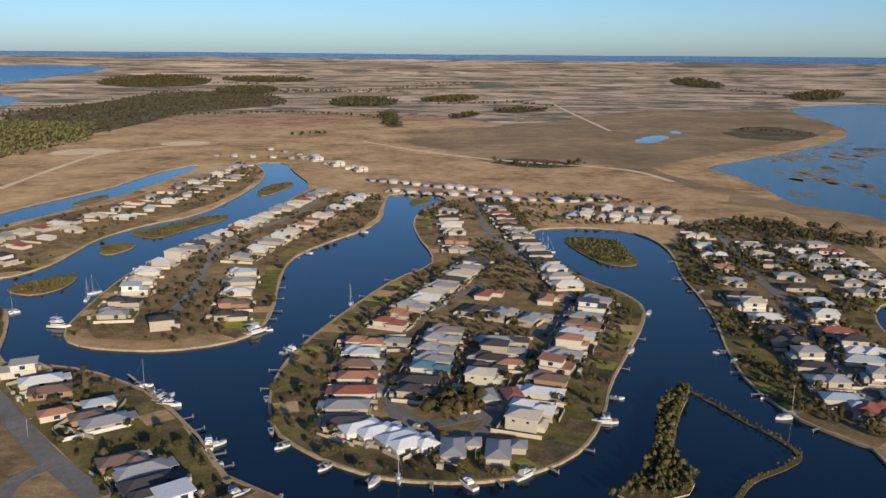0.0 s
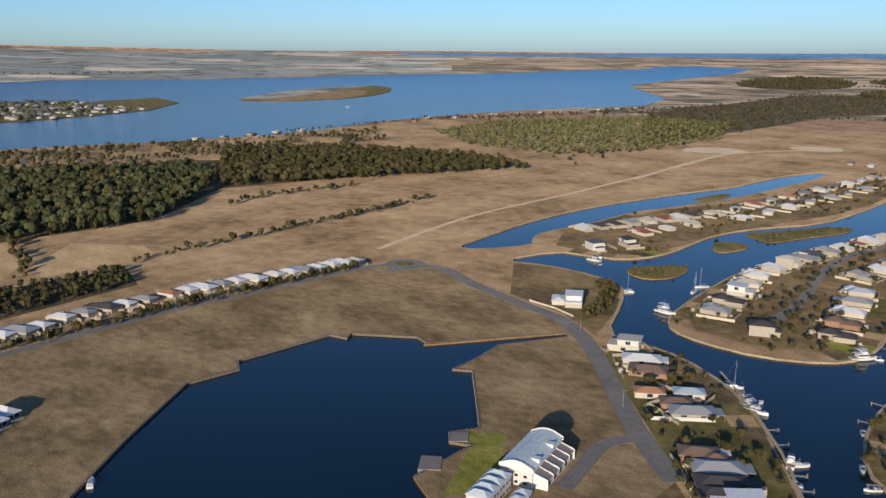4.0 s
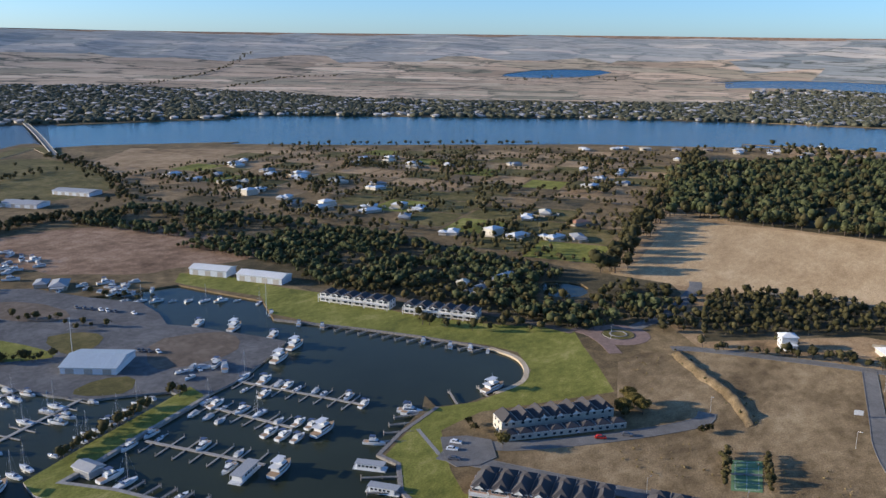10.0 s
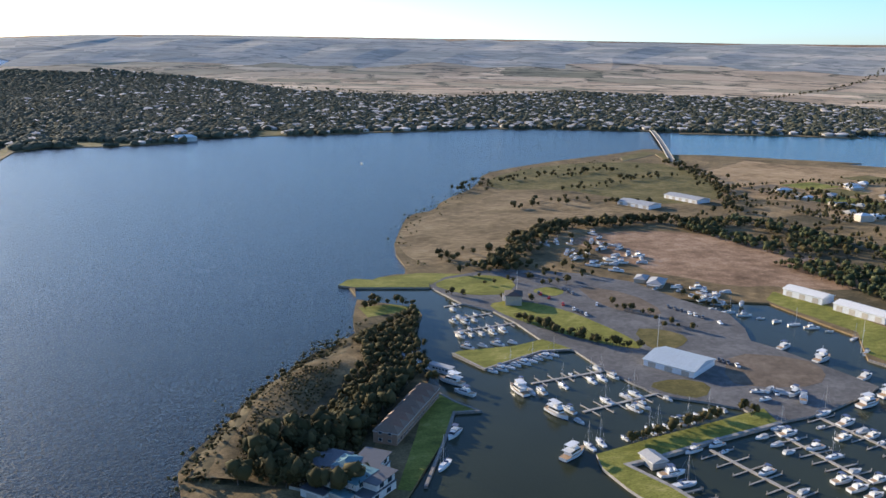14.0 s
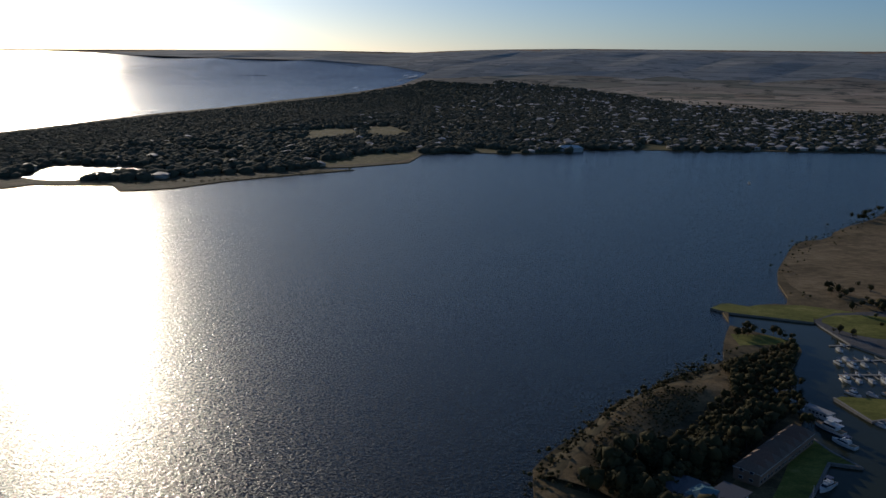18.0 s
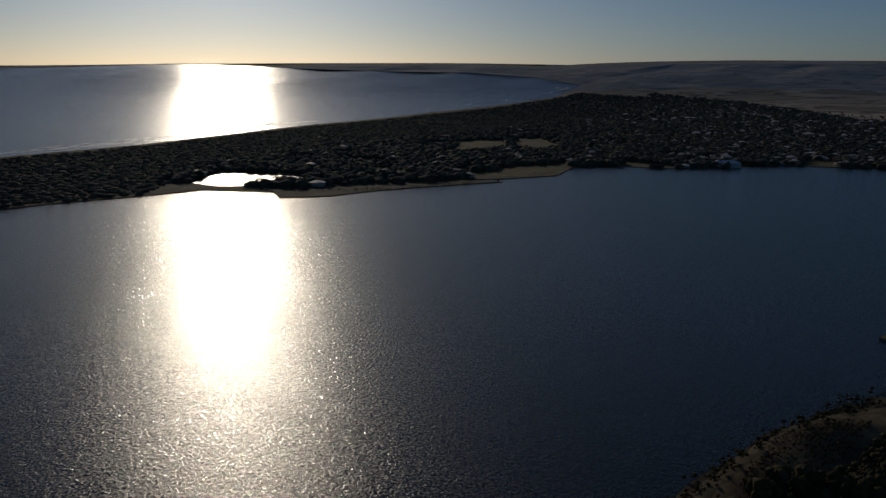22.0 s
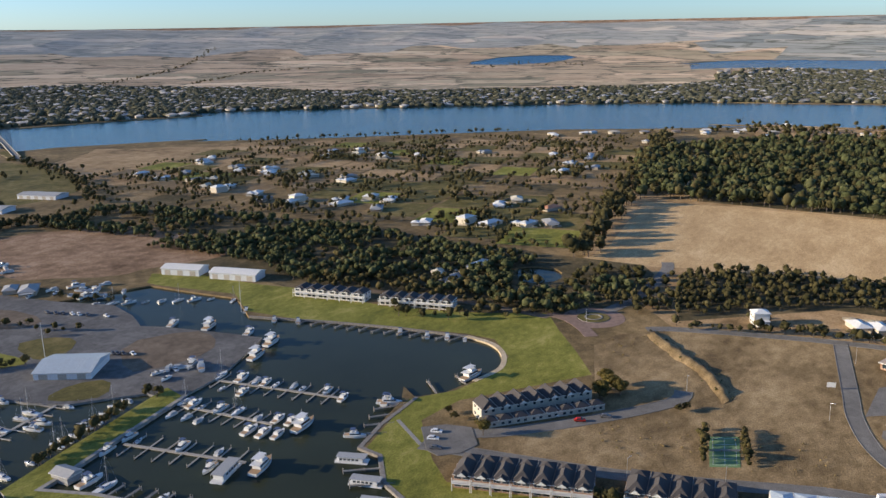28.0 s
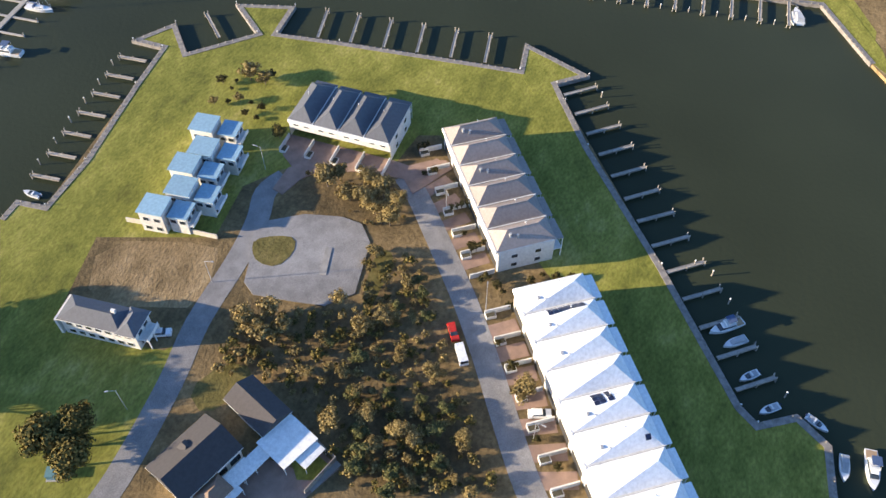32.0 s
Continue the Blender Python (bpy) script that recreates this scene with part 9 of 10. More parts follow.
part("sheet", Shape().box(-4, 4, -4.2, 4.2, 2.8, 2.95).mesh("sheet", [ROOFS["w"]]), patio)
for _x in (-3.8, 3.8):
    for _y in (-4, 4):
        part("post", Shape().box(_x - 0.06, _x + 0.06, _y - 0.06, _y + 0.06, -0.2, 2.8).mesh("post", [trim_white]), patio)
structure("pavement", slab([(-56.1, -56.8), (-55.6, -47.2), (-61.1, -45.0), (-58.1, -39.1), (-50.9, -42.9), (-46.6, -56.7)], 0.05, 0.1, [paving]), "paved courtyard", "pavement")
structure("fence", ribbon([(-69.2, -63.1), (-64.7, -51.2), (-59.5, -40.3), (-51.6, -43.2)], 0.15, 1.8, 2.0).mesh("fence", [timber]), "timber fence round the courtyard", "fence")
# white sheets, sheds and a patch of shaded lawn in the courtyard
for _p, _d, _wd, _h in (((-58.8, -46.2), 2.6, 3.0, 2.5), ((-54.6, -53.8), 4.4, 1.6, 2.5), ((-49.4, -56.2), 4.2, 1.7, 2.5), ((-51.9, -55.1), 1.5, 1.2, 2.4), ((-46.4, -56.1), 2.6, 1.7, 2.4)):
    ob = thing("patio_roof", (_p[0], _p[1], 0), math.degrees(math.atan2(_ax.y, _ax.x)), "small white metal patio roof on posts", "pergola", "patio roofs of the courtyard")
    part("sheet", slope_box(-_d, _d, -_wd, _wd, 0.12, lambda x, y: _h + y * 0.06).mesh("sheet", [ROOFS["w"]]), ob)
    for _x in (-_d + 0.1, _d - 0.1):
        for _y in (-_wd + 0.1, _wd - 0.1):
            part("post", Shape().box(_x - 0.05, _x + 0.05, _y - 0.05, _y + 0.05, -0.2, _h - 0.05).mesh("post", [trim_white]), ob)
part("dormer", Shape().hip(-1.0, 1.0, 1.0, 3.4, 5.9, 1.0, inset=0.6).box(-0.9, 0.9, 1.1, 3.3, 4.9, 5.8).mesh("dormer", [ROOFS["d"]]), court_house)
part("annex_roof", Shape().hip(-_L2 + 1.5, -_L2 + 7.5, -9.5, -4.9, 3.2, 1.5, edge=1).mesh("annex_roof", [ROOFS["n"], trim_white]), court_house)
part("annex", Shape().box(-_L2 + 2.0, -_L2 + 7.0, -9.1, -4.85, -0.3, 3.1).mesh("annex", [brick_or_recess_wall]), court_house)
structure("lawn", slab([(-58.4, -49.6), (-60.6, -46.5), (-58.3, -41.5), (-54.6, -42.8), (-53.7, -45.8)], 0.075, 0.1, [lawn]), "small shaded courtyard lawn", "lawn")
structure("pool_edge", ribbon([(-52.6, -42.7), (-55.7, -41.3), (-59.2, -39.6)], 1.2, 0.11, 0.2).mesh("pool_edge", [concrete]), "pale paved edge beside the courtyard lawn", "pavement")
box = thing("transformer_box", (-40.9, -89.5), 20, "green metal utility box on a bare pad", "utility box")
part("cabinet", Shape().box(-1.0, 1.0, -0.8, 0.8, 0.12, 1.5, taper=0.03).mesh("cabinet", [ROOFS["t"]]), box)
part("lid", Shape().box(-1.08, 1.08, -0.88, 0.88, 1.5, 1.6).mesh("lid", [ROOFS["t"]]), box)
part("plinth", Shape().box(-1.3, 1.3, -1.1, 1.1, -0.2, 0.12).mesh("plinth", [concrete]), box)
# arrays of solar panels that lie on the white roofs
_u = white_row.matrix_basis.copy()
_wu = math.hypot((-57.6, 12.3)[0] - (-103.2, -17.3)[0], (-57.6, 12.3)[1] - (-103.2, -17.3)[1]) / 8
for _i, _x0, _y0, _nx, _ny in ((1, 0.7, 4.0, 2, 7), (4, 0.8, 5.2, 3, 2), (4, 0.8, 7.9, 3, 1), (5, 4.6, 11.6, 1, 1)):
    ob = thing("solar_array", (0, 0, 0), 0, "dark solar panels in rows on the white roof", "solar panels", "solar panels")
    ob.matrix_basis = _u @ pose(_i * _wu, 0, 0)
    for _j in range(_nx):
        for _k in range(_ny):
            _xx, _yy = _x0 + _j * 0.95, _y0 + _k * 1.12
            part("solar_panel", slope_box(_xx, _xx + 0.86, _yy, _yy + 1.04, 0.06, lambda x, y: 7.42 + min(0.9 * min(x, _wu - x) / (_wu / 2) + 2.1 * (y + 0.4) / (15.25 - _wu / 2), 3.0 * min(x, _wu - x) / (_wu / 2))).mesh("solar_panel", [solar]), ob)
# mooring posts standing in the water
POSTS = {}
for _p in [(-149.3, -142.6), (-141.2, -141.8), (-133.6, -141.3), (-126.0, -140.9), (-118.2, -140.1), (-110.5, -139.6), (-125.5, 22.3), (-118.9, 26.6), (-127.2, 18.2), (-176.4, -12.2), (-99.3, 39.6)]:
    if POSTS:
        copy_thing(POSTS["post"], pose(_p[0], _p[1], -1))
        continue
    POSTS["post"] = ob = thing("mooring_post", (_p[0], _p[1], -1), 0, "pale mooring post with a white cap", "mooring post", "mooring posts")
    part("post", Shape().tube((0, 0, -1.5), (0, 0, 1.9), 0.16, 0.14, 8).mesh("post", [pile_mat]), ob)
    part("cap", Shape().tube((0, 0, 1.88), (0, 0, 2.1), 0.22, 0.12, 8).mesh("cap", [trim_white]), ob)

# ---- vehicles ----
CARS = {}
tyre = plain("tyre", (0.02, 0.02, 0.02), 0.9)


def car(at, turn, colour, words, van=False, group="parked cars"):
    m = pose(at[0], at[1], 0.06, 0, 0, turn)
    if words in CARS:
        return copy_thing(CARS[words], m)
    ob = thing("car", (at[0], at[1], 0.06), turn, words, "van" if van else "car", group)
    CARS[words] = ob
    h = 2.1 if van else 0.95
    s = Shape().box(-2.3, 2.3, -0.9, 0.9, 0.3, h, taper=0.06)
    part("body", s.mesh("body", [colour]), ob)
    if not van:
        part("roof", wedge(Shape(), -1.7, 1.1, 0.8, 0.75, 0.95, 1.5, 0.75, 0.4).mesh("roof", [colour]), ob)
        part("glazing", wedge(Shape(), -1.66, 1.16, 0.83, 0.78, 1.0, 1.38, 0.6, 0.3).mesh("windows", [glass]), ob)
    else:
        part("windscreen", Shape().box(1.9, 2.32, -0.8, 0.8, 1.2, 1.9).mesh("windscreen", [glass]), ob)
    for x in (-1.4, 1.4):
        for y in (-0.85, 0.85):
            part("wheel", Shape().tube((x, y - 0.1, 0.32), (x, y + 0.1, 0.32), 0.32, 0.32, 10).mesh("wheel", [tyre]), ob)
    return ob


white_paint, red_paint, grey_paint = plain("white_car_paint", (0.75, 0.75, 0.75), 0.25), plain("red_car_paint", (0.45, 0.03, 0.02), 0.25), plain("grey_car_paint", (0.12, 0.12, 0.13), 0.25)
CAR_LOOKS = ((white_paint, "white sedan parked on the asphalt", False), (grey_paint, "dark grey car parked on the asphalt", False), (red_paint, "small red car parked by the lane", False), (white_paint, "white van parked by the lane", True))
for _p, _k in (((-74.7, -85.8), 0), ((-93.2, -27.6), 2), ((-88.2, -24.3), 3), ((-80.2, -6.0), 0), ((-308.9, -68.7), 2), ((-316.0, -59.8), 1), ((-309.6, -79.6), 0), ((-284.5, 37.9), 3), ((-280.4, -118.7), 0),
               ((-274.5, -117.7), 0), ((-267.6, -113.9), 1), ((-280.5, 36.4), 3), ((-463, -266), 0)):
    car(_p, 31 if _k > 1 and _p[0] > -120 else rng.uniform(95, 120), *CAR_LOOKS[_k])
for _a, _b, _n in (((-287, -443), (-288, -389), 14), ((-307, -445), (-306, -390), 10), ((-344, -386), (-351, -344), 8), ((-296.9, -258.2), (-327.8, -259.6), 5), ((-305, -303), (-309, -289), 5)):
    for _i in range(_n):
        if rng.random() < 0.75:
            _p = Vector(_a).lerp(Vector(_b), (_i + rng.uniform(-0.2, 0.2)) / _n)
            car(_p, 60 + rng.normal(0, 5), *CAR_LOOKS[(0, 1, 0, 1, 0, 2, 1)[rng.integers(7)]], group="cars in the marina yard")
# boats on trailers and hard standing in the yard
for _pa, _n in (([(-358, -409), (-390, -361), (-402, -395), (-371, -435)], 14), ([(-296.4, -272.7), (-317.6, -247.6), (-298.3, -241.9), (-282.6, -259.6)], 7), ([(-370, -569), (-434, -595), (-416, -488), (-372, -455), (-355, -508)], 34)):
    _x, _y = spread_in(_pa, 9, land=False)
    for _i in rng.permutation(len(_x))[:_n]:
        _b = boat(("covered", "runabout", "cruiser")[_i % 3], (_x[_i], _y[_i]), rng.uniform(0, 360), "boats on the hard standing")
        _b.location.z = 0.45

house((-262, -432), 60, "T", "d", "marina buildings")
house((-372, -430), 40, "H", "g", "marina buildings")
house((-369, -442), 40, "S", "g", "marina buildings")
# lamp posts and flag poles
POST = {}


def lamp_post(at, turn=0):
    m = pose(at[0], at[1], 0, 0, 0, turn)
    if POST:
        return copy_thing(POST["post"], m)
    ob = thing("street_lamp", at, turn, "slim grey street lamp with a short arm", "street lamp", "street lamps")
    POST["post"] = ob
    part("pole", Shape().tube((0, 0, -0.2), (0, 0, 7.5), 0.09, 0.06, 6).mesh("pole", [alloy]), ob)
    part("arm", Shape().tube((0, 0, 7.4), (1.4, 0, 7.7), 0.04, 0.04, 5).mesh("arm", [alloy]), ob)
    part("lamp_head", Shape().box(1.3, 2.0, -0.12, 0.12, 7.62, 7.76).mesh("lamp_head", [canvas_grey]), ob)
    return ob


for _p in [(-57.1, -83.5), (-90.1, -81.9), (-100.9, -22.7), (-125.0, -39.1), (-74.6, -5.9), (-124.9, -85.3)] + [(-270.9, -43.3), (-353.2, -32.5), (-277.2, -11.1), (-342.6, 23.2), (-428, -93)] + [(-411.1, 36.4), (-274.9, 48.2), (-432, 126), (-435, 188), (-436, 265)] + [(-317, 424), (-232, 387), (-164.0, 311.4)]:
    lamp_post(_p, rng.uniform(0, 360))
for _p in [(-290, -331), (-269, -440), (-383, -281)]:
    ob = thing("flag_pole", _p, 0, "tall white yard mast beside the workshop", "mast", "yard masts")
    part("pole", Shape().tube((0, 0, -0.2), (0, 0, 18), 0.16, 0.08, 6).mesh("pole", [trim_white]), ob)
    part("crosstree", Shape().box(-1.6, 1.6, -0.05, 0.05, 12, 12.1).mesh("crosstree", [trim_white]), ob)
sign = thing("sign_board", (-375.7, 24.9), 100, "white billboard on two posts", "sign")
part("board", Shape().box(-1.8, 1.8, -0.06, 0.06, 1.0, 3.2).mesh("board", [trim_white]), sign)
for _x in (-1.5, 1.4):
    part("post", Shape().box(_x, _x + 0.12, 0.07, 0.19, -0.3, 3.0).mesh("post", [timber]), sign)


# ---- green: far to near ----
WOOD = [(-1188, -102), (-1280, 33), (-1261, 186), (-1129, 400), (-979, 639), (-848, 578), (-762, 499), (-686, 400), (-684, 352), (-697, 279), (-744, 106), (-784, -73), (-799, -156), (-784, -119), (-1054, -176)]
_x, _y = spread_in(WOOD, 9.4, thin=-0.42)
for _k, _mat in ((0, leaf_dark), (1, leaf_wood), (2, leaf_wood)):
    grove("woodland", list(zip(_x, _y))[_k::3], 8, 15, _mat, "dense olive eucalypt wood beyond the stubble field", 1.0)
_x, _y = spread_in([(-1531, -128), (-1462, 126), (-1342, 475), (-1233, 848), (-1184, 1050), (-1199, 1193), (-1034, 1055), (-1033, 918), (-1055, 688), (-1179, 418), (-1331, 114), (-1338, -114)], 15, thin=-0.08)
grove("woodland", list(zip(_x, _y)), 5, 12, leaf_dark, "dark garden trees above the river bank", 1.3, CLUMPS)
_x, _y = spread_in([(-947, 644), (-966, 859), (-763, 921), (-696, 843), (-719, 723), (-815, 643), (-802, 555)], 14, thin=-0.1)
grove("woodland", list(zip(_x, _y)), 7, 13, leaf_dark, "scattered trees at the wood's edge")
_x, _y = spread_in([(-536, -55), (-554, -9), (-550, 34), (-554, 100), (-556, 197), (-547, 297), (-505, 276), (-501, 217), (-488, 100), (-496, 33), (-453, -48), (-465, -98), (-500, -50)], 5.8)
grove("tree_belt", list(zip(_x, _y)), 3.6, 7, leaf_dark, "belt of olive trees behind the cottages")
BUSH = [(-605, -494), (-602, -414), (-593, -320), (-566, -239), (-555, -143), (-558, -96), (-534, -73), (-465, -76), (-431, -111), (-452, -178), (-444, -290), (-475, -325), (-486, -400), (-490, -448), (-514, -420), (-513, -572), (-600, -588)]
_x, _y = spread_in(BUSH, 6.0, thin=-0.02)
grove("bushland", list(zip(_x, _y)), 3.5, 8, leaf_wood, "dark bushland between the basin and the gardens", 1.2)
_x, _y = spread_in(BUSH, 11, thin=-0.3)
grove("bushland", list(zip(_x, _y)), 3, 7.5, leaf_olive, "brown-olive thickets in the bushland", 1.3)
_x, _y = spread_in([(-480, -301), (-478, -196), (-466, -120), (-431, -111), (-422, -128), (-437, -172), (-442, -223), (-436, -274)], 8)
grove("bushland", list(zip(_x, _y)), 3.5, 7, leaf_olive, "olive trees behind the white-balconied townhouses", 1.2)
_x, _y = spread_in([(-796, -630), (-939, -599), (-1079, -500), (-1167, -300), (-1202, -176), (-849, -141), (-582, -133), (-593, -241), (-652, -351), (-647, -471)], 17, thin=0.15)
grove("garden_trees", list(zip(_x, _y)), 4, 9, leaf_dark, "garden trees round the homesteads")
_x, _y = spread_in([(-733, -676), (-859, -657), (-986, -541), (-607, -325), (-632, -422), (-675, -582)], 14, thin=0.08)
grove("garden_trees", list(zip(_x, _y)), 4, 8, leaf_dark, "hedges and trees between the paddocks")
_lines = []
_each = []
_each.append(([(-994, -593), (-1116, -367), (-1171, -171)], 9, 8))
_each.append(([(-809, -434), (-878, -316), (-879, -164)], 9, 8))
_each.append(([(-641, -300), (-694, -179), (-681, -136)], 8, 9))
_each.append(([(-1081, -776), (-1212, -579), (-1318, -386)], 9, 8))
_each.append(([(-564, 305), (-566, 394), (-569, 512), (-575, 616), (-582, 659)], 6, 6))
_each.append(([(-574, 518), (-570, 571)], 7, 5))
_each.append(([(-1345, -206), (-1384, 15), (-1377, 186), (-1387, 405)], 8, 16))
_each.append(([(-1362, 116), (-1307, 368), (-1264, 647), (-1201, 942)], 8, 18))
_each.append(([(-697, 279), (-609, 253), (-576, 233)], 5, 5))
_each.append(([(-1274, 1030), (-1292, 1265), (-1259, 1571)], 9, 14))
_each.append(([(-1210, -398), (-1067, -127)], 8, 6))
_each.append(([(-289, -501), (-344, -561), (-400, -606), (-481, -614), (-535, -597), (-539, -563)], 2.6, 17))
_each.append(([(-267, -519), (-303, -517)], 3, 16))
_each.append(([(-269, -550), (-295, -546)], 3, 14))
_each.append(([(-828, -917), (-675, -662), (-575, -601)], 6, 16))
_each.append(([(-543, -777), (-714, -844), (-741, -830)], 7, 14))
_each.append(([(-422, -820), (-515, -880), (-609, -898), (-716, -918)], 4.5, 22))
_each.append(([(-419, -715), (-508, -727), (-568, -679)], 6, 14))
_each.append(([(-828, -954), (-767, -816), (-661, -649)], 4, 16))
_each.append(([(-459, -18), (-453, 21), (-446, 40)], 9, 5))
_each.append(([(-340.7, -68.4), (-337.2, -60.2)], 2.5, 5))
_each.append(([(-488, -76), (-523, -47), (-548, -15), (-548, 25)], 4, 14))
_each.append(([(-464, -112), (-531, -106), (-525, -82)], 4, 14))
_each.append(([(-453, -64), (-501, -38), (-496, -19)], 5, 10))
_each.append(([(-436, -47), (-440, -10), (-443, 46), (-439, 109), (-439, 183), (-436, 265), (-425, 401)], 4.2, 3))
_each.append(([(-255.9, -51.1), (-251.6, -41.6)], 2, 4))
_each.append(([(-256.6, -6.9), (-254.7, 2.7)], 2, 4))
_each.append(([(-411, -203), (-408, -174), (-427, -141)], 4, 8))
_each.append(([(-710, 492), (-721, 556), (-700, 665)], 6, 6))
for _l, _g, _w in _each:
    _lines += along(_l, _g, _w)
grove("field_trees", along([(-1275, -170), (-923, -147), (-705, -136), (-552, -124)], 3.6, 12), 7, 14, leaf_dark, "tall shade trees down the side of the stubble field", 1.0)
grove("yard_belt", along([(-289, -501), (-337, -554), (-395, -603), (-448, -614), (-508, -605), (-539, -563)], 2.6, 14), 5, 9.5, leaf_dark, "dark crescent of trees behind the boat yard", 1.15)
grove("hedgerow_trees", _lines, 3, 7.5, leaf_dark, "rows of trees along roads, hedges and gardens", 1.15)
_lines = []
for _q in PLOTS:
    for _a, _b in ((0, 1), (1, 2)):
        if rng.random() < 0.6:
            _lines += along([_q[_a], _q[_b]], 5.5, 2.5)
grove("hedges", _lines, 2.5, 6.5, leaf_dark, "dark hedges between the garden plots", 1.3, TINY_TREES)
_x, _y = spread_in(GARDENS, 13, thin=0.2)
grove("garden_trees", list(zip(_x, _y)), 3, 7, leaf_olive, "thickets among the garden plots", 1.3, TINY_TREES)
_lines = []
for _l, _g, _w in (([(-247.5, -402), (-253, -379), (-259.5, -361), (-267, -345), (-280, -334)], 1.7, 2.6), ([(-263, -444), (-271, -431)], 4, 5), ([(-313, -351), (-329, -346)], 6, 4), ([(-232, -466), (-243, -451)], 5, 3), ([(-315, -407), (-324, -343)], 6, 6), ([(-295, -454), (-352, -468)], 6, 5), ([(-257.5, -250.2), (-236, -248.2), (-203, -245.2)], 2.6, 1.2), ([(-280, -519), (-313, -512), (-326, -487)], 3, 8), ([(-368, -402), (-371, -363)], 5, 4), ([(-179, -389), (-164.3, -351.1), (-158.2, -330.1)], 3, 5), ([(-173, -452), (-186, -463), (-205, -449)], 3, 5),
                   ([(-274, -253), (-266, -248)], 2.2, 4), ([(-271, -471), (-311, -478), (-353, -498), (-408, -543)], 5, 8)):
    _lines += along(_l, _g, _w)
grove("yard_trees", _lines, 2.5, 6, leaf_olive, "trees and bushes about the marina yard", 1.2)
_lines = []
for _l in ([(-434, 93), (-393, 94)], [(-430, 118), (-388, 117)], [(-424, 80), (-391, 78)]):
    _lines += along(_l, 1.1, 0.8)
grove("garden_hedge", _lines, 0.9, 1.9, leaf_dark, "dark clipped hedges of the hall garden", 1.2, TINY_TREES)
_x, _y = spread_in([(-277, 478), (-267, 484), (-253, 468), (-235, 408), (-247, 412), (-252, 440), (-262, 460)], 3.1)
grove("garden_trees", list(zip(_x, _y)), 2.2, 5.0, leaf_olive, "shrubs and small trees beside the white house", 1.2)
grove("court_hedge", along([(-317.1, -22.0), (-290.2, -19.7)], 1.5, 1.0) + along([(-320.2, -7.3), (-292.2, -4.9)], 1.3, 0.8), 2.2, 4.2, leaf_olive, "tall hedge on both sides of the tennis court", 1.1)
_x, _y = spread_in([(-1121, 785), (-997, 918), (-769, 954), (-627, 925), (-673, 834), (-731, 708), (-785, 607), (-807, 559)], 12)
grove("woodland", list(zip(_x, _y)), 8, 13, leaf_dark, "dark end of the eucalypt wood", 1.25)
_x, _y = spread_in([(-1083, 1236), (-1126, 1497), (-946, 1804), (-709, 1753), (-597, 1448), (-620, 1182), (-691, 1065), (-874, 1086)], 13)
grove("plantation", list(zip(_x, _y)), 6, 9, leaf_plant, "olive-green plantation near the river bank", 1.3, TINY_TREES)
for _poly in FAR_WOODS:
    _x, _y = spread_in(rounded(_poly), 15)
    grove("far_wood", list(zip(_x, _y)), 6, 10, leaf_dark, "dark wood on the far plain", 1.7, CLUMPS)
# cream fences, walls and small sheds between the canal houses
_f = Shape()
_h = np.array(HOUSE_SPOTS)
for _i, (_a, _b) in enumerate(HOUSE_SPOTS):
    _dd = (_h[:, 0] - _a) ** 2 + (_h[:, 1] - _b) ** 2
    _dd[_i] = 1e9
    _j = int(np.argmin(_dd))
    if _dd[_j] > 900 or _dd[_j] < 9 or math.hypot(_a, _b) > 800:
        continue
    _d = Vector((_h[_j][0] - _a, _h[_j][1] - _b))
    _half, _d = _d.length / 2, _d.normalized()
    _t = Vector((-_d.y, _d.x))
    _o = Vector((_a, _b))
    for _c, _u, _len, _hh in ((_o + _d * _half, _t, rng.uniform(6, 12), 1.7), (_o + _t * rng.uniform(9, 13), _d, rng.uniform(4, 8), 1.6), (_o - _t * rng.uniform(9, 13), _d, rng.uniform(3, 7), 1.2),
                              (_o + _t * rng.uniform(9, 14) + _d * rng.uniform(-4, 4), _d, 1.2, 2.1), (_o - _t * rng.uniform(9, 13) + _d * rng.uniform(-5, 5), _t, 0.8, 1.4)):
        _e1, _e2 = _c - _u * _len, _c + _u * _len
        if rng.random() < 0.2 or not on_land(np.array([_e1.x, _e2.x]), np.array([_e1.y, _e2.y])).all():
            continue
        _th = 0.09 if _len > 2 else _len * 0.8
        _n2 = Vector((-_u.y, _u.x)) * _th
        _k = len(_f.v)
        _f.box(0, 1, 0, 1, -0.2, _hh)
        _q = [_e1 - _n2, _e2 - _n2, _e2 + _n2, _e1 + _n2]
        _f.v[_k:] = [(_q[m % 4].x, _q[m % 4].y, z[2]) for m, z in enumerate(_f.v[_k:])]
tagged(new("garden_fences", _f.mesh("garden_fences", [plain("fence_panels", (0.40, 0.35, 0.27), 0.7, var=0.3, scale=0.05, island=True)])), "cream garden fences, walls and sheds between the houses", "fences", kind="stuff")
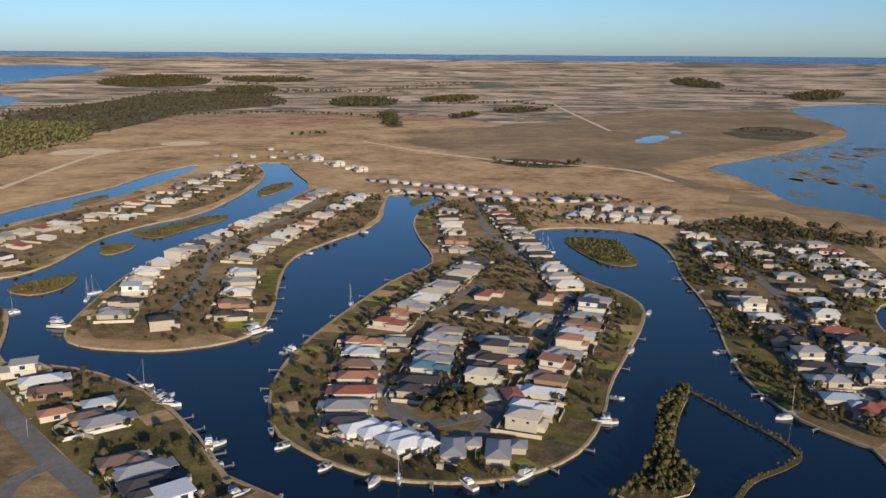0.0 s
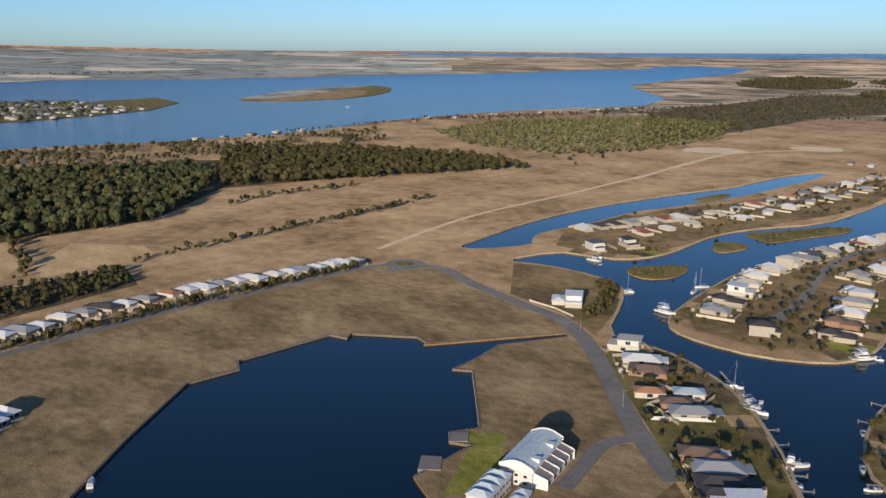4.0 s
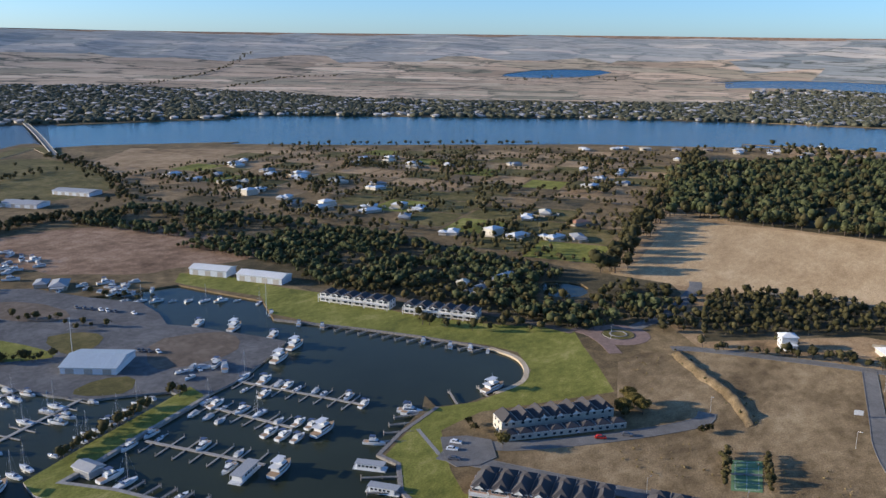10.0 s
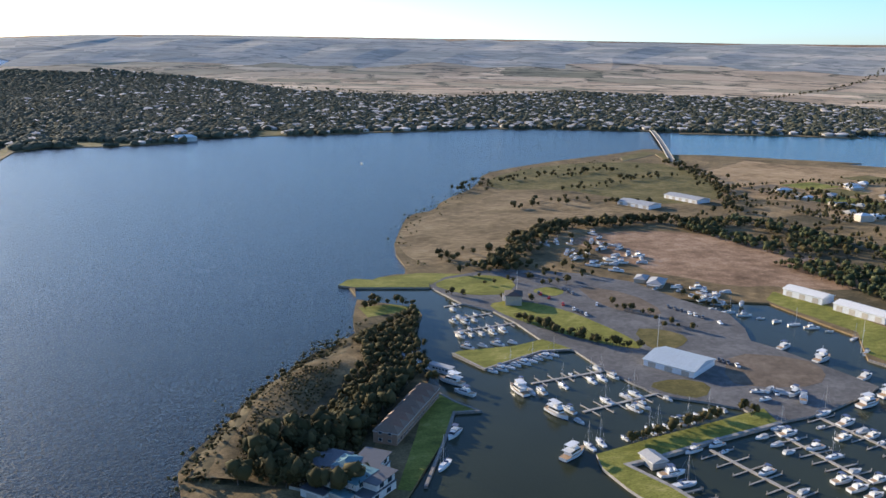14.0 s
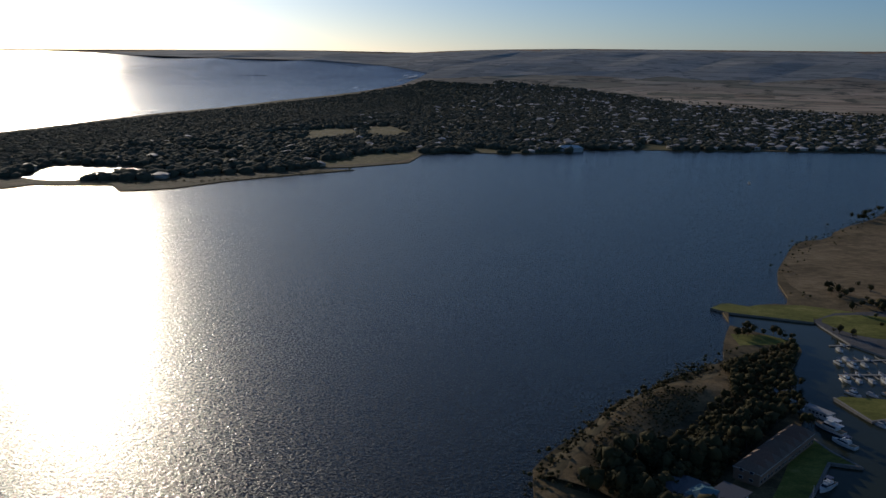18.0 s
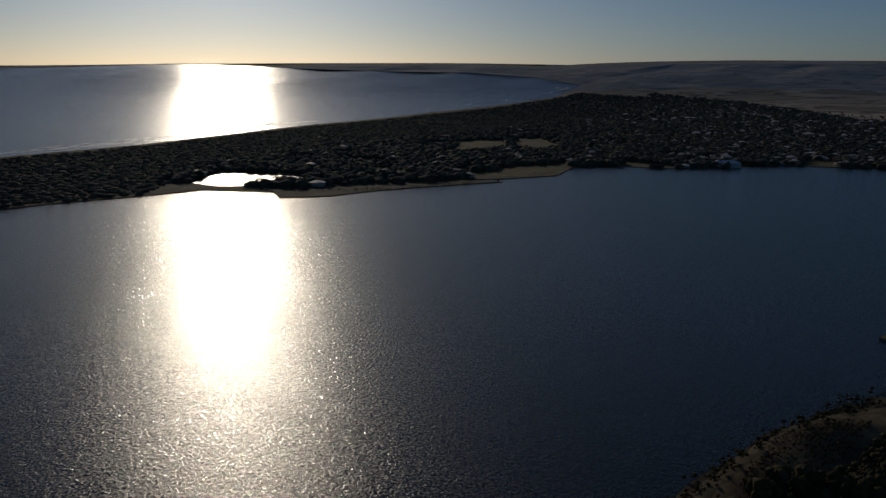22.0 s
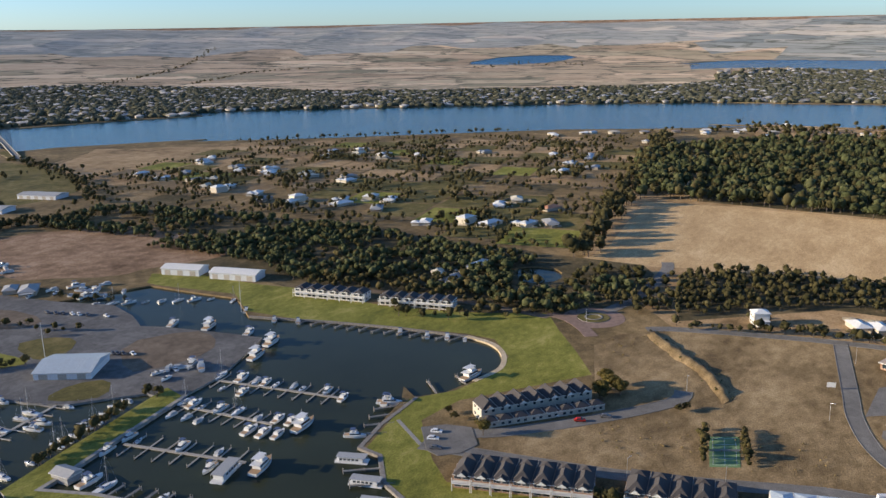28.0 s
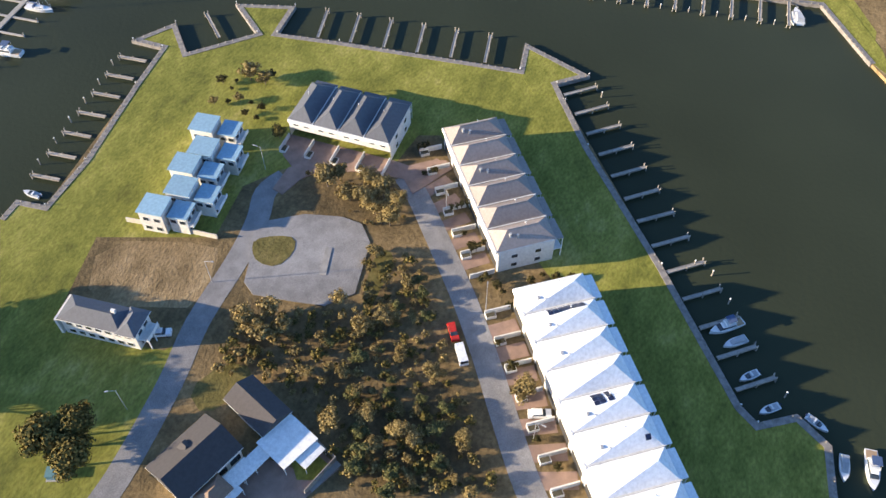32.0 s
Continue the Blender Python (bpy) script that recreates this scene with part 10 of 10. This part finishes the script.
# canal gardens: strips of lawn, bare earth and rough grass from the houses down to the shore
_s = Shape()
_h, _done = np.array(HOUSE_SPOTS), []
for _mat, _poly in WATERS[:5]:
    _len = [math.hypot(_q[0] - _p[0], _q[1] - _p[1]) for _p, _q in zip(_poly, _poly[1:] + _poly[:1])]
    _cum = np.concatenate([[0], np.cumsum(_len)])
    for _at in np.arange(6, _cum[-1], 12.5):
        _i = int(np.searchsorted(_cum, _at)) - 1
        _p, _q = Vector(_poly[_i]), Vector(_poly[(_i + 1) % len(_poly)])
        _m, _d = _p.lerp(_q, (_at - _cum[_i]) / max(_len[_i], 1e-6)), (_q - _p).normalized()
        for _sg in (1, -1):
            _nr = Vector((-_d.y, _d.x)) * _sg
            _dp = rng.uniform(11, 17)
            _quad = [_m + _d * a * 5.9 + _nr * b for a, b in ((-1, 1.8), (1, 1.8), (1, _dp), (-1, _dp))]
            _end = _m + _nr * 20
            if any((_end.x - a) ** 2 + (_end.y - b) ** 2 < 36 for a, b in _done):
                continue
            if on_land(np.array([v.x for v in _quad]), np.array([v.y for v in _quad])).all() and np.min((_h[:, 0] - _end.x) ** 2 + (_h[:, 1] - _end.y) ** 2) < 400:
                _done.append(tuple(_end))
                _s.poly([(v.x, v.y, 0.008 + 0.005 * (len(_s.f) % 7)) for v in (_quad if _sg > 0 else _quad[::-1])], (0, 1, 2, 3, 1, 4, 3, 4, 1)[rng.integers(9)])
tagged(new("garden_strips", _s.mesh("garden_strips", [lawn, verge, dry, waste, scrubland])), "strips of lawn and bare garden above the canals", "garden", kind="stuff")
_spots = []
_each = []
_each.append(([(-33.5, 286.1), (-52.4, 300.4), (-69.4, 320.2), (-77.1, 351.9), (-79.0, 382.5), (-67, 432), (-47, 472), (-9, 578), (-7, 737), (-24, 789), (9, 886), (69, 889), (83, 692), (97, 550), (120, 487), (89.4, 400.7), (70.8, 339.0), (48.9, 296.2), (30.5, 282.7), (9.8, 277.0), (-16.5, 278.7)], 8.5))
_each.append(([(-216, 529), (-203, 614), (-182, 695), (-138, 918), (-62, 884), (-62, 735), (-113, 626), (-105, 518), (-96, 441), (-141, 417), (-199, 429)], 10))
_each.append(([(176, 634), (214, 744), (285, 772), (362, 679), (219, 360), (174.6, 308.4), (149.9, 340.3), (146, 410)], 6))
_each.append(([(-381, 559), (-381, 725), (-317, 869), (-275, 1157), (-220, 1050), (-218, 875), (-265, 729), (-280, 620), (-295, 551)], 12))
_each.append(([(-202, 383), (-169.6, 383.8), (-123.1, 342.6), (-78.0, 280.4), (-68.4, 261.5), (-107.3, 243.5), (-168.2, 329.1)], 8))
_each.append(([(40, 906), (128, 928), (232, 828), (218, 719), (159, 742), (83, 739)], 10))
for _poly, _g in _each:
    _x, _y = spread_in(_poly, _g, thin=0.02)
    _h = np.array(HOUSE_SPOTS)
    for _a, _b in zip(_x, _y):
        if np.min((_h[:, 0] - _a) ** 2 + (_h[:, 1] - _b) ** 2) > 64:
            _spots.append((_a, _b))
grove("garden_shrubs", _spots, 1.5, 5.2, leaf_dark, "garden shrubs and small trees between the canal houses", 1.3)
_x, _y = spread_in([(-10.1, 334.9), (-0.6, 356.3), (17.0, 353.4), (18.7, 335.3), (4.2, 326.7)], 5)
grove("street_trees", list(zip(_x, _y)), 5, 8, leaf_olive, "round thicket inside the street loop", 1.2)
_x, _y = spread_in([(-1066, 2063), (-659, 1262), (-665, 1444), (-638, 1741), (-630, 2102), (-430, 2467), (-592, 2959), (-958, 3015), (-1004, 2406)], 22)
grove("far_scrub", list(zip(_x, _y)), 4, 8, leaf_dark, "grey-green scrub beyond the paddocks", 1.5, TINY_TREES)
_lines = []
for _l, _g, _w in (([(-554, 2965), (-278, 3130), (143, 3428)], 10, 14), ([(-641, 2007), (-399, 2123), (-196, 2046), (-106, 1885)], 9, 20), ([(-149, 2146), (-98, 1741)], 5, 20), ([(-9, 2511), (196, 2616), (308, 2413)], 12, 12),
                   ([(66, 1168), (125, 1135), (200, 1174)], 7, 12), ([(265, 758), (322, 747), (362, 679)], 7, 16), ([(-1318, 1453), (-1204, 1562), (-1125, 1842), (-1074, 2114)], 9, 20), ([(583, 1752), (699, 1615)], 14, 30),
                   ([(-659, 1262), (-664, 1381), (-612, 1477)], 12, 14), ([(-272, 1550), (-214, 1576)], 7, 8), ([(-1197, 1494), (-1035, 1942), (-692, 1756), (-646, 1222), (-657, 1008)], 9, 60)):
    _lines += along(_l, _g, _w)
for _l, _g, _w in (([(-1281, 3185), (-1103, 3340), (-892, 3285)], 7, 40), ([(-864, 3345), (-665, 3332)], 8, 30), ([(-606, 3032), (-419, 3111)], 8, 30), ([(-409, 3036), (-171, 3040)], 7, 30), ([(-102, 3410), (146, 3482)], 9, 25), ([(7, 2597), (77, 2658)], 7, 20),
                   ([(124, 2553), (248, 2621)], 9, 15), ([(935, 3550), (1040, 3158), (1153, 2867)], 11, 25), ([(1214, 3023), (1352, 2894)], 7, 40), ([(354, 3304), (480, 3437)], 9, 40)):
    _lines += along(_l, _g, _w)
grove("far_tree_lines", _lines, 4, 9, leaf_dark, "dark tree lines on the flats", 1.5, TINY_TREES)
# islets and reeds
_spots = []
for _poly, _g in (([(-281, 527), (-270, 541), (-251, 562), (-247, 531), (-257, 515)], 4), ([(-263, 700), (-224, 761), (-202, 778), (-223, 722), (-234, 683)], 6), ([(100, 684), (129, 689), (143, 677), (143, 611), (126, 601), (112, 618)], 3.5), ([(-201, 908), (-179, 990), (-183, 924)], 6)):
    _x, _y = spread_in(_poly, _g, land=False)
    _spots += list(zip(_x, _y))
grove("islet_scrub", _spots, 1.2, 3.0, reed, "olive scrub on the canal islets", 1.6, TINY_TREES)
_x, _y = spread_in([(92.7, 339.4), (101.1, 358.0), (110.1, 368.0), (113.3, 363.4), (99.6, 333.7), (89.1, 302.3), (93.1, 282.3), (84.8, 267.3), (58.4, 267.0), (71.0, 279.9), (83.7, 307.1)], 2.0, land=False)
grove("reed_bank", list(zip(_x, _y)), 1.8, 4.2, reed, "tall olive reeds on the bank in the canal", 1.0)
grove("reed_line", along([(113.6, 364.7), (118.0, 355.0), (128.8, 328.5), (134.2, 317.9), (137.9, 301.6), (128.4, 291.4), (111.9, 280.4), (100.5, 264.5)], 1.6, 1.6), 0.8, 1.8, reed, "thin line of reeds in the water", 1.3, TINY_TREES)
_lines = []
for _l, _g, _w in (([(-41.2, -285.9), (-56.8, -316.2), (-78.2, -352.0), (-96.8, -366.9), (-115.1, -388.1), (-150, -408), (-160, -438)], 2.2, 9), ([(-253, -602), (-290, -668), (-387, -777), (-467, -856), (-519, -945), (-633, -961), (-780, -1001)], 4, 14), ([(-241, -553), (-249, -537)], 3, 6),
                   ([(-314, -712), (-371, -760)], 3, 10)):
    _lines += along(_l, _g, _w)
_x, _y = spread_in([(-104.9, -379), (-126.2, -409.4), (-150.5, -413), (-140, -402), (-120, -388)], 2.6, land=False)
grove("shore_reeds", list(zip(_x, _y)), 0.7, 1.8, reed, "reed bed in the shallows below the bank", 1.7, TINY_TREES)
grove("shore_reeds", _lines, 0.8, 2.4, reed, "reeds along the river shore", 1.6, TINY_TREES)
_x, _y = spread_in([(-66, -284), (-84, -306), (-113, -332), (-131, -357), (-142, -376), (-147, -402), (-197, -440), (-198, -427), (-171.1, -377.4), (-163.4, -354.4), (-142.8, -334.2), (-120.6, -306.2), (-107.3, -285.0), (-91.3, -254.7), (-62.1, -272.8)], 3.3, thin=-0.3)
grove("headland_scrub", list(zip(_x, _y)), 2.2, 5.4, leaf_olive, "thick olive scrub on the headland", 1.25, base=bank)
_x, _y = spread_in([(-65.8, -310.7), (-93.9, -356.7), (-129.8, -370.4), (-114.9, -343.8), (-86.7, -309.0), (-67.7, -279.3), (-57.7, -285.5)], 1.7, thin=-0.4)
grove("headland_scrub", list(zip(_x, _y)), 0.4, 1.5, leaf_olive, "low dry bushes on the headland top", 1.8, TINY_TREES, base=bank)

grove("shore_reeds", along([(744, -630), (618, -806), (517, -934), (379, -1008), (257, -1050), (107, -1177)], 3.0, 16), 0.8, 2.4, reed, "dull reeds below the dunes", 2.0, TINY_TREES)
grove("headland_scrub", along([(-38, -272), (-45, -288), (-60, -314), (-81, -349), (-99, -364), (-117, -385), (-148, -404)], 1.0, 8), 0.8, 2.6, leaf_olive, "olive bushes down the face of the bank", 1.4, base=bank)
grove("headland_trees", along([(-62, -283), (-78, -292), (-95, -297)], 1.9, 6), 9, 13, leaf_dark, "tall dark trees on the sunny side of the headland houses", 0.9, base=bank)
grove("headland_trees", along([(-61.1, -276.1), (-73.7, -266.5), (-89.6, -255.7)], 2.2, 9), 7, 12, leaf_dark, "dark trees among the headland houses", 1.1)
_x, _y = spread_in([(-64, -276), (-80, -290), (-98, -304), (-120, -322), (-140, -344), (-150, -338), (-128, -312), (-110, -294), (-92, -280), (-76, -266)], 4.2, land=False)
grove("headland_trees", list(zip(_x, _y)), 6.5, 11, leaf_dark, "tall dark trees between the bank and the houses", 1.0)
# dunes and the far town: dark trees and small roofs
TOWN = []
TOWN.append(([(-146, -1393), (-328, -1498), (-612, -1504), (-832, -1512), (-1134, -1364), (-1454, -1124), (-1649, -918), (-2107, -1179), (-2256, -1552), (-2180, -2170), (-1780, -2633), (-1249, -2495), (-843, -2958), (-382, -3421)], 16, 34))
TOWN.append(([(-1498, -1195), (-1697, -808), (-1854, -477), (-1959, -108), (-1960, 565), (-2512, 720), (-2956, 383), (-3192, 22), (-2503, -304), (-2232, -893), (-2121, -1336), (-2204, -1749)], 16, 36))
TOWN.append(([(-1950, -159), (-1941, 56), (-1925, 412), (-1896, 672), (-1954, 997), (-2047, 1218), (-2477, 1223), (-2636, 1053), (-2939, 712), (-3072, 464), (-3275, -26), (-3228, -251)], 18, 44))
TOWN.append(([(16, -1397), (-252, -1435), (-545, -1515), (-909, -2536), (-815, -3162), (-628, -3568), (-278, -3840), (-58, -2680)], 15, 50))
TOWN.append(([(587, -1060), (514, -1618), (339, -1882), (-1, -2772), (-226, -2434), (-136, -1381), (16, -1374), (203, -1145), (388, -1033)], 12, 75))
small_roof = Shape().box(-0.5, 0.5, -0.35, 0.35, 0, 0.22, 0).hip(-0.56, 0.56, -0.42, 0.42, 0.22, 0.14, t=0.02, m=1)
town_wall, town_roof = plain("town_walls", (0.46, 0.43, 0.38), 0.8, island=True), plain("town_roofs", (0.44, 0.41, 0.38), 0.7, var=0.6, scale=0.02, island=True)
for _poly, _gt, _gh in TOWN:
    _x, _y = spread_in(_poly, _gt * (1.15 if _gt == 18 else 1.0), thin=0.02 if _gt == 18 else -0.3, avoid=FAIRWAYS)
    grove("town_trees", list(zip(_x, _y)), 5, 10, leaf_town, "olive-grey trees over the riverside town", 2.1, DOMES)
    _x, _y = spread_in(_poly, _gh * 1.1, thin=0.0, avoid=FAIRWAYS)
    joined("town_roofs", [small_roof], [(a, b, z, rng.uniform(13, 23), rng.uniform(0.75, 1.0)) for a, b, z in zip(_x, _y, lie(_x, _y))], (town_wall, town_roof), "pale roofs of the far riverside town", "houses")
_x, _y = spread_in([(1073, -916), (995, -1060), (927, -1264), (835, -1510), (799, -1698), (702, -2204), (513, -2820), (290, -3272), (147, -3540), (2, -3243), (-272, -2967), (-237, -2554), (339, -1882), (514, -1618), (562, -1195), (520, -939), (649, -775), (750, -635), (544, -441)], 10.5, thin=-0.6)
grove("dune_scrub", list(zip(_x, _y)), 1.8, 4.2, leaf_town, "dark coastal scrub on the dunes", 3.4, DOMES)
_x, _y = spread_in([(290, -3272), (150, -3600), (30, -3840), (-263, -3719), (-492, -3574), (-640, -3380), (-630, -3000), (-272, -2967), (2, -3243)], 19, land=True)
grove("dune_scrub", list(zip(_x, _y)), 4, 8, leaf_town, "woods running out to the end of the beach", 3.2, DOMES)
_lines = []
for _l, _g, _w in (([(-397, -3540), (-877, -3075), (-1283, -2562), (-1896, -2445)], 14, 30), ([(-1752, -1979), (-3037, -2370), (-3335, -2484)], 14, 16), ([(-2180, -2170), (-2155, -1674), (-2167, -1213)], 10, 40), ([(-2169, -1722), (-2121, -1336), (-2187, -875), (-2445, -460)], 9, 40),
                   ([(-1411, -2646), (-1780, -2633)], 9, 40), ([(-2344, -1859), (-2824, -1954), (-3048, -1816)], 14, 14), ([(-3228, -1149), (-3423, -1023), (-3423, -785)], 12, 50), ([(-3823, 581), (-3667, 1301), (-3357, 1991)], 16, 30)):
    _lines += along(_l, _g, _w)
grove("far_tree_lines", _lines, 5, 10, leaf_dark, "tree lines across the far plain", 1.6, TINY_TREES)
# tufts on the vacant ground
_x, _y = spread_in([(-395.0, -82.9), (-421, -59), (-335.5, -13.4), (-431, 23), (-338.6, 27.2), (-292.9, 31.0), (-283.4, -7.8), (-288.0, -59.2), (-306.9, -63.4), (-325.5, -25.9)], 5, thin=0.12)
grove("mound_tussocks", along([(-421, -58), (-396.8, -41.6), (-375.7, -26.3), (-349.6, -15.6)], 0.8, 4.5), 0.5, 1.5, reed, "dry tussocks over the heap of spoil", 1.8, TINY_TREES)
grove("dry_tufts", list(zip(_x, _y)), 0.3, 0.9, leaf_gold, "dry tufts on the vacant ground", 2.0, TINY_TREES)

# ---- trees of the near point, one by one ----
TREES = {}


def tree(at, kind, size=1.0, group="trees of the near point"):
    m = pose(at[0], at[1], 0, 0, 0, rng.uniform(0, 360)) @ Matrix.Diagonal((size * rng.uniform(0.9, 1.15), size * rng.uniform(0.9, 1.15), size, 1))
    if kind in TREES:
        ob = copy_thing(TREES[kind], Matrix())
        ob.matrix_basis = m
        return ob
    k = len(TREES)
    words, h, sp, n, leaf, mat = TREE_KINDS[kind]
    ob = thing("tree", at, 0, words, "tree", group)
    TREES[kind] = ob
    s = tree_shape(40 + k, h, sp, n, leaf)
    nb = s.m.index(1)
    trunk, crown = Shape(), Shape()
    trunk.v, trunk.f, trunk.m = s.v, s.f[:nb], s.m[:nb]
    nv = min(min(f) for f in s.f[nb:])
    trunk.v = s.v[:nv]
    crown.v, crown.f, crown.m = s.v[nv:], [tuple(i - nv for i in f) for f in s.f[nb:]], [0] * (len(s.f) - nb)
    part("trunk", trunk.mesh("trunk", [bark]), ob)
    part("crown", crown.mesh("crown", [mat]), ob)
    ob.matrix_basis = m
    return ob


TREE_KINDS = {
    "olive": ("grey-green gum sapling in dry scrub", 5.0, 3.3, 1200, 0.21, leaf_plant),
    "cypress": ("slim dark-green column cypress", 3.4, 0.9, 420, 0.15, leaf_dark),
    "big": ("broad golden-olive gum tree on the lawn", 9.5, 7.0, 5200, 0.30, leaf_mid), "shade": ("tall spreading gum tree beside the lawn", 14.0, 7.5, 2600, 0.5, leaf_olive), "gold": ("golden-brown gum tree in dry scrub", 6.5, 4.2, 1900, 0.23, leaf_gold),
    "gold2": ("thin golden-brown gum sapling in scrub", 4.8, 3.2, 1100, 0.21, leaf_gold), "bush": ("low olive-green garden shrub", 2.2, 1.8, 600, 0.17, leaf_olive),
    "green": ("round dark-green clipped tree", 3.4, 2.4, 1200, 0.18, leaf_mid)}
for _p in [(-45.5, -92.4), (-49.8, -88.4), (-44.0, -85.9)]:
    tree(_p, "big", rng.uniform(0.9, 1.0))
for _p in ((-52, -150), (-46, -144), (-40, -150), (-47, -129), (-55, -133), (-60, -141), (-42, -124.5), (-43, -138), (-46, -118.5)):
    tree(_p, "shade", rng.uniform(0.85, 1.0), "tall trees south of the lawn")
for _p in [(-124.2, -68.6), (-126.7, -66.8), (-127.3, -58.9), (-124.8, -54.5), (-121.5, -50.4), (-119.2, -54.5), (-117.0, -50.2), (-121.6, -61.8), (-121.1, -57.4)]:
    tree(_p, "gold", rng.uniform(0.7, 1.0))
tree((-135.9, -86.5), "green", 1.2)
tree((-82.8, -10.0), "gold", 0.9)
for _p in [(-150.5, -109.6), (-152.1, -106.2), (-153.9, -102.9), (-155.4, -100.3), (-156.6, -98.1), (-143.9, -104.7), (-145.4, -102.1), (-145.3, -98.8), (-144.2, -95.1), (-142.2, -107.9), (-140.9, -98.3), (-140.4, -94.9), (-126.2, -74.7), (-153.5, -98.6), (-148.8, -106.2)]:
    tree(_p, "gold2" if rng.random() < 0.5 else "bush", rng.uniform(0.45, 0.7) if rng.random() < 0.5 else rng.uniform(0.8, 1.2), "shrubs of the near point")
SCRUB = [(-107.3, -53.5), (-111.1, -46.7), (-103.8, -38.2), (-86.3, -26.9), (-61.2, -10.4), (-53.4, -35.0), (-61.0, -41.4), (-71.0, -54.0), (-78.4, -52.3), (-91.5, -47.4)]
for _k, _poly, _g in (("gold", SCRUB, 6.9), ("gold2", [(-107.3, -53.5), (-111.1, -46.7), (-103.8, -38.2), (-86.3, -26.9), (-72.2, -21.4), (-61.5, -9.4), (-53.4, -35.0), (-61.0, -41.4), (-72.2, -54.5), (-74.0, -61.6), (-90.2, -46.9)], 6.6)):
    _x, _y = spread_in(_poly, _g, land=False)
    for _a, _b in zip(_x, _y):
        tree((_a, _b), "olive" if rng.random() < 0.36 else _k, rng.uniform(0.38, 0.78), "trees of the near scrub")
BUSHES = [tree_shape(70 + k, 1.0, 0.85, 150, 0.12) for k in range(4)]
_x, _y = spread_in([(-69.7, -70.9), (-84.0, -71.5), (-88.7, -56.6), (-94.3, -48.5), (-109.6, -51.6), (-109.5, -40.8), (-88.9, -27.7), (-61.5, -9.4), (-53.4, -35.0), (-62.8, -43.4), (-71.5, -56.7)], 2.3, land=False, thin=-0.3)
joined("scrub_bushes", BUSHES, [(a, b, 0, rng.uniform(0.6, 2.6), rng.uniform(0.8, 1.3)) for a, b in list(zip(_x, _y))[::2]], (bark, leaf_mid), "low olive bushes over the near scrub", "bushes")
joined("scrub_bushes", BUSHES, [(a, b, 0, rng.uniform(0.6, 2.4), rng.uniform(0.8, 1.3)) for a, b in list(zip(_x, _y))[1::2]], (bark, leaf_gold), "low golden bushes over the near scrub", "bushes")
_x, _y = spread_in([(-123.4, -71.2), (-128.5, -67.5), (-129.1, -53.1), (-118.2, -46.5), (-113.8, -54.6), (-118.3, -63.4)], 3.0, land=False, thin=-0.1)
joined("scrub_bushes", BUSHES, [(a, b, 0, rng.uniform(0.5, 1.4), rng.uniform(0.9, 1.4)) for a, b in zip(_x, _y)], (bark, leaf_gold), "dry bushes under the court trees", "bushes")
for _p in [(-85.8, -65.8), (-82.6, -61.7), (-80.2, -64.5), (-82.7, -70.8), (-92.8, -53.1), (-81.9, -68.5)]:
    tree(_p, "gold2", rng.uniform(0.8, 1.1))
for _p in [(-134.7, -47.8), (-136.4, -45.5), (-108.8, -24.9), (-107.3, -21.9), (-103.0, -18.2), (-113.3, -13.2), (-111.0, -15.2), (-113.4, -10.1), (-119.6, -33.3), (-116.2, -30.3), (-93.4, -18.1), (-89.0, -14.0), (-74.8, -5.2), (-70.3, -0.3), (-107.7, -25.9), (-114.4, -7.2), (-106.2, -20.4)]:
    tree(_p, "bush", rng.uniform(0.5, 1.0), "shrubs of the near point")
for _p in [(-141.2, -51.3), (-142.0, -50.3), (-142.9, -49.4), (-125.2, -37.8), (-125.9, -36.7), (-126.8, -35.9), (-127.5, -34.8), (-128.1, -33.9), (-114.5, -29.9), (-115.4, -29.1), (-116.3, -28.5), (-117.2, -27.8), (-118.1, -27.2)]:
    tree(_p, "cypress", rng.uniform(0.85, 1.1), "cypresses before the taupe terrace")
for _p in [(-284.4, -100.8)]:
    tree(_p, "green", 2.0)
for _p in [(-335.2, -66.0), (-342.7, -62.6), (-339.1, -58.2), (-348.1, -66.1)]:
    tree(_p, "big", 0.8)
for _p in [(-298.2, -120.5), (-293.9, -116.3), (-330.9, -33.3), (-334.3, -30.3)]:
    tree(_p, "bush", 1.5, "shrubs of the near point")
